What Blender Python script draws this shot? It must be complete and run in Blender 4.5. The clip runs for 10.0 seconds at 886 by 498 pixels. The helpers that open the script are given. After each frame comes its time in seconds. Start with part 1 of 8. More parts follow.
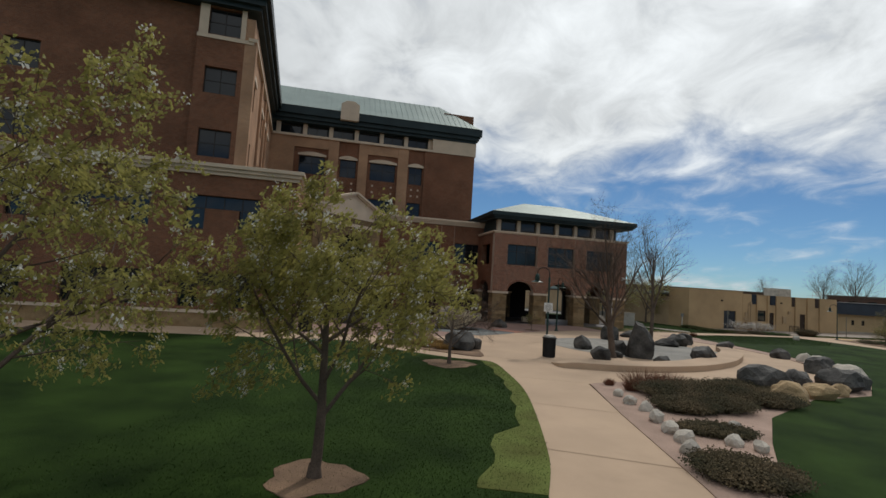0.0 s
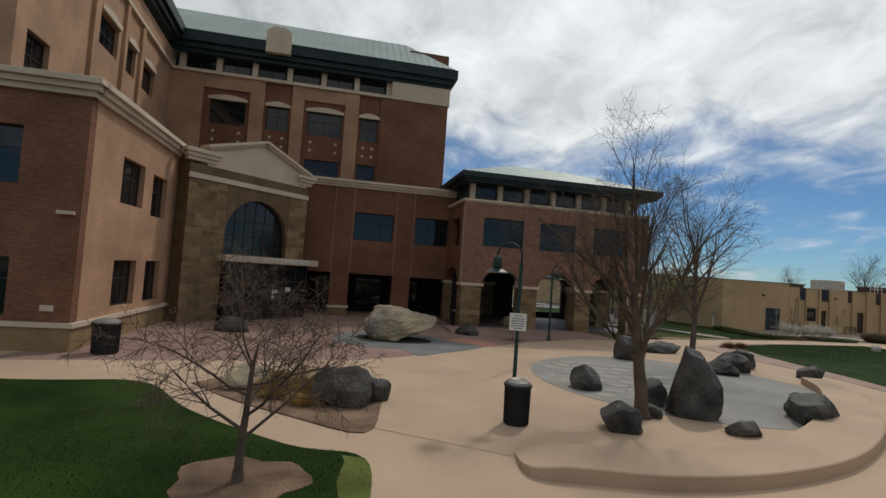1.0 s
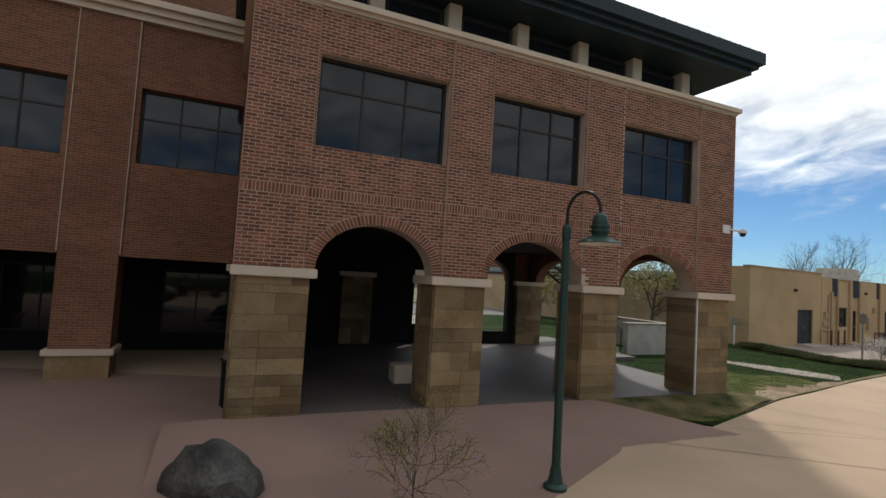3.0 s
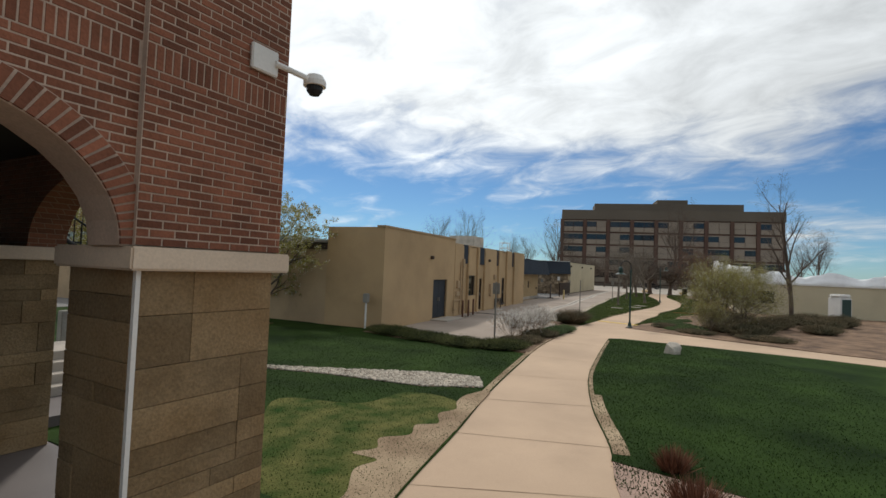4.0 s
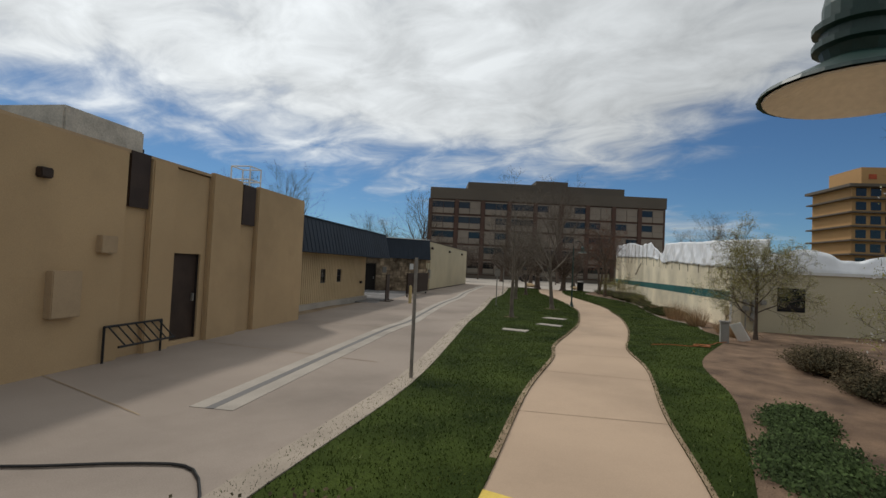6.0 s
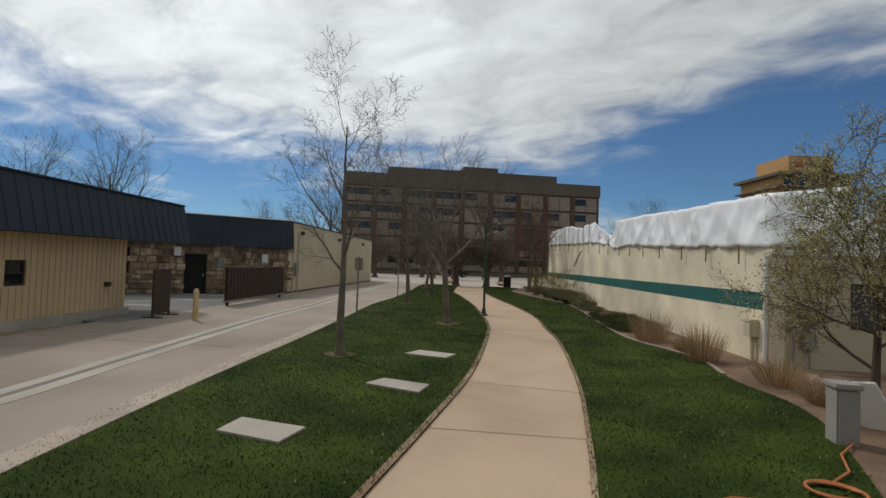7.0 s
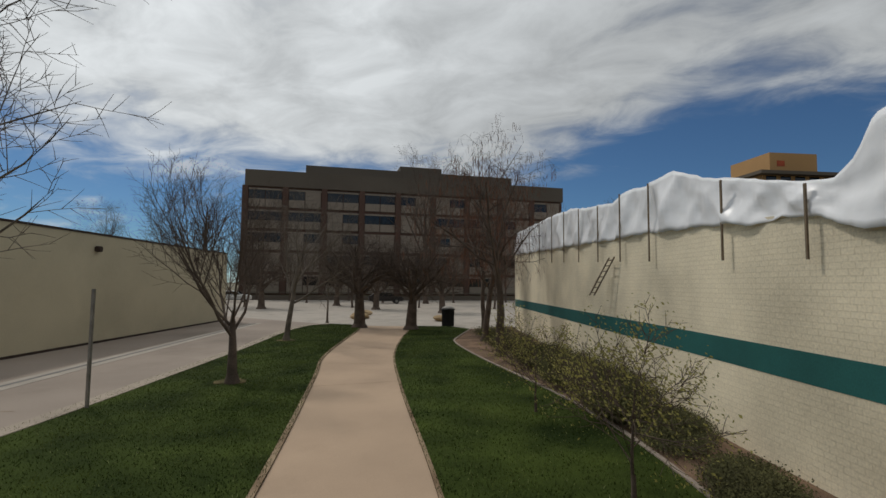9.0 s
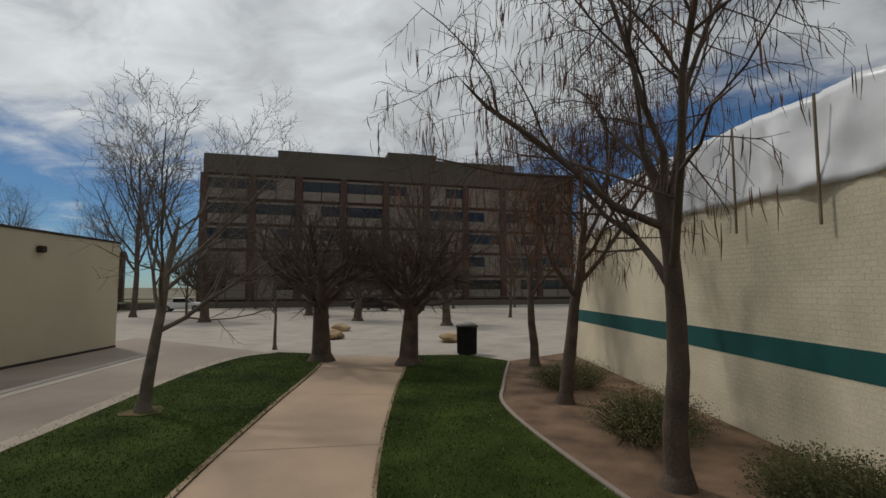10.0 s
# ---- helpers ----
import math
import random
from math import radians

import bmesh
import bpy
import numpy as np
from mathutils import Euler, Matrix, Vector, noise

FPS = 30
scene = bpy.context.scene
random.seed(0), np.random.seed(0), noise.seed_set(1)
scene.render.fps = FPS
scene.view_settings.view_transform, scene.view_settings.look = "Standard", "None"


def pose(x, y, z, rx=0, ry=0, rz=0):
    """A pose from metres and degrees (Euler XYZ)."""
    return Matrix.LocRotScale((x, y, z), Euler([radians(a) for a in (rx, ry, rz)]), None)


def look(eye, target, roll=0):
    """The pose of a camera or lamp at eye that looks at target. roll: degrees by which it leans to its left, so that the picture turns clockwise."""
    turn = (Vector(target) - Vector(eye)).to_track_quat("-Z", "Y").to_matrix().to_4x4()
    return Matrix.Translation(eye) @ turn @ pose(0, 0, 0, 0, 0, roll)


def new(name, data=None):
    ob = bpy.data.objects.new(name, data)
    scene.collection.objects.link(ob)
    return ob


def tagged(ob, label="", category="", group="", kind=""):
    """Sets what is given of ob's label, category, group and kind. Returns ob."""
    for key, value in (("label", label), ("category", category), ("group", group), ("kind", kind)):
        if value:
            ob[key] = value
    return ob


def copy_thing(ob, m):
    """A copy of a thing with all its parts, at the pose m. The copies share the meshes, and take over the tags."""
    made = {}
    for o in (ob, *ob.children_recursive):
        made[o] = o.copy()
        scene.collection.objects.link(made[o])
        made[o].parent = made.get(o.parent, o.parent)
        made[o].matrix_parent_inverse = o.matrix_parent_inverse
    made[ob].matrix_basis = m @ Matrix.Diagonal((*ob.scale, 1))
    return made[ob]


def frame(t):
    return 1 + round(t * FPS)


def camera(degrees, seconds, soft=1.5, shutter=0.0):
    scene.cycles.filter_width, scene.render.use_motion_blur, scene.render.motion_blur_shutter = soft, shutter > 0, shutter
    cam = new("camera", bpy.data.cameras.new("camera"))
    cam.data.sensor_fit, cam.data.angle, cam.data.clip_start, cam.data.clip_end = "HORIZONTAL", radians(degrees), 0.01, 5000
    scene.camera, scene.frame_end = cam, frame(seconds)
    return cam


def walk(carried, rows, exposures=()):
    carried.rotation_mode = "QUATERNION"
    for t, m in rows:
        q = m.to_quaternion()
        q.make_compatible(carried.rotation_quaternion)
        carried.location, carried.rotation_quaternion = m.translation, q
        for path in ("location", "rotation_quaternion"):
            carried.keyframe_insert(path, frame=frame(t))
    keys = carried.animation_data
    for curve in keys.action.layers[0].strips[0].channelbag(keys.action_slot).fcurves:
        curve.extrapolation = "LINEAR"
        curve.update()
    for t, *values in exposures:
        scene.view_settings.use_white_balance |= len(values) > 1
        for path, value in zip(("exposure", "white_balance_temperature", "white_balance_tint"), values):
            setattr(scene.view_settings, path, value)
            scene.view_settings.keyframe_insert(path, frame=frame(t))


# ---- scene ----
cam = camera(83.5, 10.0)
PATH = [
    (0, (-4.142, -11.853, 3.114), (-4.369, -9.871, 3.26), 3.6),
    (0.5, (-2.351, -5.764, 3.39), (-2.613, -3.783, 3.488), 3.8),
    (1, (-2.05, 0.698, 3.472), (-2.295, 2.681, 3.565), 4.0),
    (1.5, (-2.444, 6.619, 3.332), (-2.634, 8.607, 3.433), 4.0),
    (2, (-4.1, 12.224, 2.874), (-4.147, 14.221, 2.978), 3.9),
    (2.2, (-4.282, 14.544, 2.868), (-4.265, 16.542, 2.963), 3.7),
    (3.3, (0.362, 25.27, 2.95), (0.69, 27.239, 3.069), 3.2),
    (3.5, (1.788, 27.007, 2.905), (2.38, 28.915, 3.01), 2.6),
    (4, (5.658, 31.213, 2.857), (6.97, 32.721, 2.935), 2.3),
    (4.5, (9.85, 34.665, 2.818), (11.213, 36.126, 2.903), 2.8),
    (5, (15.235, 38.47, 2.487), (16.699, 39.83, 2.566), 2.3),
    (5.5, (22.182, 42.347, 2.327), (23.736, 43.603, 2.399), 1.8),
    (5.7, (24.653, 43.647, 2.31), (26.246, 44.854, 2.381), 2.4),
    (6.8, (39.376, 48.92, 2.091), (41.124, 49.89, 2.154), 1.8),
    (7, (40.991, 49, 2.125), (42.765, 49.922, 2.187), 2.0),
    (7.5, (45.691, 50.283, 2.298), (47.504, 51.127, 2.353), 1.7),
    (8, (50.902, 51.539, 2.466), (52.744, 52.314, 2.543), 1.7),
    (8.5, (55.929, 53.244, 2.598), (57.779, 53.997, 2.687), 0.8),
    (9, (60.53, 55.36, 2.569), (62.381, 56.105, 2.711), 0.6),
    (9.5, (65.157, 57.845, 2.557), (67.028, 58.54, 2.695), 0.4),
    (10, (70.994, 60.649, 2.557), (72.862, 61.352, 2.709), -0.1),
]
EXPOSURE = [(0, -1.05), (0.5, -1.36), (1, -1.08), (1.5, -0.84), (2, -0.88), (3.3, -0.5), (3.6, -0.5), (4, -0.65), (4.5, -1.03), (5, -1.22), (5.6, -1.1), (7, -1.0), (8, -1.05), (9, -1.28), (9.5, -1.38), (10, -1.38)]
walk(cam, [(t, look(eye, target, roll)) for t, eye, target, roll in PATH], EXPOSURE)

# ---- light ----
SUN_EL, SUN_AZ = 50.0, 70.0      # degrees; azimuth of the sun seen from the ground, from +x towards +y
world = bpy.data.worlds.new("sky")
scene.world = world
world.use_nodes = True


def build_sky():
    nt = world.node_tree
    nt.nodes.clear()
    N, K = nt.nodes.new, nt.links.new
    out, bg = N("ShaderNodeOutputWorld"), N("ShaderNodeBackground")
    sky = N("ShaderNodeTexSky")
    sky.sky_type, sky.sun_disc = "NISHITA", False
    sky.sun_elevation, sky.sun_rotation = radians(SUN_EL), radians(90 - SUN_AZ)
    sky.altitude, sky.dust_density, sky.ozone_density = 1600, 0.7, 2.0
    tc = N("ShaderNodeTexCoord")
    sep = N("ShaderNodeSeparateXYZ")
    K(tc.outputs["Generated"], sep.inputs[0])
    # a cloud deck: directions laid on a flat sheet above
    zc = N("ShaderNodeMath"); zc.operation = "MAXIMUM"; zc.inputs[1].default_value = 0.02
    K(sep.outputs[2], zc.inputs[0])
    za = N("ShaderNodeMath"); za.operation = "ADD"; za.inputs[1].default_value = 0.17
    K(zc.outputs[0], za.inputs[0])
    dx = N("ShaderNodeMath"); dx.operation = "DIVIDE"; K(sep.outputs[0], dx.inputs[0]); K(za.outputs[0], dx.inputs[1])
    dy = N("ShaderNodeMath"); dy.operation = "DIVIDE"; K(sep.outputs[1], dy.inputs[0]); K(za.outputs[0], dy.inputs[1])
    cb = N("ShaderNodeCombineXYZ"); K(dx.outputs[0], cb.inputs[0]); K(dy.outputs[0], cb.inputs[1])
    mp = N("ShaderNodeMapping"); mp.inputs["Rotation"].default_value = (0, 0, radians(-25)); mp.inputs["Scale"].default_value = (1.0, 0.7, 1)
    mp.inputs["Location"].default_value = (1.3, 0.4, 0)
    K(cb.outputs[0], mp.inputs[0])
    n1 = N("ShaderNodeTexNoise"); n1.inputs["Scale"].default_value = 0.55; n1.inputs["Detail"].default_value = 4; n1.inputs["Distortion"].default_value = 0.25
    n2 = N("ShaderNodeTexNoise"); n2.inputs["Scale"].default_value = 4.4; n2.inputs["Detail"].default_value = 9; n2.inputs["Roughness"].default_value = 0.58; n2.inputs["Distortion"].default_value = 0.45
    K(mp.outputs[0], n1.inputs[0]); K(mp.outputs[0], n2.inputs[0])
    mx = N("ShaderNodeMath"); mx.operation = "MULTIPLY_ADD"; mx.inputs[1].default_value = 0.55
    K(n2.outputs[0], mx.inputs[0]); K(n1.outputs[0], mx.inputs[2])
    # thinner towards the horizon
    el = N("ShaderNodeMapRange"); el.inputs[1].default_value = 0.05; el.inputs[2].default_value = 0.34; el.inputs[3].default_value = -0.24; el.inputs[4].default_value = 0.15
    K(sep.outputs[2], el.inputs[0])
    ad = N("ShaderNodeMath"); ad.operation = "ADD"; K(mx.outputs[0], ad.inputs[0]); K(el.outputs[0], ad.inputs[1])
    lobe = N("ShaderNodeVectorMath"); lobe.operation = "DOT_PRODUCT"
    lobe.inputs[1].default_value = Vector((math.cos(radians(-8)) * 0.95, math.sin(radians(-8)) * 0.95, 0.31)).normalized()
    K(tc.outputs["Generated"], lobe.inputs[0])
    gap = N("ShaderNodeMapRange"); gap.inputs[1].default_value = 0.92; gap.inputs[2].default_value = 1.0; gap.inputs[4].default_value = 0.3
    K(lobe.outputs["Value"], gap.inputs[0])
    sb = N("ShaderNodeMath"); sb.operation = "SUBTRACT"; K(ad.outputs[0], sb.inputs[0]); K(gap.outputs[0], sb.inputs[1])
    ad = sb
    cov = N("ShaderNodeMapRange"); cov.interpolation_type = "SMOOTHSTEP"
    cov.inputs[1].default_value = 0.56; cov.inputs[2].default_value = 0.93
    K(ad.outputs[0], cov.inputs[0])
    shade = N("ShaderNodeMapRange"); shade.inputs[1].default_value = 0.35; shade.inputs[2].default_value = 0.7; shade.inputs[3].default_value = 0.78; shade.inputs[4].default_value = 1.14
    K(n2.outputs[0], shade.inputs[0])
    # brighter towards the sun
    sd = Vector((math.cos(radians(SUN_AZ)) * math.cos(radians(SUN_EL)), math.sin(radians(SUN_AZ)) * math.cos(radians(SUN_EL)), math.sin(radians(SUN_EL))))
    dt = N("ShaderNodeVectorMath"); dt.operation = "DOT_PRODUCT"; dt.inputs[1].default_value = sd
    K(tc.outputs["Generated"], dt.inputs[0])
    gl = N("ShaderNodeMapRange"); gl.inputs[1].default_value = 0.5; gl.inputs[2].default_value = 0.95; gl.inputs[3].default_value = 10.6; gl.inputs[4].default_value = 19.0
    K(dt.outputs["Value"], gl.inputs[0])
    cm = N("ShaderNodeMath"); cm.operation = "MULTIPLY"; K(shade.outputs[0], cm.inputs[0]); K(gl.outputs[0], cm.inputs[1])
    cc = N("ShaderNodeVectorMath"); cc.operation = "SCALE"; cc.inputs[0].default_value = (0.955, 1.0, 1.025); K(cm.outputs[0], cc.inputs["Scale"])
    blue = N("ShaderNodeVectorMath"); blue.operation = "MULTIPLY"; blue.inputs[1].default_value = (0.74, 1.06, 1.30)
    K(sky.outputs[0], blue.inputs[0])
    mix = N("ShaderNodeMix"); mix.data_type = "RGBA"
    K(cov.outputs[0], mix.inputs[0]); K(blue.outputs[0], mix.inputs[6]); K(cc.outputs[0], mix.inputs[7])
    K(mix.outputs[2], bg.inputs[0])
    bg.inputs[1].default_value = 0.10
    K(bg.outputs[0], out.inputs[0])


build_sky()
sun_data = bpy.data.lights.new("sun", "SUN")
sun_data.energy, sun_data.angle, sun_data.color = 2.6, radians(4), (1.0, 0.95, 0.88)
sun = new("sun", sun_data)
sun.matrix_world = look((60 * math.cos(radians(SUN_AZ)), 60 * math.sin(radians(SUN_AZ)), 60 * math.tan(radians(SUN_EL))), (0, 0, 0))


# ---- materials ----
def mat(name, color, rough=0.8, scale=1.0, vary=0.25, bump=0.15, metallic=0.0, fine=40.0, tint=None, rand=0.0, spec=0.3, stain=0.0):
    """A surface with broad and fine variation of its colour and a fine relief. tint: a second colour in broad patches."""
    m = bpy.data.materials.new(name)
    m.use_nodes = True
    nt = m.node_tree
    N, K = nt.nodes.new, nt.links.new
    b = nt.nodes["Principled BSDF"]
    b.inputs["Roughness"].default_value, b.inputs["Metallic"].default_value, b.inputs["Specular IOR Level"].default_value = rough, metallic, spec
    tc = N("ShaderNodeTexCoord")
    geo = N("ShaderNodeNewGeometry")
    big, small = N("ShaderNodeTexNoise"), N("ShaderNodeTexNoise")
    big.inputs["Scale"].default_value, big.inputs["Detail"].default_value = scale, 5
    small.inputs["Scale"].default_value, small.inputs["Detail"].default_value = fine, 4
    K(geo.outputs["Position"], big.inputs[0]); K(geo.outputs["Position"], small.inputs[0])
    dark = [c * (1 - vary) for c in color]
    light = [min(1, c * (1 + vary)) for c in (tint or color)]
    r = N("ShaderNodeMix"); r.data_type = "RGBA"
    st = N("ShaderNodeMapRange"); st.inputs[1].default_value, st.inputs[2].default_value = 0.3, 0.7
    K(big.outputs[0], st.inputs[0]); K(st.outputs[0], r.inputs[0])
    r.inputs[6].default_value, r.inputs[7].default_value = (*dark, 1), (*light, 1)
    f = N("ShaderNodeMapRange"); f.inputs[1].default_value, f.inputs[2].default_value = 0.25, 0.75
    f.inputs[3].default_value, f.inputs[4].default_value = 1 - vary * 0.8, 1 + vary * 0.8
    K(small.outputs[0], f.inputs[0])
    s = N("ShaderNodeVectorMath"); s.operation = "SCALE"
    K(r.outputs[2], s.inputs[0]); K(f.outputs[0], s.inputs["Scale"])
    last = s.outputs[0]
    if rand:
        oi = N("ShaderNodeObjectInfo")
        am = N("ShaderNodeMath"); am.operation = "ADD"; K(oi.outputs["Random"], am.inputs[0]); K(geo.outputs["Random Per Island"], am.inputs[1])
        fm = N("ShaderNodeMath"); fm.operation = "FRACT"; K(am.outputs[0], fm.inputs[0])
        rr = N("ShaderNodeMapRange"); rr.inputs[3].default_value, rr.inputs[4].default_value = 1 - rand, 1 + rand
        K(fm.outputs[0], rr.inputs[0])
        s2 = N("ShaderNodeVectorMath"); s2.operation = "SCALE"; K(last, s2.inputs[0]); K(rr.outputs[0], s2.inputs["Scale"])
        last = s2.outputs[0]
    if stain:
        sn = N("ShaderNodeTexNoise"); sn.inputs["Scale"].default_value = scale * 0.37; sn.inputs["Detail"].default_value = 9; sn.inputs["Roughness"].default_value = 0.7
        K(geo.outputs["Position"], sn.inputs[0])
        sr = N("ShaderNodeMapRange"); sr.inputs[1].default_value, sr.inputs[2].default_value, sr.inputs[3].default_value, sr.inputs[4].default_value = 0.52, 0.7, 1, 1 - stain
        K(sn.outputs[0], sr.inputs[0])
        s3 = N("ShaderNodeVectorMath"); s3.operation = "SCALE"; K(last, s3.inputs[0]); K(sr.outputs[0], s3.inputs["Scale"])
        last = s3.outputs[0]
    K(last, b.inputs["Base Color"])
    if bump:
        bp = N("ShaderNodeBump"); bp.inputs["Strength"].default_value, bp.inputs["Distance"].default_value = bump, 0.02
        K(small.outputs[0], bp.inputs["Height"]); K(bp.outputs[0], b.inputs["Normal"])
    return m


def brick_mat(name, c1, c2, mortar, w=0.203, h=0.0677, joint=0.009, offset=0.5, rough=0.85):
    """Brickwork in the wall's own x and z."""
    m = bpy.data.materials.new(name)
    m.use_nodes = True
    nt = m.node_tree
    N, K = nt.nodes.new, nt.links.new
    b = nt.nodes["Principled BSDF"]
    b.inputs["Roughness"].default_value, b.inputs["Specular IOR Level"].default_value = rough, 0.25
    tc, sep, cb, ad = N("ShaderNodeTexCoord"), N("ShaderNodeSeparateXYZ"), N("ShaderNodeCombineXYZ"), N("ShaderNodeMath")
    K(tc.outputs["Object"], sep.inputs[0]); K(sep.outputs[0], ad.inputs[0]); K(sep.outputs[1], ad.inputs[1])
    K(ad.outputs[0], cb.inputs[0]); K(sep.outputs[2], cb.inputs[1])
    t = N("ShaderNodeTexBrick")
    t.offset = offset
    t.inputs["Scale"].default_value = 1.0
    t.inputs["Brick Width"].default_value, t.inputs["Row Height"].default_value, t.inputs["Mortar Size"].default_value = w, h, joint / 2
    t.inputs["Color1"].default_value, t.inputs["Color2"].default_value, t.inputs["Mortar"].default_value = (*c1, 1), (*c2, 1), (*mortar, 1)
    K(cb.outputs[0], t.inputs[0])
    n = N("ShaderNodeTexNoise"); n.inputs["Scale"].default_value, n.inputs["Detail"].default_value = 0.5, 6
    K(tc.outputs["Object"], n.inputs[0])
    n2 = N("ShaderNodeTexNoise"); n2.inputs["Scale"].default_value, n2.inputs["Detail"].default_value = 30, 3
    K(tc.outputs["Object"], n2.inputs[0])
    sm = N("ShaderNodeMath"); sm.operation = "MULTIPLY_ADD"; sm.inputs[1].default_value = 0.5; K(n2.outputs[0], sm.inputs[0]); K(n.outputs[0], sm.inputs[2])
    r = N("ShaderNodeMapRange"); r.inputs[1].default_value, r.inputs[2].default_value, r.inputs[3].default_value, r.inputs[4].default_value = 0.5, 1.0, 0.72, 1.25
    K(sm.outputs[0], r.inputs[0])
    s = N("ShaderNodeVectorMath"); s.operation = "SCALE"; K(t.outputs[0], s.inputs[0]); K(r.outputs[0], s.inputs["Scale"])
    K(s.outputs[0], b.inputs["Base Color"])
    bp = N("ShaderNodeBump"); bp.inputs["Strength"].default_value, bp.inputs["Distance"].default_value = 0.8, 0.014
    iv = N("ShaderNodeMath"); iv.operation = "SUBTRACT"; iv.inputs[0].default_value = 1.0; K(t.outputs["Fac"], iv.inputs[1])
    K(iv.outputs[0], bp.inputs["Height"]); K(bp.outputs[0], b.inputs["Normal"])
    return m


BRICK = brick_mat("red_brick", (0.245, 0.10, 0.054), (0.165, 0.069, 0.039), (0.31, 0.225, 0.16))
# tan pilaster brick; also paints sunlight onto the east-facing brick walls
BRICK_TAN_AND_LIT = brick_mat("tan_and_sunlit_brick", (0.50, 0.29, 0.17), (0.44, 0.25, 0.15), (0.5, 0.38, 0.28))
BRICK_CREAM = brick_mat("painted_cream_brick", (0.83, 0.735, 0.54), (0.80, 0.705, 0.515), (0.76, 0.665, 0.485), h=0.085, joint=0.014)
BRICK_ONE = mat("loose_red_brick", (0.215, 0.082, 0.046), 0.85, 3, 0.22, 0.3, rand=0.34)
MORTAR = mat("mortar", (0.48, 0.37, 0.29), 0.9, 2, 0.15, 0.2)
STONE = mat("buff_sandstone", (0.30, 0.19, 0.088), 0.85, 1.5, 0.32, 0.6, tint=(0.22, 0.155, 0.085), rand=0.32, stain=0.4)
CAST = mat("cast_stone", (0.62, 0.50, 0.38), 0.8, 0.8, 0.1, 0.1)
STUCCO = mat("tan_stucco", (0.50, 0.345, 0.19), 0.9, 0.35, 0.10, 0.25, fine=60, stain=0.18)
STUCCO_DARK = mat("worn_tan_stucco", (0.46, 0.33, 0.20), 0.9, 0.5, 0.12, 0.25, fine=60, stain=0.3)
SIDING = mat("tan_board_siding", (0.55, 0.41, 0.24), 0.8, 0.6, 0.10, 0.15)
CREAM = mat("cream_painted_block", (0.55, 0.48, 0.33), 0.85, 0.4, 0.07, 0.2, stain=0.12)
RUBBLE = mat("brown_field_stone", (0.20, 0.14, 0.09), 0.85, 2.0, 0.35, 0.6, tint=(0.34, 0.26, 0.17), rand=0.45)
CONC = mat("tan_concrete", (0.49, 0.355, 0.245), 0.9, 0.4, 0.10, 0.15, fine=90, stain=0.14)
CONC_PINK = mat("pinkish_concrete", (0.30, 0.195, 0.16), 0.9, 0.4, 0.12, 0.15, fine=90, stain=0.15)
# arcade floor concrete, darkened to carry the shade under the arches
CONC_SHADE = mat("shade_darkened_concrete", (0.125, 0.105, 0.097), 0.55, 0.5, 0.18, 0.12, fine=70, stain=0.25)
CONC_RED = mat("red_concrete", (0.50, 0.24, 0.17), 0.9, 0.6, 0.1, 0.15, fine=90)
CONC_GREY = mat("grey_concrete", (0.29, 0.275, 0.245), 0.9, 0.5, 0.15, 0.2, fine=70, stain=0.25)
CONC_LANE = mat("worn_lane_concrete", (0.335, 0.275, 0.225), 0.9, 0.25, 0.14, 0.2, fine=60, stain=0.28)
CONC_PALE = mat("pale_concrete", (0.43, 0.38, 0.32), 0.9, 0.8, 0.12, 0.2, fine=60, stain=0.25)
CONC_KERB = mat("worn_kerb_concrete", (0.42, 0.35, 0.275), 0.9, 0.8, 0.12, 0.2, fine=60, stain=0.3)
ASPHALT = mat("faded_asphalt", (0.20, 0.19, 0.18), 0.95, 0.3, 0.15, 0.3, fine=80, stain=0.2)
FLAG = mat("grey_flagstone", (0.315, 0.30, 0.265), 0.85, 1.5, 0.15, 0.25, fine=45, rand=0.1)
SLATE = mat("grey_flagging", (0.16, 0.17, 0.165), 0.8, 0.8, 0.2, 0.2, fine=50)
GRASS = mat("mown_grass", (0.025, 0.045, 0.006), 0.95, 0.7, 0.42, 0.8, fine=55, tint=(0.044, 0.062, 0.011), spec=0.1, stain=0.25)
LUSH = mat("deep_green_lawn", (0.013, 0.032, 0.004), 0.95, 0.5, 0.35, 0.8, fine=55, tint=(0.022, 0.043, 0.007), spec=0.1)
GRASS_DRY = mat("pale_grass", (0.12, 0.125, 0.035), 0.95, 0.9, 0.25, 0.8, fine=55, tint=(0.12, 0.15, 0.04), spec=0.1)
LUSH_BLADE = mat("deep_green_blades", (0.016, 0.042, 0.006), 0.8, 0.7, 0.35, 0.0, fine=9, rand=0.35, tint=(0.034, 0.062, 0.011), spec=0.15)
BLADE = mat("grass_blades", (0.028, 0.060, 0.008), 0.8, 0.8, 0.35, 0.0, fine=9, rand=0.35, tint=(0.076, 0.094, 0.018), spec=0.15)
EARTH = mat("bare_earth", (0.24, 0.155, 0.09), 0.95, 0.8, 0.25, 0.3, fine=30, tint=(0.33, 0.25, 0.16))
MULCH = mat("brown_mulch", (0.145, 0.092, 0.06), 0.95, 1.2, 0.35, 0.9, fine=45, tint=(0.21, 0.135, 0.085))
GRAVEL = mat("pink_gravel", (0.40, 0.28, 0.22), 0.95, 0.8, 0.2, 0.9, fine=70)
GROUND = mat("far_ground", (0.19, 0.165, 0.105), 0.95, 0.02, 0.25, 0.3, fine=2)
PEBBLE = mat("pale_river_stone", (0.42, 0.37, 0.30), 0.8, 4, 0.2, 0.2, rand=0.4)
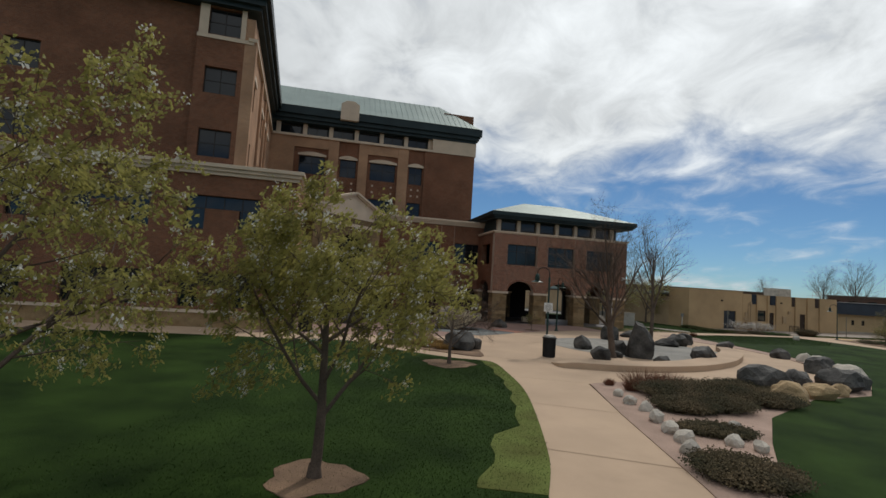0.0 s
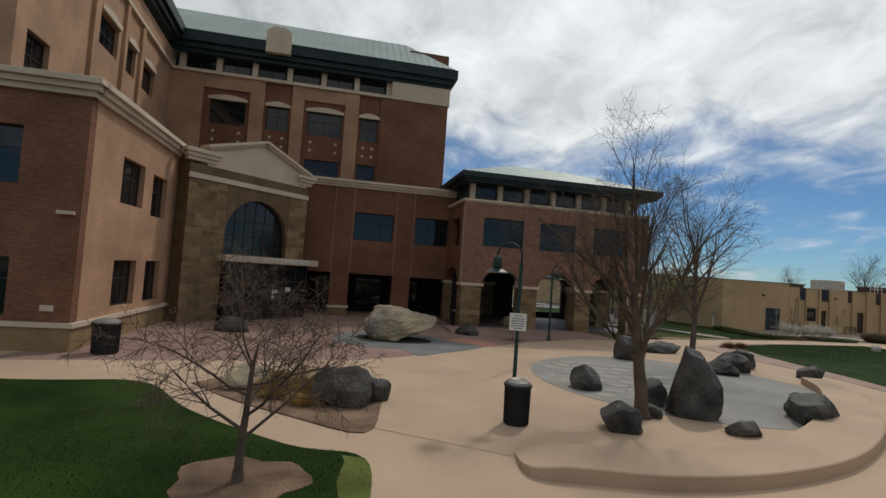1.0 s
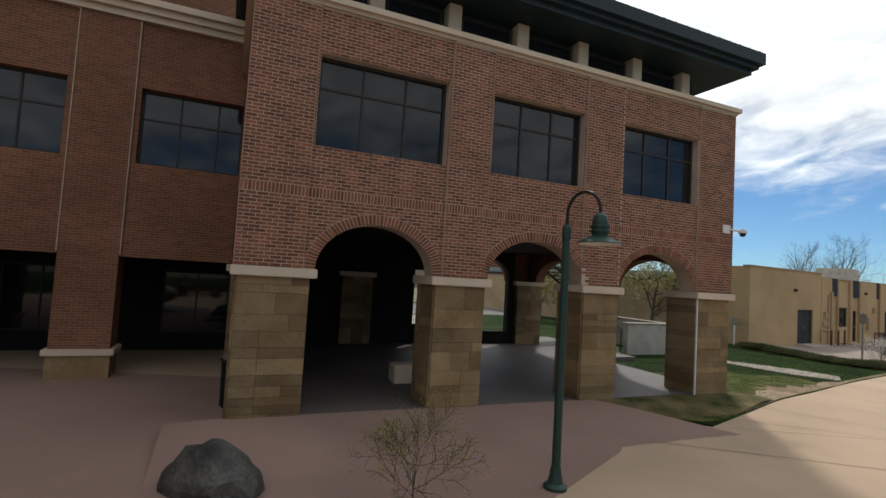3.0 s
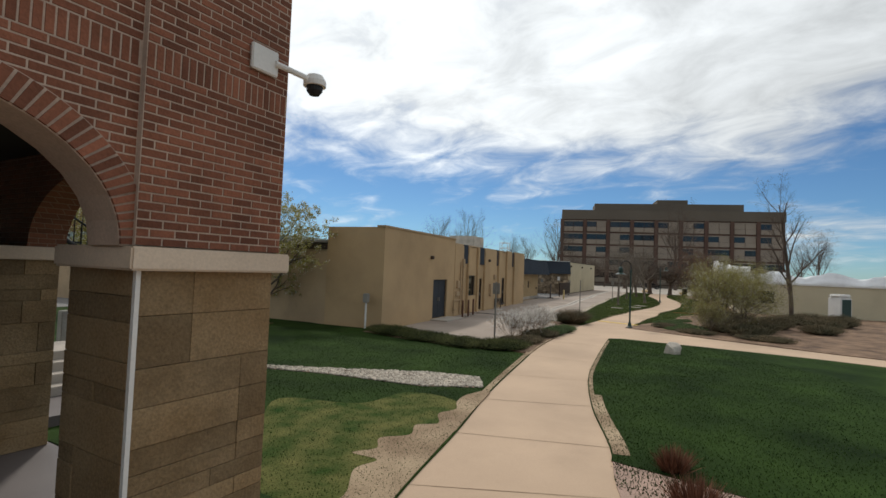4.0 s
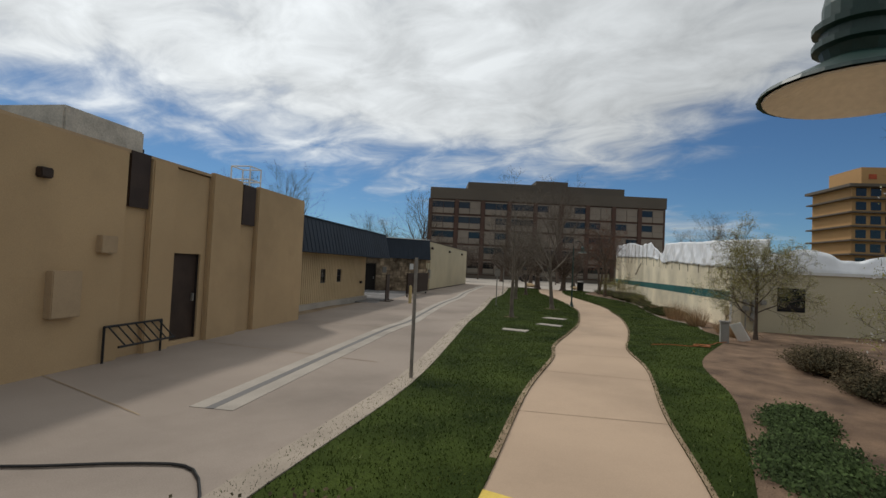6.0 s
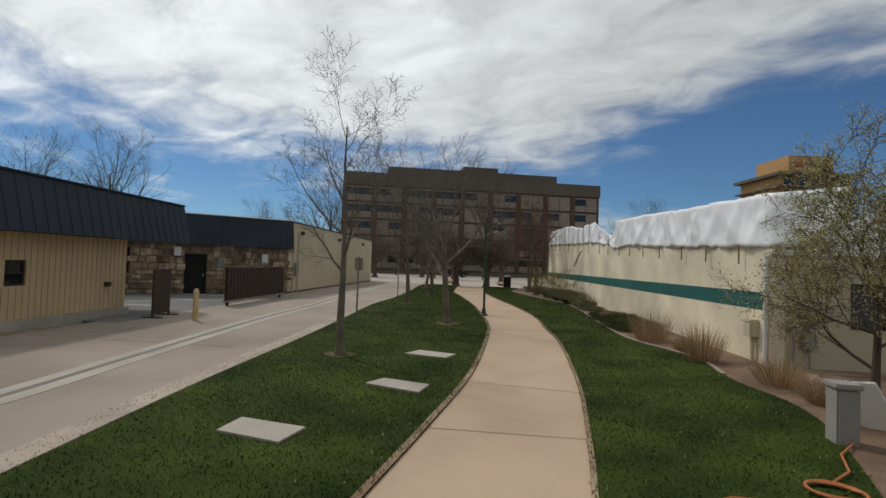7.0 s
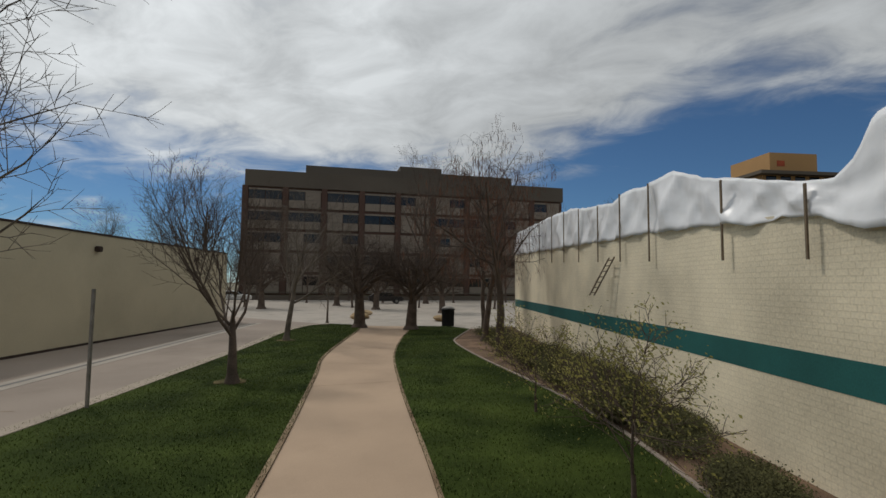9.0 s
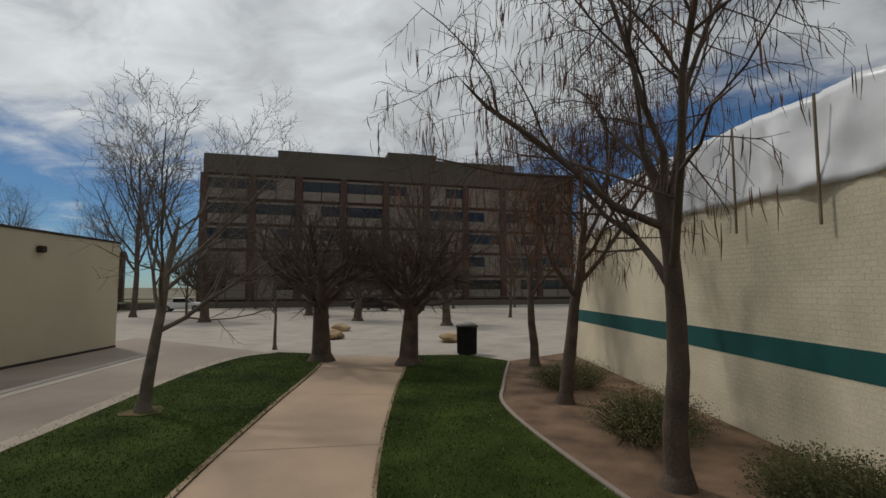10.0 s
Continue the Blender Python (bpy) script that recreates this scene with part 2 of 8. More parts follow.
ROCK = mat("dark_basalt", (0.04, 0.038, 0.036), 0.75, 2.0, 0.45, 0.8, fine=22, tint=(0.085, 0.08, 0.072))
ROCK_WARM = mat("lichened_boulder", (0.31, 0.29, 0.265), 0.85, 0.8, 0.38, 0.9, fine=14, tint=(0.37, 0.285, 0.17))
ROCK_TAN = mat("tan_boulder", (0.40, 0.28, 0.15), 0.85, 1.6, 0.3, 0.7, fine=22)
ROCK_PALE = mat("pale_boulder", (0.50, 0.45, 0.38), 0.85, 2.5, 0.2, 0.7, fine=22)
GLASS = mat("dark_tinted_glass", (0.012, 0.015, 0.018), 0.04, 0.5, 0.1, 0.0, spec=0.5)
FRAME = mat("dark_bronze_metal", (0.035, 0.028, 0.024), 0.5, 3, 0.15, 0.05)
# near-black: indoor and undercroft shade put into colour, also plain dark parts
DARK = mat("shade_and_dark_parts", (0.018, 0.015, 0.013), 0.9, 1, 0.2, 0.1)
FASCIA = mat("dark_green_metal", (0.018, 0.032, 0.036), 0.55, 0.8, 0.2, 0.05)
ROOFING = mat("weathered_green_metal_roof", (0.27, 0.33, 0.30), 0.45, 0.4, 0.12, 0.05, metallic=0.3)
MANSARD = mat("dark_blue_metal", (0.020, 0.028, 0.040), 0.6, 0.5, 0.2, 0.1)
LAMP_GREEN = mat("green_enamel", (0.011, 0.040, 0.031), 0.45, 4, 0.15, 0.05, spec=0.5)
LAMP_UNDER = mat("white_enamel", (0.75, 0.70, 0.60), 0.5, 4, 0.1, 0.0)
BLACK = mat("black_metal", (0.018, 0.018, 0.018), 0.5, 4, 0.2, 0.05)
STEEL = mat("weathered_steel", (0.28, 0.26, 0.23), 0.5, 4, 0.2, 0.1, metallic=0.5)
WHITE = mat("white_paint", (0.74, 0.72, 0.68), 0.7, 2, 0.06, 0.05)
YELLOW = mat("yellow_paint", (0.72, 0.52, 0.10), 0.7, 2, 0.12, 0.1)
TEAL = mat("teal_paint", (0.02, 0.115, 0.105), 0.75, 0.8, 0.15, 0.15, stain=0.2)
SHEET = mat("white_plastic_sheeting", (0.88, 0.88, 0.88), 0.35, 0.6, 0.06, 0.2, fine=4, spec=0.5)
WOODEN = mat("grey_timber", (0.20, 0.15, 0.10), 0.85, 3, 0.25, 0.3)
BROWN_STEEL = mat("brown_steel", (0.045, 0.028, 0.02), 0.6, 2, 0.25, 0.1)
BARK = mat("grey_brown_bark", (0.115, 0.085, 0.065), 0.95, 3, 0.3, 0.7, fine=35)
BARK_PALE = mat("pale_grey_bark", (0.165, 0.135, 0.105), 0.95, 3, 0.3, 0.7, fine=35)
TWIG = mat("brown_twigs", (0.15, 0.095, 0.055), 0.9, 2, 0.3, 0.0)
LEAF = mat("young_green_leaves", (0.25, 0.23, 0.07), 0.7, 1.5, 0.3, 0.0, fine=12, rand=0.45)


def thin_leaf(m, color, share=0.45):
    """Leaves let some of the light through."""
    nt = m.node_tree
    tr = nt.nodes.new("ShaderNodeBsdfTranslucent")
    tr.inputs[0].default_value = (*color, 1)
    mx = nt.nodes.new("ShaderNodeMixShader")
    mx.inputs[0].default_value = share
    nt.links.new(nt.nodes["Principled BSDF"].outputs[0], mx.inputs[1])
    nt.links.new(tr.outputs[0], mx.inputs[2])
    nt.links.new(mx.outputs[0], nt.nodes["Material Output"].inputs[0])


thin_leaf(LEAF, (0.44, 0.40, 0.12), 0.42)
BLOSSOM = mat("white_blossom", (0.74, 0.72, 0.68), 0.8, 2, 0.1, 0.0, rand=0.15)
thin_leaf(BLOSSOM, (0.78, 0.76, 0.7), 0.4)
JUNIPER = mat("dark_juniper", (0.046, 0.05, 0.021), 0.9, 1.2, 0.35, 0.0, fine=14, rand=0.4, tint=(0.10, 0.072, 0.038))
RUSSET = mat("russet_dry_stems", (0.19, 0.085, 0.05), 0.9, 2, 0.3, 0.0, rand=0.4)
STRAW = mat("straw_dry_stems", (0.40, 0.27, 0.15), 0.9, 2, 0.3, 0.0, rand=0.4)
FAR_BRICK = mat("far_brown_brick", (0.115, 0.066, 0.050), 0.9, 0.1, 0.12, 0.05)
FAR_BAND = mat("far_tan_concrete", (0.30, 0.245, 0.195), 0.9, 0.1, 0.1, 0.05)
FAR_DARK = mat("far_brown_parapet", (0.14, 0.115, 0.09), 0.9, 0.1, 0.1, 0.05)
ORANGE_STONE = mat("far_orange_concrete", (0.52, 0.30, 0.13), 0.9, 0.1, 0.1, 0.05)


# ---- building blocks ----
def F(p, deg, z=0.0):
    """The frame of a wall: x along it, y into the building, z up."""
    return pose(p[0], p[1], z, 0, 0, deg)


def thing(name, m, label, category, group="", kind=""):
    ob = new(name)
    ob.matrix_world = m
    return tagged(ob, label, category, group, kind)


def part(name, bm, material, parent=None, label="", m=None, smooth=False):
    me = bpy.data.meshes.new(name)
    bmesh.ops.recalc_face_normals(bm, faces=bm.faces)
    bm.to_mesh(me)
    bm.free()
    me.materials.append(material)
    if smooth:
        me.polygons.foreach_set("use_smooth", [True] * len(me.polygons))
    ob = new(name, me)
    if parent:
        ob.parent = parent
    if m is not None:
        ob.matrix_basis = m
    return tagged(ob, label)


def B():
    return bmesh.new()


def box(bm, x0, x1, y0, y1, z0, z1, m=None):
    vs = [bm.verts.new((x, y, z)) for x in (x0, x1) for y in (y0, y1) for z in (z0, z1)]
    if m is not None:
        for v in vs:
            v.co = m @ v.co
    for f in ((0, 1, 3, 2), (4, 6, 7, 5), (0, 4, 5, 1), (2, 3, 7, 6), (0, 2, 6, 4), (1, 5, 7, 3)):
        bm.faces.new([vs[i] for i in f])
    return bm


def soft_box(bm, x0, x1, y0, y1, z0, z1, r=0.02, m=None):
    b2 = B()
    box(b2, x0, x1, y0, y1, z0, z1)
    bmesh.ops.bevel(b2, geom=b2.edges[:], offset=r, segments=2, affect="EDGES")
    add(bm, b2, m)
    return bm


def add(bm, other, m=None):
    vm = {}
    for v in other.verts:
        vm[v] = bm.verts.new(m @ v.co if m is not None else v.co)
    for f in other.faces:
        bm.faces.new([vm[v] for v in f.verts])
    other.free()


def tube(bm, a, b, r0, r1=None, n=8, caps=True):
    r1 = r0 if r1 is None else r1
    a, b = Vector(a), Vector(b)
    d = (b - a).normalized()
    u = d.orthogonal().normalized()
    v = d.cross(u)
    ra, rb = [], []
    for i in range(n):
        c, s = math.cos(2 * math.pi * i / n), math.sin(2 * math.pi * i / n)
        ra.append(bm.verts.new(a + (u * c + v * s) * r0))
        rb.append(bm.verts.new(b + (u * c + v * s) * r1))
    for i in range(n):
        j = (i + 1) % n
        bm.faces.new((ra[i], ra[j], rb[j], rb[i]))
    if caps:
        bm.faces.new(ra[::-1])
        bm.faces.new(rb)
    return bm


def lathe(bm, prof, n=20, m=None):
    """A solid of rotation from (radius, height) pairs."""
    rings = []
    for r, z in prof:
        ring = [Vector((r * math.cos(2 * math.pi * i / n), r * math.sin(2 * math.pi * i / n), z)) for i in range(n)]
        rings.append([bm.verts.new(m @ p if m is not None else p) for p in ring])
    for a, b in zip(rings, rings[1:]):
        for i in range(n):
            j = (i + 1) % n
            bm.faces.new((a[i], a[j], b[j], b[i]))
    if prof[0][0] > 0:
        bm.faces.new(rings[0][::-1])
    if prof[-1][0] > 0:
        bm.faces.new(rings[-1])
    return bm


def pipe(bm, pts, r, n=8):
    for a, b in zip(pts, pts[1:]):
        tube(bm, a, b, r, r, n)
    return bm


from mathutils.geometry import tessellate_polygon


def plate(bm, outer, holes, y0, y1):
    """A wall with openings: outlines of (x, z), from y0 to y1."""
    loops = [[Vector((x, z, 0)) for x, z in lp] for lp in [outer, *holes]]
    flat = [p for lp in loops for p in lp]
    tris = tessellate_polygon(loops)
    fr = [bm.verts.new((p.x, y0, p.y)) for p in flat]
    bk = [bm.verts.new((p.x, y1, p.y)) for p in flat]
    for t in tris:
        for vs in ([fr[i] for i in t], [bk[i] for i in reversed(t)]):
            try:
                bm.faces.new(vs)
            except ValueError:
                pass
    k = 0
    for lp in loops:
        n = len(lp)
        for i in range(n):
            a, b = k + i, k + (i + 1) % n
            bm.faces.new((fr[a], fr[b], bk[b], bk[a]))
        k += n
    return bm


def rect(x0, x1, z0, z1):
    return [(x0, z0), (x1, z0), (x1, z1), (x0, z1)]


def arch(x0, x1, z0, spring, rise, n=16):
    """An opening with a curved head."""
    c, h = (x0 + x1) / 2, (x1 - x0) / 2
    return [(x0, z0), (x1, z0)] + [(c + h * math.cos(math.pi * i / n), spring + rise * math.sin(math.pi * i / n)) for i in range(n + 1)]


def slab(name, pts, top, thick, material, label, category, kind="structure", parent=None):
    """A flat piece of ground from its outline."""
    bm = B()
    loop = [Vector((x, y, 0)) for x, y in pts]
    tris = tessellate_polygon([loop])
    up = [bm.verts.new((x, y, top)) for x, y in pts]
    dn = [bm.verts.new((x, y, top - thick)) for x, y in pts]
    for t in tris:
        bm.faces.new([up[i] for i in t])
    n = len(pts)
    for i in range(n):
        bm.faces.new((up[i], up[(i + 1) % n], dn[(i + 1) % n], dn[i]))
    ob = part(name, bm, material)
    return tagged(ob, label, category, "", kind)


def smooth_line(pts, n=6):
    """A flowing line through the points."""
    out = []
    for i in range(len(pts) - 1):
        p0, p1, p2, p3 = (Vector(pts[max(0, min(len(pts) - 1, i + k))]) for k in (-1, 0, 1, 2))
        for j in range(n):
            t = j / n
            q = 0.5 * ((2 * p1) + (p2 - p0) * t + (2 * p0 - 5 * p1 + 4 * p2 - p3) * t * t + (3 * p1 - p0 - 3 * p2 + p3) * t ** 3)
            out.append((q.x, q.y))
    out.append(tuple(pts[-1]))
    return out


def window(parent, x0, x1, z0, z1, cols=2, rows=2, y=0.15, split=None, bar=0.045, label="", single=False):
    """A metal-framed window in a wall's opening: frame, bars and panes."""
    e = 0.06
    w = part("window", plate(B(), rect(x0, x1, z0, z1), [rect(x0 + e, x1 - e, z0 + e, z1 - e)], y, y + 0.08), FRAME, parent, label)
    xs = [x0 + (x1 - x0) * i / cols for i in range(cols + 1)]
    zs = [z0, z0 + (z1 - z0) * split, z1] if split else [z0 + (z1 - z0) * i / rows for i in range(rows + 1)]
    for x in xs[1:-1]:
        part("mullion", box(B(), x - bar / 2, x + bar / 2, y + 0.006, y + 0.074, z0 + e, z1 - e), FRAME, w)
    for z in zs[1:-1]:
        part("transom", box(B(), x0 + e, x1 - e, y + 0.010, y + 0.070, z - bar / 2, z + bar / 2), FRAME, w)
    if single:
        part("pane", box(B(), x0 + e, x1 - e, y + 0.035, y + 0.045, z0 + e, z1 - e), GLASS, w)
    else:
        for a, b in zip(xs, xs[1:]):
            for c, d in zip(zs, zs[1:]):
                part("pane", box(B(), a + 0.02, b - 0.02, y + 0.035, y + 0.045, c + 0.02, d - 0.02), GLASS, w)
    return w


def stack(bm, x0, x1, y0, y1, rows, back=True):
    """One moulded block: rectangles that grow by o metres, joined row by row."""
    rings = []
    for z, o in rows:
        k = o if back else 0.0
        rings.append([bm.verts.new(p) for p in ((x0 - o, y0 - o, z), (x1 + o, y0 - o, z), (x1 + o, y1 + k, z), (x0 - o, y1 + k, z))])
    for a, b in zip(rings, rings[1:]):
        for i in range(4):
            bm.faces.new((a[i], a[(i + 1) % 4], b[(i + 1) % 4], b[i]))
    bm.faces.new(rings[0][::-1])
    bm.faces.new(rings[-1])
    return bm


def cornice(parent, x0, x1, z0, z1, out=0.25, y=0.0, material=None, steps=3):
    """A stepped band that juts out more towards its top."""
    rows = []
    for i in range(steps):
        a, b = z0 + (z1 - z0) * i / steps, z0 + (z1 - z0) * (i + 1) / steps
        o = out * (i + 1) / steps
        rows += [(a, o), (b - 0.012, o), (b, o - 0.02)]
    bm = stack(B(), x0, x1, y, y + 0.2, rows, False)
    return part("cornice", bm, material or CAST, parent)

PATCHY = mat("patchy_lawn", (0.028, 0.082, 0.008), 0.95, 1.6, 0.4, 0.8, fine=30, tint=(0.10, 0.095, 0.03), spec=0.1)
WORN = mat("worn_lawn", (0.022, 0.045, 0.008), 0.95, 1.3, 0.3, 0.6, fine=30, tint=(0.16, 0.12, 0.06), spec=0.1)


# ---- ground ----
def big_ground():
    bm = B()
    n = 48
    rings = []
    for r in (0.01, 60, 140, 300, 700, 1500, 3000):
        rings.append([bm.verts.new((40 + r * math.cos(2 * math.pi * i / n), 40 + r * math.sin(2 * math.pi * i / n), -0.12)) for i in range(n)])
    for a, b in zip(rings, rings[1:]):
        for i in range(n):
            bm.faces.new((a[i], a[(i + 1) % n], b[(i + 1) % n], b[i]))
    tagged(part("ground", bm, GROUND), "dry earth and grass reaching to the horizon", "ground", "", "structure")


big_ground()

PATH_L = smooth_line([(5.4, 33.2), (7.4, 34.7), (9.4, 36.2), (11.7, 37.6), (14.2, 39.2), (17.3, 41.0), (21.3, 43.2), (25.5, 45.1), (29.1, 46.7), (33.4, 48.1), (37.5, 49.5), (41.2, 50.5), (43.3, 51.3), (46.7, 52.1), (49.9, 52.9), (53.8, 54.2), (57, 55.4), (59.7, 56.7), (65.2, 59.6), (71.9, 63.6), (75.1, 65.6), (79.5, 67.7), (84, 69.7), (86.9, 71.2)])
PATH_R = smooth_line([(9.8, 32.6), (11.7, 34.5), (13.3, 35.6), (15.3, 37.2), (18.0, 39.0), (21.2, 40.7), (24.8, 42.5), (27.2, 43.6), (31.1, 45.1), (34.5, 46.1), (37.7, 47.2), (41.5, 48.3), (44.4, 49.5), (46.9, 50.1), (50.4, 51), (55.3, 52.6), (58.4, 53.9), (61.6, 55.2), (66.1, 57.6), (71.6, 60.9), (76.6, 63.7), (81.8, 66), (85.2, 67.3), (87.9, 68.6)])
KERB = smooth_line([(19.0, 45.25), (21.5, 45.15), (25.0, 46.4), (28.0, 47.6), (30.2, 49.4), (36.0, 51.6), (41.4, 54.2), (46.2, 56.6), (50.8, 58.7), (55.4, 60.9), (61.1, 63.7), (65.7, 65.5), (70.4, 67.6), (76, 70.2), (81.9, 73.1), (85.4, 74.2), (87, 73.8)])
LAWN_L = [(-3.2, -3.9), (-3.0, -1.7), (-3.1, 3.5), (-3.6, 7.0), (-4.3, 9.6), (-5.9, 9.85), (-8.8, 11.2), (-11.4, 13.0), (-14.2, 12.0), (-22.0, 9.8), (-40.0, 4.0)]
LAWN_SMOOTH = smooth_line(LAWN_L)
BED_EDGE = smooth_line([(-0.8, 6.3), (1.3, 7.6), (4.5, 8.3), (8.5, 10.5), (12.0, 15.0), (13.2, 20.0), (12.6, 25.0), (10.8, 29.5), (9.8, 32.6)])

slab("plaza", [(-3.4, -40)] + LAWN_SMOOTH + [(-46, 20), (-34, 44), (-8, 46), (3.0, 46), (6.2, 36.2), (3.0, 34.75), (5.3, 33.25), (5.4, 33.2), (9.8, 32.6)] + BED_EDGE[::-1] + [(-0.7, 2.0), (-0.5, -2.7), (-0.4, -40)], 0.0, 0.1, CONC, "broad tan concrete plaza and walk", "pavement")
slab("footpath", PATH_L + PATH_R[::-1], 0.004, 0.1, CONC, "winding tan concrete footpath between lawns", "path")
slab("pavement", [(-17, 13.6), (-12.2, 16.0), (-9.8, 17.4), (-7.4, 18.7), (-6.6, 19.4), (-5.3, 21.1), (-2.65, 25.05), (-0.3, 28.4), (2.5, 31.4), (3.9, 33.9), (3.2, 34.7), (-6, 36), (-20, 36)], 0.006, 0.05, CONC_PINK, "pinkish brown concrete paving before the courthouse", "pavement")
slab("front_lawn", [(-40, -40), (-3.4, -40)] + LAWN_SMOOTH, 0.03, 0.15, LUSH, "mown green front lawn beside the walk", "lawn")
strip = [(x, y) for x, y in LAWN_SMOOTH if y < 9.7 and x > -4.4]
slab("lawn_edge", strip + [(x - (0.5 if y > -0.7 else 1.05) - 0.08 * math.sin(y * 3.1), y) for x, y in strip[::-1]], 0.04, 0.03, GRASS_DRY, "pale uncut strip of grass along the walk", "lawn")
slab("shrub_bed", [(-0.75, 6.2)] + BED_EDGE[1:30] + [(13.6, 16.0), (12.2, 12.0), (9.8, 8.5), (6.7, 6.6), (3.6, 3.15), (2.2, 0.4), (0.77, -2.8), (0.2, -5.0), (0.0, -9.0), (-0.45, -9.0), (-0.5, -2.7), (-0.7, 2.0)], 0.02, 0.12, GRAVEL, "pinkish gravel shrub bed beside the walk", "bed")
slab("right_lawn", [(0.0, -9.0), (0.2, -5.0), (0.77, -2.8), (2.2, 0.4), (3.6, 3.15), (6.7, 6.6), (9.8, 8.5), (12.2, 12.0), (13.6, 16.0), (14.2, 20.0), (13.8, 25.0), (13.1, 29.0), (12.7, 31.5), (13.1, 33.4), (12.75, 35.25)] + [p for p in PATH_R if 12.9 < p[0] < 26.0] + [(26.5, 42.8), (27.6, 39.5), (28.6, 36.0), (29.3, 30.0), (31, 20), (40, -40), (0.0, -40)], 0.03, 0.15, LUSH, "mown green lawn beside the footpath", "lawn")
slab("bed_border", [p for p in BED_EDGE if p[1] > 15.0] + [p for p in PATH_R if 9.8 < p[0] < 12.9] + [(12.75, 35.25), (13.1, 33.4), (12.7, 31.5), (13.1, 29.0), (13.8, 25.0), (14.2, 20.0), (13.6, 16.0)], 0.02, 0.12, GRAVEL, "gravel border with low rocks", "bed")
slab("side_path", [(25.9, 43.3), (27.0, 44.0), (30.9, 45.4), (31.1, 45.0), (30.9, 41.0), (30.9, 36.0), (32.0, 28.0), (36, 10), (34, 10), (30, 28), (28.9, 35.5), (27.8, 39.3)], 0.008, 0.1, CONC, "tan concrete path joining the footpath", "path")
slab("shrub_ground", [(31.1, 45.1), (34.2, 45.7), (39.5, 46.3), (43.9, 47.4), (46.4, 46.2), (50.4, 45.8), (54.4, 46.7), (61.4, 34), (70, 0), (36.3, 10), (32.2, 28), (31.1, 36)], 0.02, 0.12, MULCH, "brown mulched shrub border", "bed")
side = [p for p in PATH_R if p[0] > 33.0]
BED_R = smooth_line([(34.2, 45.7), (39.5, 46.3), (43.9, 47.4), (50.1, 47.4), (52.6, 48.4), (55, 49.1), (57.4, 50.9), (61.6, 52.6), (67.9, 54.8), (72, 56.9), (77.4, 60.7), (81.3, 63.1), (83.8, 63.8), (87.9, 64.6)])
slab("verge", side + [(88.9, 66.4)] + BED_R[::-1], 0.03, 0.15, GRASS, "mown green verge beside the footpath", "lawn")
slab("wall_bed", BED_R + [(90.9, 63.0), (54.7, 47.4), (50.9, 45.6), (46.4, 46.0), (43.9, 47.2), (39.5, 46.1)], 0.022, 0.12, MULCH, "brown mulch bed along the painted wall", "bed")
mid = [p for p in PATH_L if p[0] > 29.3]
slab("middle_lawn", mid + [(87.2, 72.4)] + [p for p in KERB if p[0] > 30.2][::-1], 0.03, 0.15, GRASS, "mown green strip between the footpath and the lane", "lawn")
slab("arcade_lawn", [(3.1, 34.8), (5.3, 33.3)] + [p for p in PATH_L if p[0] < 19.6] + [(19.2, 42.6), (18.9, 45.3), (18.0, 48.0), (18.2, 49.8), (16.8, 52.6), (11.0, 76), (-8, 76), (0, 48), (6.2, 38)], 0.03, 0.15, LUSH, "mown green lawn between arcade and tan building", "lawn")
slab("bare_patch", smooth_line([(3.4, 34.6), (5.4, 33.5), (7.4, 34.9), (9.4, 36.4), (11.7, 37.8), (13.0, 39.0), (12.6, 40.2), (11.2, 40.0), (10.0, 41.2), (8.7, 39.4), (7.0, 39.6), (6.6, 37.4), (5.2, 36.2), (3.4, 34.6)]), 0.036, 0.03, PATCHY, "patchy weedy grass with bare earth at the lawn's edge", "lawn")
slab("bare_patch", smooth_line([(7.2, 34.6), (8.4, 35.48), (9.4, 36.22), (10.6, 36.97), (11.8, 37.7), (13.2, 38.57), (14.3, 39.28), (13.6, 39.3), (13.0, 39.0), (12.6, 38.6), (12.1, 38.55), (11.7, 38.1), (11.3, 38.25), (10.9, 37.9), (10.4, 38.05), (10.1, 37.7), (9.7, 37.75), (9.85, 37.3), (9.4, 37.2), (8.9, 36.6), (8.3, 36.4), (7.9, 35.8), (7.3, 35.5), (7.2, 34.6)]), 0.040, 0.03, EARTH, "bare trodden earth beside the footpath", "earth")
slab("hedge_bed", [(19.6, 42.4), (21.3, 43.3), (24.2, 44.7), (25.3, 46.3), (21.5, 45.2), (19.0, 45.3), (18.1, 48.0), (18.0, 49.6), (17.2, 49.5), (17.4, 47.5), (18.2, 44.5)], 0.04, 0.1, MULCH, "brown mulch under the hedge", "bed")
slab("juniper_bed", [(28.2, 47.6), (30.2, 49.2), (31.5, 48.9), (31.2, 47.55), (29.9, 47.05), (29.1, 46.8)], 0.016, 0.08, MULCH, "bare mulch under the juniper", "bed")
slab("service_walk", [(24.6, 44.8), (25.4, 46.4), (28.0, 47.6), (28.8, 48.2), (29.8, 46.95), (29.0, 46.7), (25.5, 45.1)], 0.012, 0.1, CONC_LANE, "concrete link between footpath and lane", "path")
slab("service_lane", KERB + [(89.4, 84.2), (86.2, 83), (63.9, 72.2), (45, 63.2), (18.3, 50.2), (18.1, 48.0)], 0.0, 0.1, CONC_LANE, "worn tan concrete service lane with stains", "road")
slab("earth_fill", [(5, 30), (45, 30), (80, 58), (84, 75), (30, 60), (5, 45)], -0.012, 0.05, EARTH, "bare earth between the pavings", "earth")
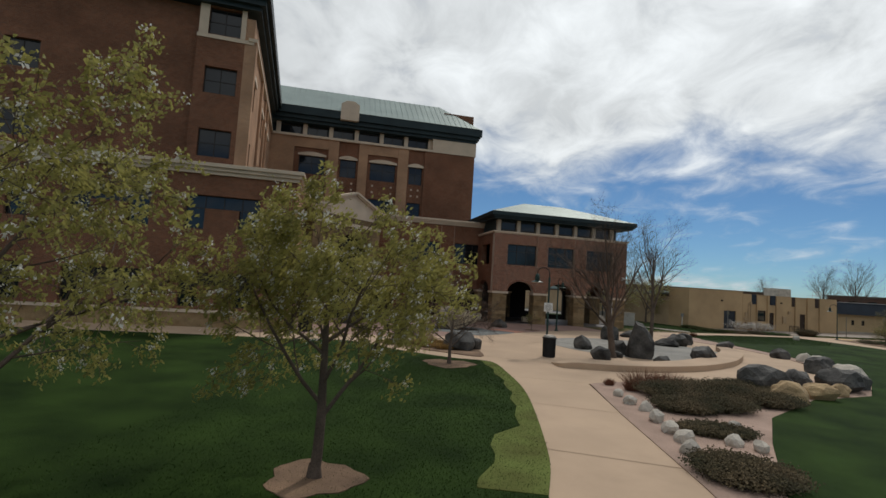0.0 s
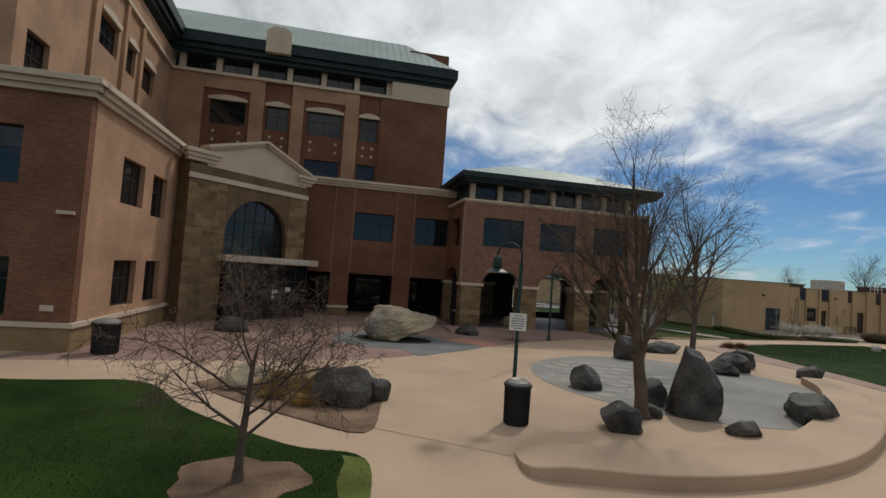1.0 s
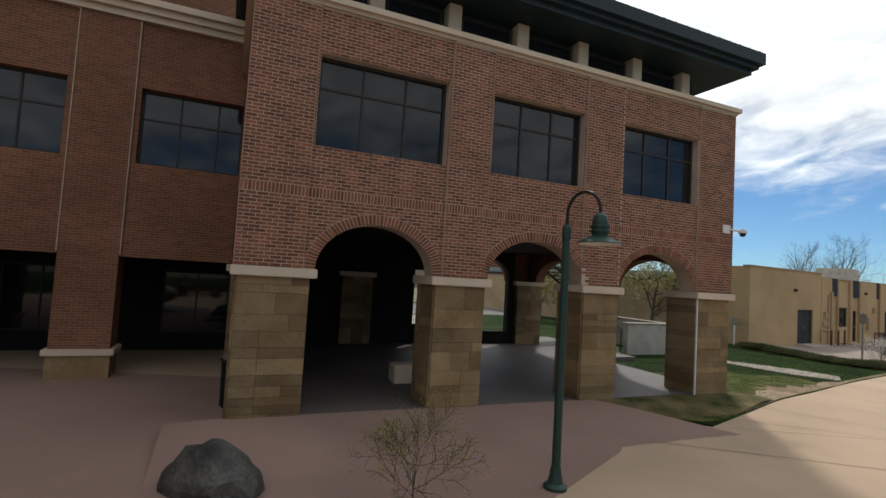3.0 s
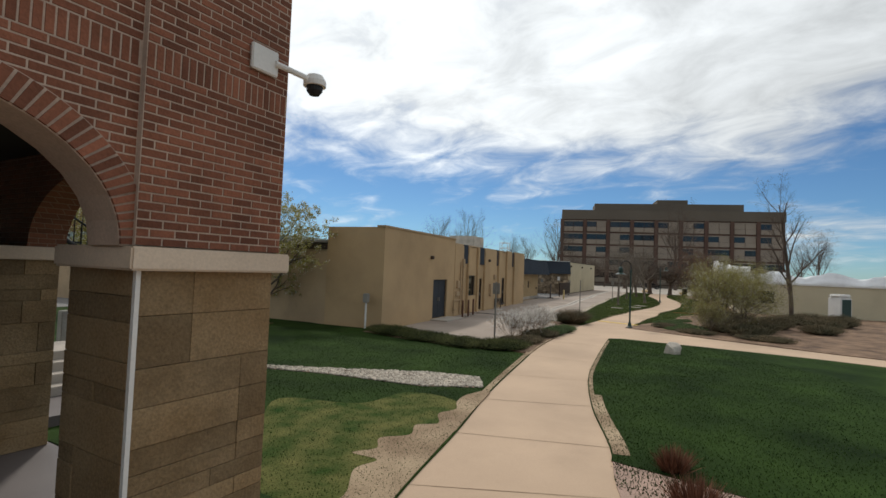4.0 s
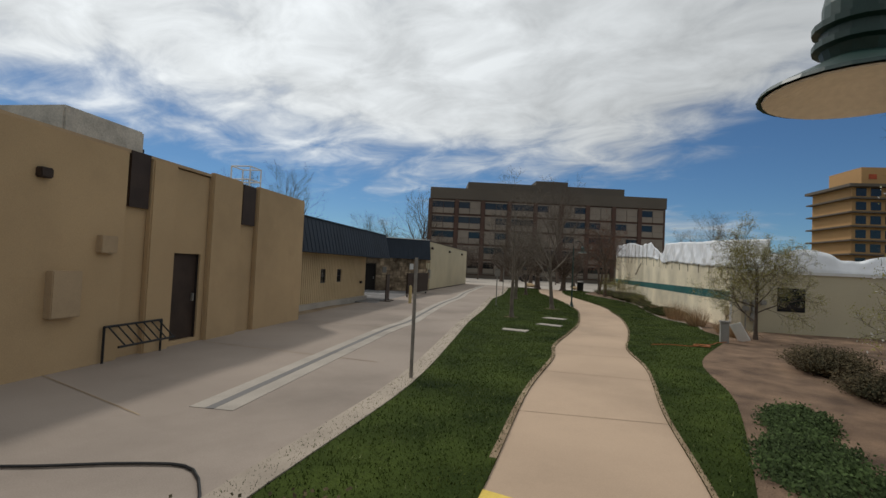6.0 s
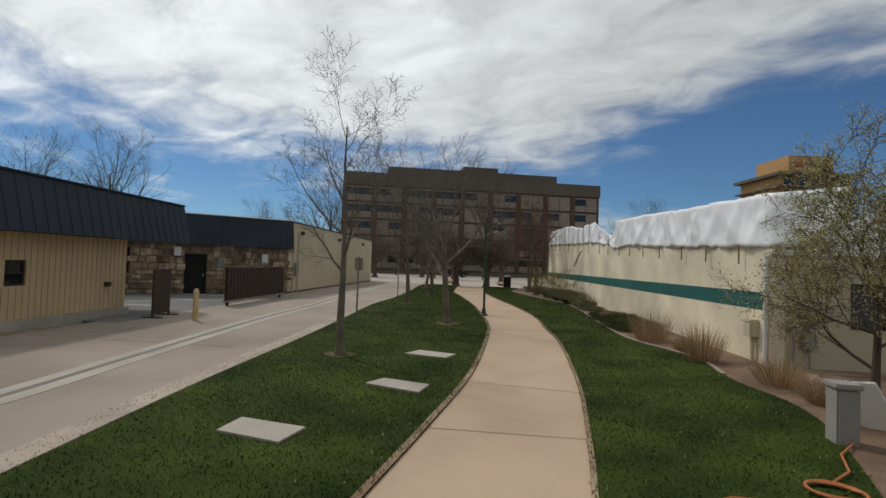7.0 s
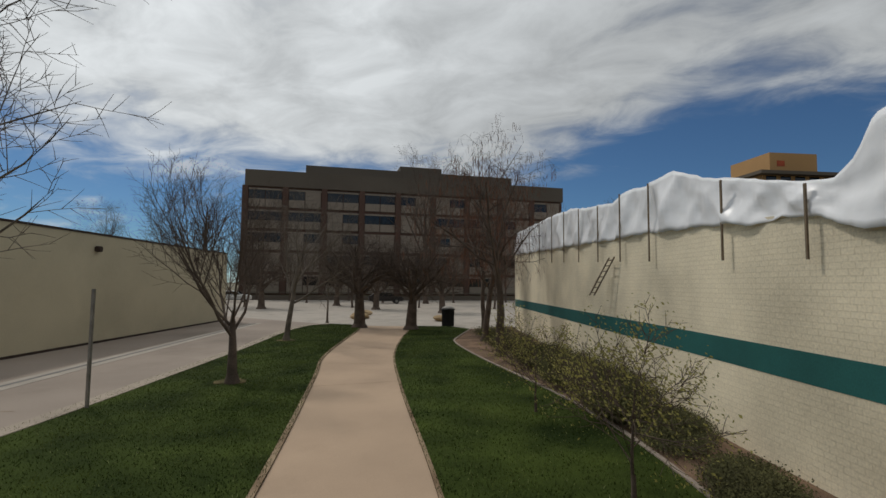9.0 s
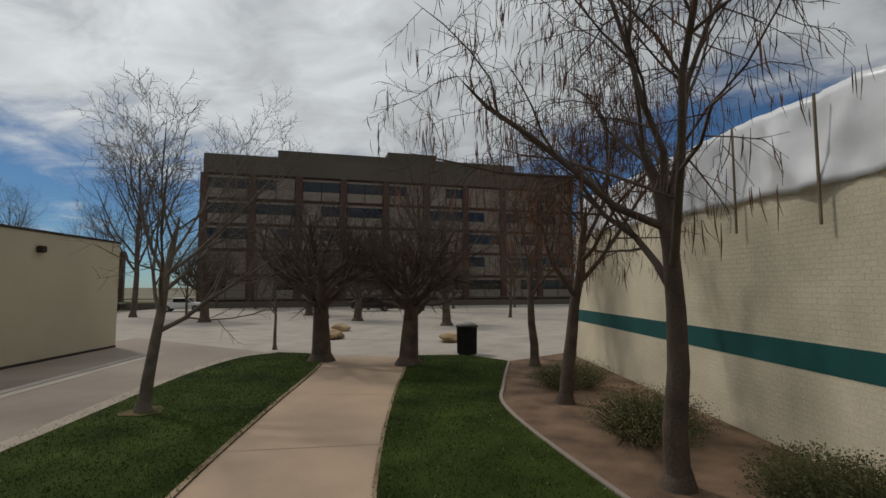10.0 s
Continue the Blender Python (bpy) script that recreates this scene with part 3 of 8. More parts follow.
slab("parking_bay", [(49.9, 64.7), (52.4, 66), (63.6, 71.4), (58.4, 81.2), (47.4, 76.2)], 0.006, 0.06, ASPHALT, "faded asphalt parking bay with white lines", "road")
slab("street_apron", [(86.9, 71.2), (87, 73.8), (85.4, 74.2), (86, 83.2), (80.4, 96.2), (131.4, 122.2), (166.4, 64.2), (116.4, 44.2), (90.9, 63), (87.9, 64.6), (88.9, 66.4), (87.9, 68.6)], -0.02, 0.1, CONC_PALE, "pale concrete street and crossing", "road")


def ribbon(name, line, w0, w1, z0, z1, material, label, category):
    """A raised band along a line, from w0 to w1 metres to its left."""
    bm = B()
    rows = []
    for i, p in enumerate(line):
        a, b = Vector(line[max(0, i - 1)]), Vector(line[min(len(line) - 1, i + 1)])
        d = (b - a).normalized()
        n = Vector((-d.y, d.x))
        q = Vector(p)
        o, k = q + n * w0, q + n * w1
        rows.append([bm.verts.new((o.x, o.y, z0)), bm.verts.new((o.x, o.y, z1)), bm.verts.new((k.x, k.y, z1)), bm.verts.new((k.x, k.y, z0))])
    for a, b in zip(rows, rows[1:]):
        for i in range(3):
            bm.faces.new((a[i], a[i + 1], b[i + 1], b[i]))
    bm.faces.new(rows[0])
    bm.faces.new(rows[-1][::-1])
    return tagged(part(name, bm, material), label, category, "", "structure")


ribbon("kerb", [p for p in KERB if p[0] > 30.0], -0.36, 0.02, -0.1, 0.045, CONC_KERB, "pale concrete edging of the lane", "kerb")
GUTTER = smooth_line([(33, 52.5), (41.4, 56.6), (44.3, 57.8), (47.7, 59.6), (54.1, 62.9), (60, 65.6), (66.4, 69), (76.4, 73.8), (85.4, 78)])
ribbon("gutter", GUTTER, -0.35, 0.35, -0.05, 0.008, CONC_PALE, "pale concrete drainage gutter in the lane", "gutter")
ribbon("gutter", GUTTER, -0.05, 0.09, -0.05, 0.011, ASPHALT, "dark wet seam of the gutter", "gutter")
ribbon("bed_edging", [p for p in BED_R if p[0] > 53], -0.04, 0.04, -0.05, 0.055, CONC_LANE, "thin pale concrete edging of the bed", "edging")
ribbon("path_edge", [p for p in PATH_L if 34 < p[0] < 86], 0.0, 0.09, -0.05, 0.033, EARTH, "bare trodden earth along the footpath", "earth")
ribbon("path_edge", [p for p in PATH_R if 34 < p[0] < 86], -0.06, 0.0, -0.05, 0.033, EARTH, "bare trodden earth along the footpath", "earth")
ribbon("path_edge", [p for p in PATH_R if 12.8 < p[0] < 16.4], -0.28, -0.02, -0.05, 0.034, EARTH, "bare trodden earth along the footpath", "earth")
ribbon("path_edge", [p for p in PATH_R if 16.0 < p[0] < 25.5], -0.12, -0.02, -0.05, 0.034, EARTH, "bare trodden earth along the footpath", "earth")
ribbon("path_edge", [p for p in PATH_L if 11.4 < p[0] < 24], 0.02, 0.18, -0.05, 0.034, EARTH, "bare trodden earth along the footpath", "earth")

# dark joints across the walks
def joints():
    bm = B()
    for i in range(3, len(PATH_L) - 2, 5):
        a = Vector(PATH_L[i])
        b = min((Vector(p) for p in PATH_R), key=lambda p: (p - a).length)
        d = (b - a).normalized()
        k = Vector((-d.y, d.x)) * 0.008
        q = [a + k, b + k, b - k, a - k]
        bm.faces.new([bm.verts.new((v.x, v.y, 0.0075)) for v in q])
    for p, q in (((-3.05, 2.5), (-0.75, 2.2)), ((-3.5, 6.5), (-0.85, 6.4)), ((-7, 12), (-1.5, 10.6)), ((-4.9, 21.0), (-0.6, 18.6)), ((-2.6, 25.0), (0.3, 23.2)), ((-3.1, -1.5), (-0.55, -1.9)), ((0.5, 29.3), (9.9, 30)), ((-2.5, 17.2), (-0.4, 22)), ((3.5, 32.0), (8.5, 30.5))):
        a, b = Vector(p), Vector(q)
        d = (b - a).normalized()
        k = Vector((-d.y, d.x)) * 0.01
        bm.faces.new([bm.verts.new((v.x, v.y, 0.0075)) for v in (a + k, b + k, b - k, a - k)])
    for p, q in (((32.1, 56.6), (32.2, 52.9)), ((29.3, 49.3), (27.8, 48.7)), ((27.0, 51.2), (28.3, 47.9)), ((36.0, 58.2), (37.4, 53.2)), ((41.0, 60.6), (42.8, 55.6)), ((22.6, 50.9), (23.6, 46.0)), ((47.5, 63.4), (49.3, 58.6)), ((56.0, 67.6), (57.8, 62.6)), ((64.5, 71.6), (66.6, 66.8)), ((73.0, 75.6), (75.2, 70.6))):
        a, b = Vector(p), Vector(q)
        d = (b - a).normalized()
        k = Vector((-d.y, d.x)) * 0.014
        bm.faces.new([bm.verts.new((v.x, v.y, 0.0055)) for v in (a + k, b + k, b - k, a - k)])
    tagged(part("paving_joint", bm, EARTH), "thin dark joints cut across the concrete", "joint", "", "structure")


joints()
slab("manhole_pad", [(45.1, 54.1), (45.6, 54.25), (45.75, 53.3), (45.2, 53.2)], 0.06, 0.1, CONC_PALE, "pale concrete pad set in the lawn", "pad")
slab("manhole_pad", [(48, 54.05), (48.5, 54), (48.55, 53.1), (48, 53)], 0.06, 0.1, CONC_PALE, "pale concrete pad set in the lawn", "pad")
slab("manhole_pad", [(50.8, 55), (51.4, 54.95), (51.45, 54), (50.9, 54)], 0.06, 0.1, CONC_PALE, "pale concrete pad set in the lawn", "pad")
slab("tactile_strip", [(33.05, 48.1), (33.3, 48.15), (33.5, 45.5), (33.25, 45.45)], 0.02, 0.05, YELLOW, "yellow painted strip across the footpath", "strip")
slab("grey_paving", smooth_line([(-10.1, 25.0), (-9.7, 23.2), (-8.6, 22.1), (-7.3, 21.9), (-6.2, 22.1), (-5.75, 21.5), (-5.2, 20.95), (-4.6, 21.75), (-2.75, 25.0), (-4.6, 25.6), (-5.2, 26.6), (-6.6, 27.4), (-8.4, 27.3), (-9.6, 26.4), (-10.1, 25.0)]), 0.012, 0.05, SLATE, "dark grey slate paving under the boulder", "pavement")
slab("red_paving", [(-4.7, 26.6), (-3.3, 25.5), (-2.7, 25.05), (-1.9, 26.2), (-3.6, 27.5)], 0.015, 0.05, CONC_RED, "pale red concrete panel in the paving", "pavement")
GREY_CIRCLE = slab("grey_circle", [(4.6 + 5.35 * math.cos(2 * math.pi * i / 48), 20.1 + 5.35 * math.sin(2 * math.pi * i / 48)) for i in range(48)], 0.012, 0.05, CONC_GREY, "round grey concrete floor of the rock garden", "pavement")
def flagstones():
    rng = random.Random(77)
    n = 0
    for i in range(-6, 7):
        for j in range(-6, 7):
            cx, cy = 4.6 + i * 0.82 + rng.uniform(-0.1, 0.1) + 0.4 * (j % 2), 20.1 + j * 0.82 + rng.uniform(-0.1, 0.1)
            if math.hypot(cx - 4.6, cy - 20.1) > 4.8 or cx > 4.4 or cy > 22.8:
                continue
            k = rng.choice((5, 6, 6, 7))
            a0 = rng.uniform(0, 6.28)
            q = [(cx + 0.45 * rng.uniform(0.7, 1.0) * math.cos(a0 + 6.283 * m / k), cy + 0.40 * rng.uniform(0.7, 1.0) * math.sin(a0 + 6.283 * m / k)) for m in range(k)]
            bm = B()
            up = [bm.verts.new((x, y, 0.02 + 0.003 * (n % 3))) for x, y in q]
            dn = [bm.verts.new((x + (x - cx) * 0.03, y + (y - cy) * 0.03, 0.008)) for x, y in q]
            bm.faces.new(up)
            for m in range(k):
                bm.faces.new((up[m], up[(m + 1) % k], dn[(m + 1) % k], dn[m]))
            part("flagstone", bm, FLAG, GREY_CIRCLE)
            n += 1


flagstones()
slab("planting_bed", smooth_line([(-10.2, 13.4), (-8.4, 12.3), (-6.5, 11.5), (-4.7, 11.0), (-4.9, 13.2), (-5.4, 15.5), (-6.6, 16.2), (-9.1, 15.6), (-10.2, 13.4)], 4), 0.03, 0.1, MULCH, "brown mulch bed with boulders in the plaza", "bed")
slab("tree_pit", [(-1.9, 28.3), (-0.9, 28.0), (-0.6, 28.9), (-1.6, 29.2)], 0.02, 0.05, MULCH, "square mulch tree pit in the paving", "bed")
slab("tree_pit", [(-14.0, 20.8), (-12.6, 20.3), (-12.2, 21.4), (-13.6, 21.9)], 0.02, 0.05, MULCH, "square mulch tree pit in the paving", "bed")


def seat_wall():
    outer = smooth_line([(-1.62, 10.9), (-1.35, 9.75), (-0.3, 9.7), (1.2, 9.85), (3.1, 10.55), (5.3, 12.0), (7.3, 14.1), (8.6, 16.0), (9.9, 18.4), (10.6, 20.4), (10.9, 22.5)], 5)
    inner = smooth_line([(-1.5, 11.0), (-1.1, 11.0), (0.0, 11.0), (1.3, 11.2), (2.8, 11.9), (4.6, 13.2), (6.3, 15.1), (7.6, 16.9), (8.8, 18.9), (9.6, 20.6), (10.1, 22.5)], 5)
    bm = B()
    rows = []
    for i, (o, k) in enumerate(zip(outer, inner)):
        h = 0.26 * min(1, i / 8) + 0.012
        rows.append([bm.verts.new((*o, -0.05)), bm.verts.new((*o, h - 0.02)), bm.verts.new((o[0] + 0.02 * (k[0] - o[0]), o[1] + 0.02 * (k[1] - o[1]), h)), bm.verts.new((*k, h)), bm.verts.new((*k, -0.05))])
    for a, b in zip(rows, rows[1:]):
        for i in range(4):
            bm.faces.new((a[i], a[i + 1], b[i + 1], b[i]))
    bm.faces.new(rows[0]); bm.faces.new(rows[-1][::-1])
    tagged(part("seat_wall", bm, CONC), "low curved tan concrete seat wall", "wall", "", "structure")


seat_wall()

# ---- courthouse ----
TH = 19.0
A, L, W, T, Q = (-4.9, 31.69), (-15.0, 33.2), (-16.05, 15.55), (-7.04, 40.2), (-15.2, 30.3)


def arcade():
    b = thing("arcade_building", F(A, TH), "red brick arcade with sandstone piers and dark green roof", "building")
    X0, X1, D = 0.28, 13.25, 10.0
    ops = [(1.72, 4.15), (5.46, 8.05), (9.22, 11.8)]
    wins = [(1.55, 4.3), (5.4, 7.95), (9.2, 11.85)]
    holes = [rect(a, c, 5.304, 7.132) for a, c in wins]
    outer = [(X0, 2.93)]
    for a, c in ops:
        outer += [(a, 2.93)] + [((a + c) / 2 - (c - a) / 2 * math.cos(math.pi * i / 16), 2.93 + 0.95 * math.sin(math.pi * i / 16)) for i in range(1, 16)] + [(c, 2.93)]
    outer += [(X1, 2.93), (X1, 8.05), (X0, 8.05)]
    part("wall", plate(B(), outer, holes, 0.0, 0.45), MORTAR, b, "red brick front wall over three arches")
    back = [(X0, 2.93)] + [q for a, c in ops for q in [(a, 2.93)] + [((a + c) / 2 - (c - a) / 2 * math.cos(math.pi * i / 16), 2.93 + 0.95 * math.sin(math.pi * i / 16)) for i in range(1, 16)] + [(c, 2.93)]] + [(X1, 2.93), (X1, 8.05), (X0, 8.05)]
    part("wall", plate(B(), back, [], D - 0.45, D), BRICK, b)
    # side walls with two arches each
    for x in (X0, X1 - 0.45):
        bm = B()
        plate(bm, [(0.45, 2.93)] + [q for a, c in ((1.05, 4.25), (5.45, 8.95)) for q in [(a, 2.93)] + [((a + c) / 2 - (c - a) / 2 * math.cos(math.pi * i / 16), 2.93 + 0.95 * math.sin(math.pi * i / 16)) for i in range(1, 16)] + [(c, 2.93)]] + [(D - 0.45, 2.93), (D - 0.45, 8.05), (0.45, 8.05)], [rect(1.2, 3.6, 5.3, 7.15)] if x == X0 else [], 0, 0.45)
        part("wall", bm, BRICK, b, m=Matrix.Translation((x + 0.45, 0, 0)) @ pose(0, 0, 0, 0, 0, 90))
    # soffit blackened to hold the arcade's shade
    part("ceiling", box(B(), X0 + 0.46, X1 - 0.46, 0.46, D - 0.46, 4.15, 4.4), DARK, b, "arcade soffit, its shade painted near-black")
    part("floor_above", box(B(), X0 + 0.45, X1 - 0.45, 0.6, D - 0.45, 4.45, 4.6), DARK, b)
    for x0, x1 in wins:
        window(b, x0, x1, 5.304, 7.132, 3, 2, 0.2, split=0.66)
        # black panel, the shade of the room behind the glass
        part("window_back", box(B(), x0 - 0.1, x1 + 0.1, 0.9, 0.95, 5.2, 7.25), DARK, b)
    # cast-stone coping and the set-back clerestory under the roof
    bm = B()
    for z0, z1, o in ((8.05, 8.12, 0.06), (8.12, 8.24, 0.14)):
        box(bm, X0 - o, X1 + o, -o, D + o, z0, z1)
    part("coping", bm, CAST, b)
    for i in range(7):
        x = 0.9 + i * (X1 - 2.0) / 6
        part("clerestory_post", soft_box(B(), x - 0.17, x + 0.17, 0.75, 1.1, 8.24, 9.35, 0.02), CAST, b)
    # near-black colour carries the arcade's shade; the west wall is an added closure
    part("inner_wall", plate(B(), rect(X0 + 0.3, 11.9, 0.2, 4.14), [rect(7.2, 8.1, 0.95, 3.15), arch(9.2, 11.6, 0.72, 3.0, 0.92)], D - 0.75, D - 0.46), DARK, b, "inner wall with two openings, shade painted near-black")
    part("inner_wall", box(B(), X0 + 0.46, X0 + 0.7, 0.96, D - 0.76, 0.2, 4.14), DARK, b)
    # both floor slabs have the arcade's shade in their colour
    part("arcade_floor", box(B(), X0 + 0.1, X1, 0.02, 5.6, -0.05, 0.2), CONC_SHADE, b, "concrete arcade floor with its shade painted dark")
    part("arcade_floor", box(B(), X0 + 0.1, X1 + 2.2, 5.6, D + 1.6, -0.05, 0.2), CONC_SHADE, b)
    for i in range(6):
        x0 = 0.9 + i * (X1 - 2.0) / 6 + 0.25
        window(b, x0, x0 + (X1 - 2.0) / 6 - 0.5, 8.45, 9.2, 1, 1, 0.95, single=True)
    part("clerestory", box(B(), 0.7, X1 - 0.5, 1.08, D - 1.0, 8.24, 9.4), FASCIA, b)
    # hipped roof
    E = 0.75
    ex0, ex1, ey0, ey1 = X0 - E + 0.35, X1 + E + 0.05, -0.35, D + 0.6
    rf = B()
    stack(rf, ex0, ex1, ey0, ey1, [q for z0, z1, o in ((9.35, 9.5, -0.25), (9.5, 9.62, -0.12), (9.62, 9.95, 0.0)) for q in ((z0, o), (z1, o))])
    part("eave", rf, FASCIA, b, "dark green metal eave")
    hp = B()
    base = [hp.verts.new(v) for v in ((ex0, ey0, 9.955), (ex1, ey0, 9.955), (ex1, ey1, 9.955), (ex0, ey1, 9.955))]
    ridge = [hp.verts.new((ex0 + 5.0, (ey0 + ey1) / 2, 11.8)), hp.verts.new((ex1 - 5.0, (ey0 + ey1) / 2, 11.8))]
    hp.faces.new((base[0], base[1], ridge[1], ridge[0])); hp.faces.new((base[2], base[3], ridge[0], ridge[1]))
    hp.faces.new((base[1], base[2], ridge[1])); hp.faces.new((base[3], base[0], ridge[0])); hp.faces.new(base[::-1])
    part("roof", hp, ROOFING, b, "pale green standing-seam metal roof")
    sm = B()
    for i in range(34):
        x = ex0 + 0.25 + i * (ex1 - ex0 - 0.5) / 33
        t = min(1, (x - ex0) / 5.0, (ex1 - x) / 5.0)
        tube(sm, (x, ey0 + 0.02, 9.97), (x, ey0 + 0.02 + t * (ey1 - ey0) / 2, 9.97 + t * 1.845), 0.02, n=4)
    part("roof_seams", sm, ROOFING, b)
    return b, ops


def ashlar(parent, x0, x1, z0, z1, y, rng, along="x", core=0.03):
    """Courses of squared stone laid over a face."""
    z = z0
    meshes = []
    while z < z1 - 0.05:
        h = min(rng.choice((0.15, 0.2, 0.3, 0.4)), z1 - z)
        if z1 - (z + h) < 0.12:
            h = z1 - z
        x = x0
        while x < x1 - 0.02:
            w = min(rng.choice((0.45, 0.7, 0.95)), x1 - x)
            if x1 - (x + w) < 0.2:
                w = x1 - x
            j = rng.uniform(0.0, 0.009)
            bm = B()
            g = 0.002
            if along == "x":
                box(bm, x + g, x + w - g, y - 0.03 - j, y + core, z + g, z + h - g)
            else:
                box(bm, y - 0.03 - j, y + core, x + g, x + w - g, z + g, z + h - g)
            bmesh.ops.bevel(bm, geom=bm.edges[:], offset=0.004, segments=1, affect="EDGES")
            part("stone", bm, STONE, parent)
            x += w
        z += h


ARC, OPS = arcade()


def piers():
    rng = random.Random(4)
    spans = [(0.36, 1.64), (4.22, 5.4), (8.1, 9.16), (11.94, 13.2)]
    for x0, x1 in spans:
        p = part("pier", box(B(), x0, x1, 0.0, 0.95, -0.1, 2.75), STONE, ARC, "buff sandstone pier with a cast-stone cap")
        ashlar(p, x0, x1, 0.05, 2.75, 0.0, rng)
        ashlar(p, 0.0, 0.95, 0.2, 2.75, x0, rng, "y")
        cap = B()
        soft_box(cap, x0 - 0.12, x1 + 0.12, -0.14, 1.05, 2.75, 2.93, 0.015)
        part("cap", cap, CAST, p, "pale cast-stone cap")
    for x0, x1 in spans:
        p = part("pier", box(B(), x0, x1, 9.05, 10.0, -0.1, 2.75), STONE, ARC)
        ashlar(p, x0, x1, 0.2, 2.75, 9.05, rng)
        cap = B()
        soft_box(cap, x0 - 0.12, x1 + 0.12, 8.95, 10.1, 2.75, 2.93, 0.015)
        part("cap", cap, CAST, p)
    for x0, x1 in ((0.3, 1.4), (12.1, 13.2)):
        p = part("pier", box(B(), x0, x1, 4.3, 5.4, -0.1, 2.75), STONE, ARC)
        ashlar(p, x0, x1, 0.2, 2.75, 4.3, rng)
        cap = B()
        soft_box(cap, x0 - 0.12, x1 + 0.12, 4.2, 5.5, 2.75, 2.93, 0.015)
        part("cap", cap, CAST, p)


piers()
part("bench", soft_box(B(), 4.2, 5.3, 2.2, 2.7, 0.2, 0.66, 0.03), CAST, ARC, "cast-stone bench in the arcade")


def link_wall():
    b = thing("link_building", F(L, TH), "two-storey brick link with cast-stone cornice", "building")
    cols = [(1.3, 2.55), (5.56, 6.8)]
    outer = rect(-1.2, 10.2, 2.95, 9.0)
    wins = [(2.65, 5.4), (6.95, 9.65)]
    part("wall", plate(B(), outer, [rect(a, c, 5.3, 7.22) for a, c in wins], 0, 0.4), BRICK, b)
    for a, c in wins:
        window(b, a, c, 5.3, 7.22, 3, 2, 0.2, split=0.62)
        part("window_back", box(B(), a - 0.1, c + 0.1, 0.8, 0.85, 5.2, 7.3), DARK, b)
    for a, c in cols:
        col = part("column", box(B(), a, c, -0.06, 0.75, 0.7, 8.9), BRICK, b)
        base = B(); box(base, a - 0.02, c + 0.02, -0.09, 0.78, -0.05, 0.55)
        part("column_base", base, STONE, col)
        cap = B(); soft_box(cap, a - 0.1, c + 0.1, -0.17, 0.85, 0.55, 0.7, 0.015)
        part("column_cap", cap, CAST, col)
    for x in (1.28, 2.57, 5.54, 6.82):
        part("joint", box(B(), x - 0.012, x + 0.012, -0.075, 0.0, 3.0, 8.9), MORTAR, b)
    cornice(b, -1.2, 10.2, 8.9, 9.4, 0.35)
    part("roof", box(B(), -1.2, 10.2, 0.3, 9, 8.95, 9.05), DARK, b)
    # recess under the link: shade painted on soffit and back wall
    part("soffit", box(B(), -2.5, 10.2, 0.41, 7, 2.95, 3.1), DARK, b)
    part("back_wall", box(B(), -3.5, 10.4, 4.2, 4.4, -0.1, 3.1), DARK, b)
    for x in (0.2, 3.2, 7.4):
        window(b, x, x + 2.0, 0.6, 2.6, 2, 1, 4.1)
    return b


link_wall()


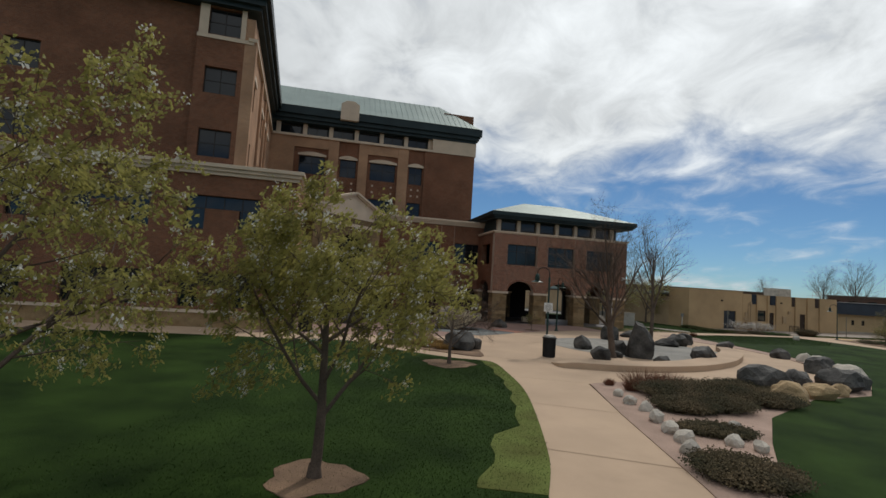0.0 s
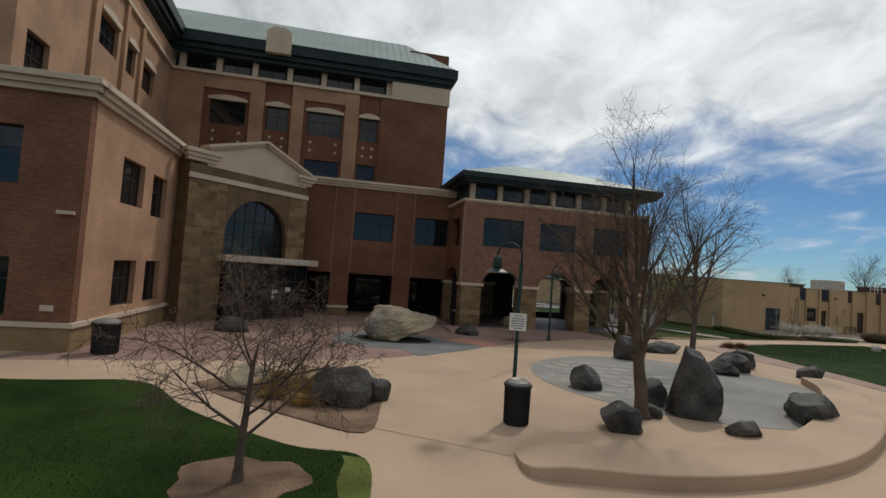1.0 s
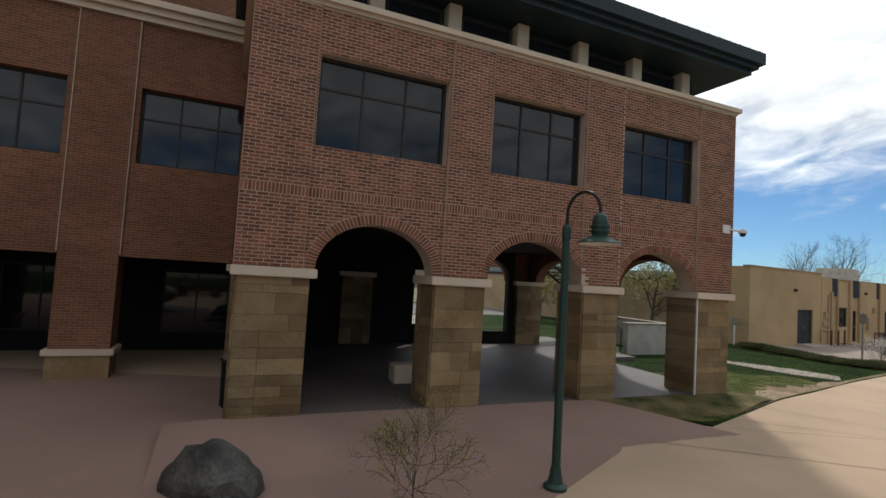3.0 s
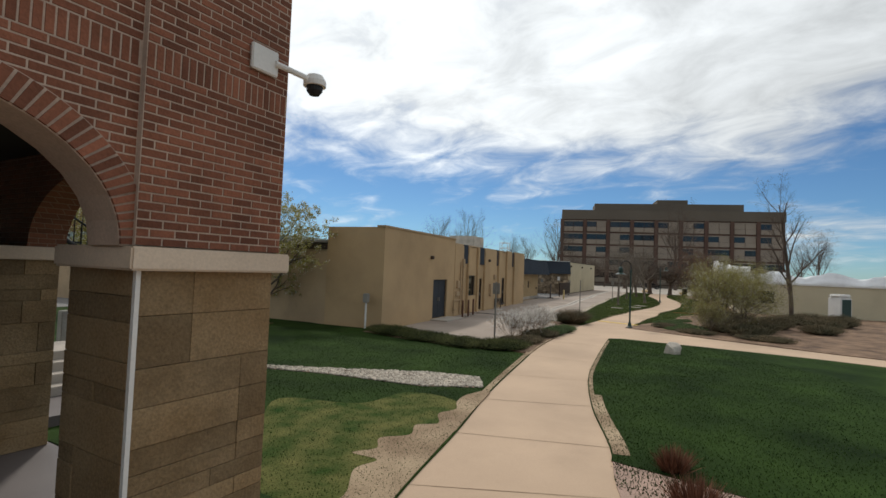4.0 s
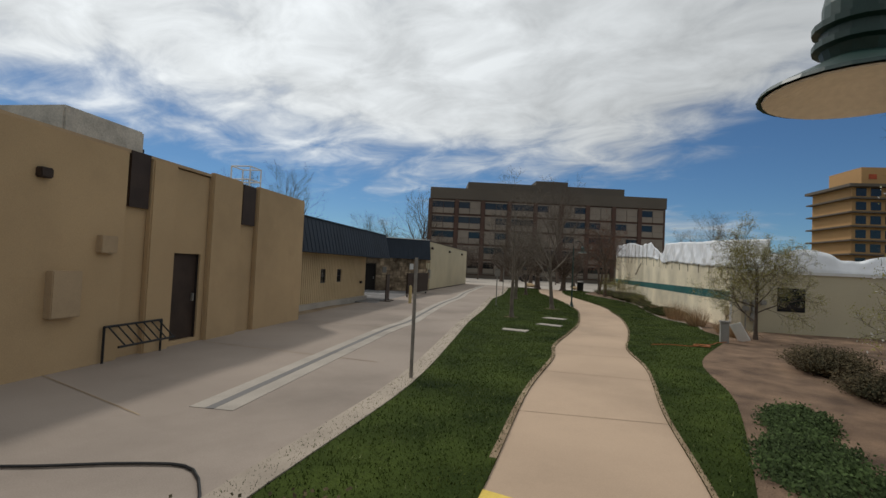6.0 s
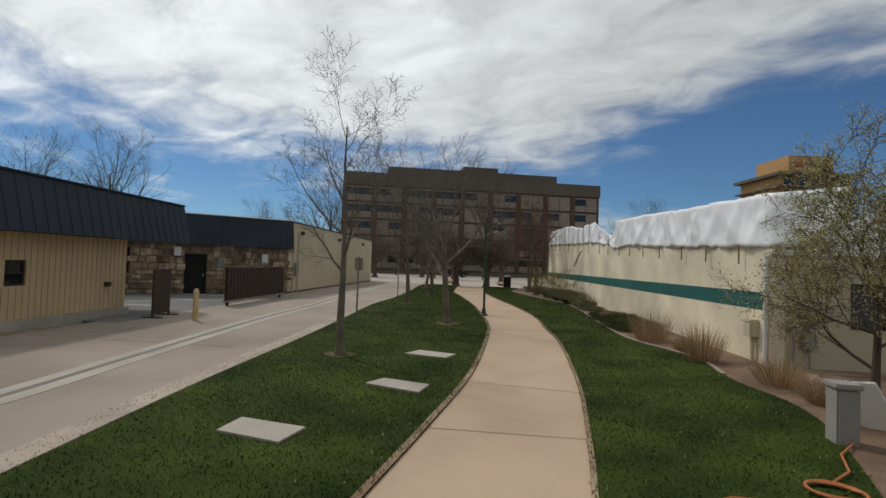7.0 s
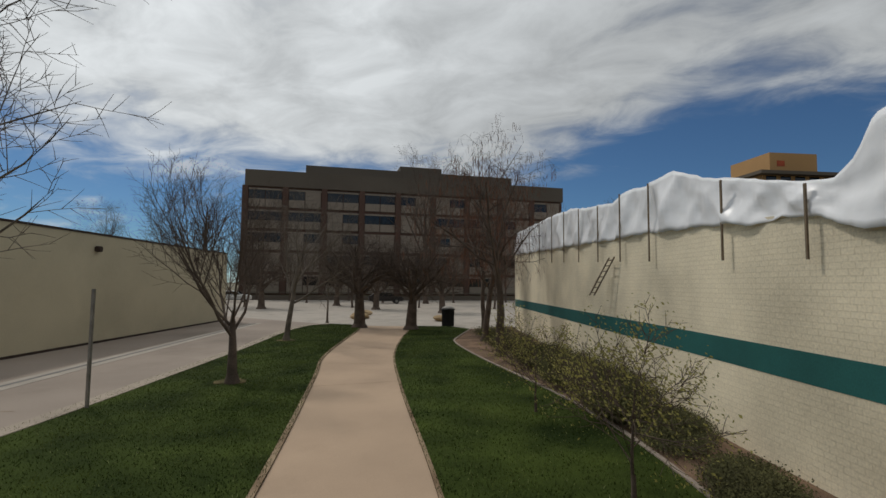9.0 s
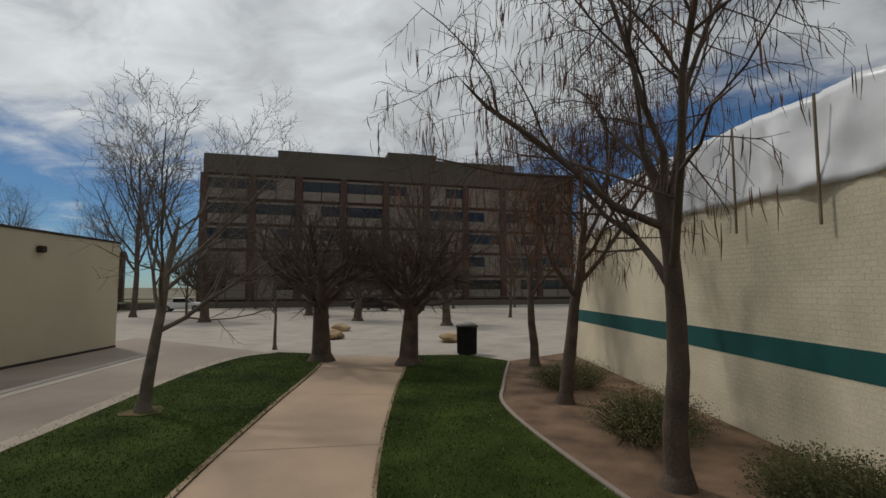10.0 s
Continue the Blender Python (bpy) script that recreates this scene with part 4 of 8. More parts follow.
def portal():
    b = thing("entrance_portal", F(Q, TH + 45), "sandstone entrance portal with gable and arched window", "building")
    outer = [(-6.9, -0.1), (-4.7, -0.1), (-4.7, 3.6)] + [(-4.65, 3.6), (-4.65, 4.75)] + [(-2.58 - 2.07 * math.cos(math.pi * i / 20), 4.75 + 2.07 * math.sin(math.pi * i / 20)) for i in range(1, 20)] + [(-0.5, 4.75), (-0.5, 3.6), (0.55, 3.6), (0.9, 3.6), (0.9, 8.2), (-6.9, 8.2)]
    part("wall", plate(B(), outer, [], 0, 0.6), STONE, b, "buff sandstone front with an arched opening")
    rng = random.Random(9)
    for x0, x1, z0, z1 in ((-6.9, -4.72, 0.0, 4.6), (-0.46, 0.9, 3.65, 7.4), (-6.9, -4.72, 4.6, 7.4)):
        ashlar(b, x0, x1, z0, z1, 0.0, rng)
    part("gable", plate(B(), [(-6.0, 8.2), (0.75, 8.2), (0.75, 8.95), (-2.56, 10.2), (-6.0, 9.1)], [], -0.02, 0.55), CAST, b, "plain cast-stone gable")
    for x0, z0, x1, z1 in ((-6.1, 9.15, -2.56, 10.25), (-2.56, 10.25, 0.9, 8.98)):
        bm = B()
        a = math.atan2(z1 - z0, x1 - x0)
        m = Matrix.Translation((x0, 0, z0)) @ Matrix.Rotation(-a, 4, "Y")
        n = math.hypot(x1 - x0, z1 - z0)
        box(bm, 0, n, -0.3, 0.6, -0.02, 0.14, m); box(bm, 0.1, n - 0.1, -0.18, 0.6, -0.14, -0.02, m)
        part("gable_coping", bm, CAST, b)
    cornice(b, -7.0, -5.6, 8.35, 8.95, 0.3)
    cornice(b, 0.2, 1.0, 8.35, 8.95, 0.3)
    bm = B(); box(bm, -6.95, 0.95, -0.08, 0.0, 7.45, 7.72)
    part("string_course", bm, CAST, b)
    part("return_wall", box(B(), 0.45, 0.9, 0.6, 2.4, -0.1, 8.9), STONE, b)
    part("return_wall", box(B(), -6.9, -6.4, 0.6, 4.4, -0.1, 8.9), STONE, b)
    part("roof", box(B(), -6.4, 0.45, 0.6, 5, 8.6, 8.7), DARK, b)
    # arched window
    w = part("arched_window", box(B(), -4.65, -0.5, 0.305, 0.355, 4.7, 4.76), FRAME, b, "large dark arched window")
    part("transom", box(B(), -4.65, -0.5, 0.305, 0.355, 5.55, 5.61), FRAME, w)
    for x in (-3.9, -3.25, -2.58, -1.9, -1.25):
        h = 4.75 + math.sqrt(2.07 ** 2 - (x + 2.58) ** 2)
        part("mullion", box(B(), x - 0.03, x + 0.03, 0.3, 0.36, 3.6, h), FRAME, w)
    part("pane", plate(B(), arch(-4.66, -0.49, 3.55, 4.75, 2.07, 20), [], 0.325, 0.335), GLASS, w)
    part("window_back", box(B(), -4.7, 0.4, 1.6, 1.65, -0.1, 7.5), DARK, b)
    # canopy with lettering and the glazed entrance below
    cn = B(); soft_box(cn, -5.0, 1.5, -0.85, 0.0, 3.25, 3.62, 0.02)
    canopy = part("canopy", cn, CAST, b, "pale entrance canopy with raised lettering")
    tx = bpy.data.curves.new("lettering", "FONT")
    tx.body, tx.size, tx.extrude, tx.align_x, tx.align_y = "COUNTY JUSTICE CENTER", 0.30, 0.012, "CENTER", "CENTER"
    dep = new("lettering", tx)
    me = bpy.data.meshes.new_from_object(dep.evaluated_get(bpy.context.evaluated_depsgraph_get()))
    bpy.data.objects.remove(dep)
    me.materials.append(WHITE)
    t = new("lettering", me)
    t.parent = canopy
    t.matrix_basis = pose(-1.0, -0.86, 3.43, 90, 0, 0)
    e = part("entrance_doors", box(B(), -4.69, 0.99, -0.46, -0.34, 3.18, 3.26), FRAME, b, "dark glazed entrance doors with white notices")
    for x in (-4.65, -3.7, -2.75, -1.8, -0.85, 0.1, 0.95):
        part("mullion", box(B(), x - 0.04, x + 0.04, -0.45, -0.35, 0.0, 3.18), FRAME, e)
    for z in (0.02, 0.75, 2.2):
        part("transom", box(B(), -4.65, 0.95, -0.44, -0.36, z, z + 0.07), FRAME, e)
    part("pane", box(B(), -4.6, 0.9, -0.405, -0.395, 0.05, 3.25), GLASS, e)
    for x, z in ((-1.45, 1.62), (-1.25, 1.62), (-1.45, 1.3), (-0.5, 1.75), (-0.3, 1.75)):
        part("notice", box(B(), x - 0.09, x + 0.09, -0.415, -0.407, z - 0.12, z + 0.12), WHITE, e)
    for x in (-0.98, -0.72):
        part("door_handle", tube(B(), (x, -0.52, 0.9), (x, -0.52, 1.3), 0.02), STEEL, e)
    part("side_glass", box(B(), 0.98, 1.02, -0.4, 2.0, 0.0, 3.25), GLASS, e)


portal()


def wing():
    b = thing("courthouse_wing", F(W, TH), "low brick courthouse wing with stepped cornice", "building")
    # x along the front, y into the building; the front wall runs towards -x
    lows = [(-5.82, -1.91), (-11.5, -7.6), (-17.2, -13.3)]
    hs = [rect(a, c, 5.4, 7.32) for a, c in lows] + [rect(a, c, 1.1, 3.0) for a, c in lows]
    part("wall", plate(B(), rect(-25, 0, 0.95, 8.55), hs, 0, 0.4), BRICK, b)
    for a, c in lows:
        for z0, z1 in ((5.4, 7.32), (1.1, 3.0)):
            window(b, a, c, z0, z1, 4, 2, 0.22, split=0.62)
            part("apron", soft_box(B(), a + 1.0, c - 1.1, 0.03, 0.21, z0 - 0.02, z0 + 1.18, 0.01), BRICK, b, "brick panel that fills the window's middle")
            part("window_back", box(B(), a - 0.1, c + 0.1, 0.8, 0.85, z0 - 0.1, z1 + 0.1), DARK, b)
    easts = [(2.85, 5.1, 5.3, 7.12), (6.1, 8.0, 5.1, 7.0), (2.85, 5.05, 1.2, 3.05), (6.1, 8.0, 1.2, 3.05)]
    # same brick as the front; the lighter tan puts sunlight into its colour
    ew = part("wall", plate(B(), rect(0.41, 9.4, 0.95, 8.55), [rect(*e) for e in easts], 0, 0.4), BRICK_TAN_AND_LIT, b, "brick side wall, sunlight painted in as lighter brick", m=pose(0, 0, 0, 0, 0, 90))
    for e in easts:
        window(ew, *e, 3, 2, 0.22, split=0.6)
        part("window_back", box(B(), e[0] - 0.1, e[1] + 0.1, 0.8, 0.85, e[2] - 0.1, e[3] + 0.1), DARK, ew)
    cornice(b, -25, 0, 8.5, 9.1, 0.4)
    cn = B()
    for i in range(3):
        o = 0.4 * (i + 1) / 3
        box(cn, -0.2, o, 0.0, 9.4, 8.5 + 0.2 * i, 8.7 + 0.2 * i - 0.005)
    part("cornice", cn, CAST, b)
    pl = B()
    box(pl, -25, 0.06, -0.06, 0.4, -0.1, 0.78); box(pl, -0.34, 0.06, 0.4, 9.4, -0.1, 0.78)
    part("plinth", pl, STONE, b)
    sc = B()
    box(sc, -25, 0.14, -0.14, 0.4, 0.78, 0.94); box(sc, -0.26, 0.14, 0.4, 9.4, 0.78, 0.94)
    part("plinth_cap", sc, CAST, b)
    part("roof", box(B(), -25, -0.4, 0.4, 14, 8.4, 8.5), DARK, b)
    part("back_wall", box(B(), -25, -24.6, 0.4, 14, -0.1, 8.5), BRICK, b)
    fl = B(); soft_box(fl, -0.65, -0.15, -0.2, 0.0, 4.5, 4.62, 0.01)
    part("wall_light", fl, CAST, b, "small pale wall light")
    fl = B(); soft_box(fl, -0.9, -0.5, -0.05, 0.0, 1.3, 1.5, 0.01)
    part("plaque", fl, CAST, b)


wing()


def tower():
    b = thing("courthouse_tower", F(T, TH), "five-storey brick courthouse tower with dark green eaves", "building")
    cols = [(-18.2, -15.7), (-14.2, -12.6), (-11.2, -8.6), (-7.2, -5.8)]
    holes = [rect(a, c, 13.3, 15.1) for a, c in cols] + [rect(a, c, 9.8, 11.4) for a, c in cols]
    part("wall", plate(B(), rect(-21, -0.3, 8.5, 16.9), holes, 0.25, 0.7), BRICK, b)
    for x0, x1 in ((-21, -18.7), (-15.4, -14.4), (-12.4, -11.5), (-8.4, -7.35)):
        part("pilaster", box(B(), x0, x1, 0.05, 0.25, 8.5, 16.9), BRICK_TAN_AND_LIT, b, "lighter tan brick pilaster")
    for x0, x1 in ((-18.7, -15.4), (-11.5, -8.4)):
        part("spandrel", box(B(), x0, x1, 0.12, 0.25, 15.9, 16.9), BRICK_TAN_AND_LIT, b)
    part("wall", box(B(), -5.65, -0.3, 0.05, 0.7, 8.5, 16.9), BRICK, b)
    for a, c in cols:
        window(b, a, c, 13.3, 15.1, 2, 2, 0.4, split=0.6, single=True)
        window(b, a, c, 9.8, 11.4, 2, 2, 0.4, single=True)
        hd = B()
        n = 8
        pts = [(a - 0.12, 15.1)] + [(a - 0.12 + (c - a + 0.24) * i / n, 15.28 + 0.22 * math.sin(math.pi * i / n)) for i in range(n + 1)] + [(c + 0.12, 15.1)]
        plate(hd, pts, [], 0.1, 0.3)
        part("lintel", hd, CAST, b)
        for z in (12.1, 12.75):
            for x in (a + 0.35, c - 0.35):
                part("tile", box(B(), x - 0.09, x + 0.09, 0.22, 0.26, z - 0.09, z + 0.09), CAST, b)
    bm = B(); box(bm, -21, -4.9, -0.06, 0.7, 16.9, 17.12); box(bm, -4.9, -0.2, -0.02, 0.7, 16.9, 18.35)
    part("band", bm, CAST, b, "pale band course")
    part("clerestory", box(B(), -21, -4.9, 0.9, 1.2, 17.1, 18.3), FASCIA, b)
    for i in range(6):
        x = -20.3 + i * 2.55
        window(b, x, x + 2.1, 17.3, 18.2, 2, 1, 0.8, single=True)
    for i in range(7):
        part("clerestory_post", box(B(), -20.6 + i * 2.55, -20.2 + i * 2.55, 0.45, 0.9, 17.12, 18.4), CAST, b)
    ev = B()
    stack(ev, -22.0, 0.25, -0.55, 3, [q for z0, z1, o in ((18.3, 18.6, -0.5), (18.6, 19.0, -0.25), (19.0, 19.75, 0.0)) for q in ((z0, o), (z1, o))], False)
    part("eave", ev, FASCIA, b, "dark green metal eave")
    rf = B()
    v = [rf.verts.new(p) for p in ((-30, -0.6, 19.76), (0.0, -0.6, 19.76), (-3.6, 4.2, 23.3), (-30, 4.2, 23.3))]
    w = [rf.verts.new(p) for p in ((-30, 9.0, 19.76), (0.0, 9.0, 19.76))]
    rf.faces.new(v); rf.faces.new((v[2], v[3], w[0], w[1])); rf.faces.new((v[1], w[1], v[2]))
    part("roof", rf, ROOFING, b, "pale green metal roof")
    sm = B()
    for i in range(52):
        x = -29.5 + i * 0.56
        t = min(1, -x / 3.6)
        tube(sm, (x, -0.58, 19.78), (x, -0.58 + 4.78 * t, 19.78 + 3.54 * t), 0.025, n=4)
    part("roof_seams", sm, ROOFING, b)
    part("parapet", box(B(), -3.4, 0.0, 2.4, 2.9, 18, 22.1), BRICK, b)
    dm = B()
    plate(dm, [(-14.5, 18.9), (-12.7, 18.9), (-12.7, 20.5), (-13.2, 20.85), (-14.0, 20.85), (-14.5, 20.5)], [], -0.75, 1.5)
    part("dormer", dm, CAST, b, "pale dormer in the eave")
    part("end_wall", box(B(), -0.75, -0.3, 0.7, 8.5, 8.5, 18.3), BRICK, b)
    # the wing that stands forward, a little out of square
    fr = thing("courthouse_upper_wing", F(T, TH) @ Matrix.Translation((-21.0, 0.0, 0)) @ pose(0, 0, 0, 0, 0, 93.6), "upper brick courthouse wing with dark green eaves", "building")
    E = -19.4
    cols = [(-18.3, -16.6), (-12.3, -9.9), (-8.6, -7.1), (-5.8, -3.5)]
    # east wall in the lighter brick, sunlight mixed into its colour
    part("wall", plate(B(), rect(E, 0.25, 8.5, 18.3), [rect(a, c, z, z + 1.6) for a, c in cols for z in (9.75, 13.45)], 0.0, 0.5), BRICK_TAN_AND_LIT, fr)
    for a, c in cols:
        for z in (9.75, 13.45):
            window(fr, a, c, z, z + 1.6, 2, 2, 0.2, single=True)
        hd = B(); plate(hd, [(a - 0.12, 15.1), (a - 0.12, 15.3), ((a + c) / 2, 15.5), (c + 0.12, 15.3), (c + 0.12, 15.1)], [], -0.12, 0.1)
        part("lintel", hd, CAST, fr)
    for x0, x1 in ((E, -18.7), (-13.3, -12.7), (-9.4, -9.0), (-6.7, -6.2)):
        part("pilaster", box(B(), x0, x1, -0.16, 0.0, 8.5, 16.9), BRICK_TAN_AND_LIT, fr)
    part("band", box(B(), E - 0.1, 0.2, -0.2, 0.3, 16.9, 17.1), CAST, fr)
    ev = B()
    stack(ev, E - 0.9, 0.1, -0.8, 12, [q for z0, z1, o in ((18.7, 18.95, -0.5), (18.95, 19.3, -0.25), (19.3, 20.0, 0.0)) for q in ((z0, o), (z1, o))], False)
    part("eave", ev, FASCIA, fr)
    # its end wall faces the lawn: a bay with one column of windows, the rest set back
    at = Matrix.Translation((E, 0.0, 0)) @ pose(0, 0, 0, 0, 0, -90)
    rows = [(9.7, 11.33), (13.45, 15.05), (17.0, 18.6)]
    sw = part("wall", plate(B(), rect(-3.1, -0.5, 8.5, 18.75), [rect(-2.55, -0.78, a, c) for a, c in rows], 0.0, 0.5), BRICK, fr, m=at)
    for a, c in rows:
        window(sw, -2.55, -0.78, a, c, 2, 2, 0.2, single=True)
        part("window_back", box(B(), -2.7, -0.6, 0.8, 0.85, a - 0.1, c + 0.1), DARK, sw)
    part("wall", plate(B(), rect(-22, -3.1, 8.5, 18.75), [rect(-12.5, -10.8, a, c) for a, c in rows[:2]], 0.4, 0.9), BRICK, fr, m=at)
    for a, c in rows[:2]:
        window(sw, -12.5, -10.8, a, c, 2, 2, 0.6, single=True)
        part("window_back", box(B(), -12.7, -10.6, 1.3, 1.35, a - 0.1, c + 0.1), DARK, sw)
    for x in (-3.05, -0.78):
        part("jamb", box(B(), x, x + 0.5 if x < -1 else x + 0.28, -0.06, 0.0, 16.95, 18.7), CAST, sw)
    part("end_band", box(B(), -3.12, 0.02, -0.05, 0.0, 16.72, 16.95), CAST, sw)
    return fr, sw


tower()


# ---- tan building and the lane's other houses ----
TAN = 25.5
TB = (18.31, 49.75)


def door(parent, x0, x1, z0, z1, y, leaves=1, material=None, label=""):
    bm = B()
    box(bm, x0 - 0.06, x0, y - 0.03, y + 0.12, z0, z1 + 0.06); box(bm, x1, x1 + 0.06, y - 0.03, y + 0.12, z0, z1 + 0.06); box(bm, x0, x1, y - 0.03, y + 0.12, z1, z1 + 0.06)
    d = part("door", bm, FRAME, parent, label)
    for i in range(leaves):
        a, c = x0 + (x1 - x0) * i / leaves, x0 + (x1 - x0) * (i + 1) / leaves
        lf = B(); soft_box(lf, a + 0.006, c - 0.006, y + 0.03, y + 0.08, z0 + 0.01, z1 - 0.005, 0.006)
        part("leaf", lf, material or FRAME, d)
        k = c - 0.12 if (i == 0) else a + 0.12
        hb = B(); soft_box(hb, k - 0.03, k + 0.03, y - 0.03, y + 0.03, z0 + 0.95, z0 + 1.15, 0.008)
        part("handle", hb, STEEL, d)
    return d


DOORPAINT = mat("dark_blue_grey_paint", (0.030, 0.036, 0.044), 0.6, 1.5, 0.2, 0.05)


def tan_house():
    b = thing("tan_building", F(TB, TAN), "long low tan stucco building with bricked-in bays", "building")
    S = 25.4
    main = rect(0, 8.45, -0.1, 4.62)
    part("wall", plate(B(), main, [rect(5.45, 7.4, 0.06, 2.22)], 0, 0.35), STUCCO, b)
    door(b, 5.45, 7.4, 0.06, 2.2, 0.1, 2, DOORPAINT, "dark double steel door")
    sp = B(); soft_box(sp, 5.2, 7.7, -1.0, 0.0, -0.05, 0.07, 0.02)
    part("doorstep", sp, CONC_PALE, b)
    # lower front with ribs, slots, doors and a window
    holes = [rect(11.0, 12.55, 1.12, 2.46), rect(13.1, 13.95, 0.1, 2.25), rect(18.6, 19.6, 0.1, 2.27)]
    part("wall", plate(B(), rect(8.45, S, -0.1, 4.33), holes, 0.12, 0.45), STUCCO, b)
    window(b, 11.0, 12.55, 1.12, 2.46, 1, 1, 0.2, single=True)
    door(b, 13.1, 13.95, 0.1, 2.25, 0.2, 1, BROWN_STEEL, "brown door with notices")
    door(b, 18.6, 19.6, 0.1, 2.27, 0.2, 1, BROWN_STEEL, "brown door")
    for x0, x1 in ((8.45, 9.95), (10.85, 11.0), (12.7, 13.05), (14.2, 16.9), (17.6, 18.4), (19.8, 21.2), (22.1, 25.4)):
        rb = B(); soft_box(rb, x0, x1, -0.02, 0.14, -0.1, 4.36 if x1 < 20 else 4.48, 0.03)
        part("pilaster", rb, STUCCO, b)
    for x0, x1 in ((10.0, 10.8), (13.2, 14.1), (17.0, 17.55), (21.3, 22.0)):
        part("slot_window", box(B(), x0, x1, 0.03, 0.13, 3.22, 4.42), BROWN_STEEL if x0 > 16 else MANSARD, b, "narrow dark slot under the parapet")
    cp = B()
    box(cp, -0.05, 8.5, -0.05, 0.4, 4.62, 4.70); box(cp, 8.5, S + 0.03, 0.06, 0.5, 4.36, 4.43)
    part("coping", cp, STUCCO_DARK, b)
    part("side_wall", box(B(), 0.0, 0.35, 0.35, 3.1, -0.1, 4.62), STUCCO, b)
    part("end_wall", box(B(), S - 0.35, S, 0.45, 14, -0.1, 4.33), STUCCO, b)
    part("roof", box(B(), 0.35, S - 0.35, 0.46, 14, 3.9, 4.0), CONC_GREY, b)
    # the long side that runs back from the corner
    side = B()
    box(side, 0.05, 0.4, 3.1, 40, -0.1, 3.55)
    part("long_side_wall", side, STUCCO_DARK, b)
    part("eaves_trim", box(B(), -0.05, 0.5, 3.12, 40, 3.55, 3.78), BROWN_STEEL, b)
    rt = B(); box(rt, 0.6, 9, 6, 40, 3.78, 4.25)
    part("metal_roof", rt, ROOFING, b, "pale metal roof")
    tw = B(); box(tw, 1.0, 4.2, 27, 30.5, 3.7, 7.3)
    part("roof_tower", tw, BRICK, b)
    part("tower_coping", box(B(), 0.9, 4.3, 26.9, 30.6, 7.3, 7.5), CAST, b)
    # roof gear
    g = B(); soft_box(g, 17.2, 19.6, 2.0, 4.1, 4.0, 5.5, 0.05)
    part("roof_unit", g, ROCK_PALE, b, "weathered pale rooftop air unit")
    hd = B(); box(hd, 19.6, 20.3, 2.6, 4.5, 4.5, 5.2)
    part("roof_hood", hd, DARK, b)
    lad = B()
    for x in (23.2, 23.9):
        for y in (1.0, 1.7):
            tube(lad, (x, y, 4.0), (x, y, 5.35), 0.025)
    for z in (4.9, 5.35):
        pipe(lad, [(23.2, 1.0, z), (23.9, 1.0, z), (23.9, 1.7, z), (23.2, 1.7, z), (23.2, 1.0, z)], 0.022)
    part("roof_hatch_rail", lad, WHITE, b, "white roof-hatch railing")
    # pipes, meters, wall lamps
    for x, z1 in ((9.35, 3.3), (9.75, 3.35)):
        part("conduit", tube(B(), (x, -0.08, 0.05), (x, -0.08, z1), 0.045), STUCCO_DARK, b)
    for x0, x1, z0, z1, d in ((8.8, 9.15, 1.7, 2.15, 0.14), (8.65, 9.2, 1.2, 1.5, 0.12), (15.2, 15.8, 1.0, 1.85, 0.18), (9.6, 9.85, 3.0, 3.5, 0.16), (16.2, 16.6, 2.2, 2.55, 0.15)):
        bx = B(); soft_box(bx, x0, x1, -d, 0.0, z0, z1, 0.015)
        part("meter_box", bx, STUCCO_DARK, b)
    for x, z in ((5.05, 3.42), (15.0, 3.55)):
        bx = B(); soft_box(bx, x - 0.12, x + 0.12, -0.14, 0.0, z - 0.09, z + 0.09, 0.02)
        part("wall_lamp", bx, BROWN_STEEL, b)
    pp = B(); pipe(pp, [(8.3, -0.1, 0.95), (9.4, -0.1, 0.95)], 0.04); pipe(pp, [(8.3, -0.1, 0.95), (8.3, -0.1, 0.4), (8.7, -0.1, 0.4)], 0.04)
    part("gas_pipe", pp, STUCCO_DARK, b)


tan_house()


def to_local(p, deg, x, y):
    m = F(p, deg)
    return m @ Vector((x, y, 0))


def bollard(x, y):
    b = thing("bollard", pose(x, y, 0), "rusty brown steel post beside the tan building", "bollard", "bollards by the wall")
    part("post", lathe(B(), [(0.055, 0.0), (0.055, 0.98), (0.04, 1.02), (0.0, 1.02)], 12), RUSSET_STEEL, b)
    part("base_plate", box(B(), -0.16, 0.16, -0.16, 0.16, 0.0, 0.03), STEEL, b)


RUSSET_STEEL = mat("rusty_brown_steel", (0.11, 0.05, 0.03), 0.7, 4, 0.3, 0.2)
for q in ((25.9, 52.5), (26.8, 52.95), (27.8, 53.55)):
    bollard(*q)


def bike_rack():
    b = thing("bike_rack", F((33.2, 56.75), TAN), "black steel bicycle rack by the wall", "rack")
    part("rail", pipe(B(), [(0, 0, 0.72), (1.6, 0, 0.72)], 0.025), BLACK, b)
    part("rail", pipe(B(), [(0, -0.35, 0.35), (1.6, -0.35, 0.35)], 0.025), BLACK, b)
    for i in range(7):
        x = 0.1 + i * 0.233
        part("bar", pipe(B(), [(x, 0, 0.72), (x + 0.08, -0.35, 0.35)], 0.016), BLACK, b)
    for x in (0, 1.6):
        part("leg", pipe(B(), [(x, 0, 0.72), (x, 0, 0.0)], 0.025), BLACK, b)


bike_rack()

LT = 25.0
LB = (24.7, 53.95)


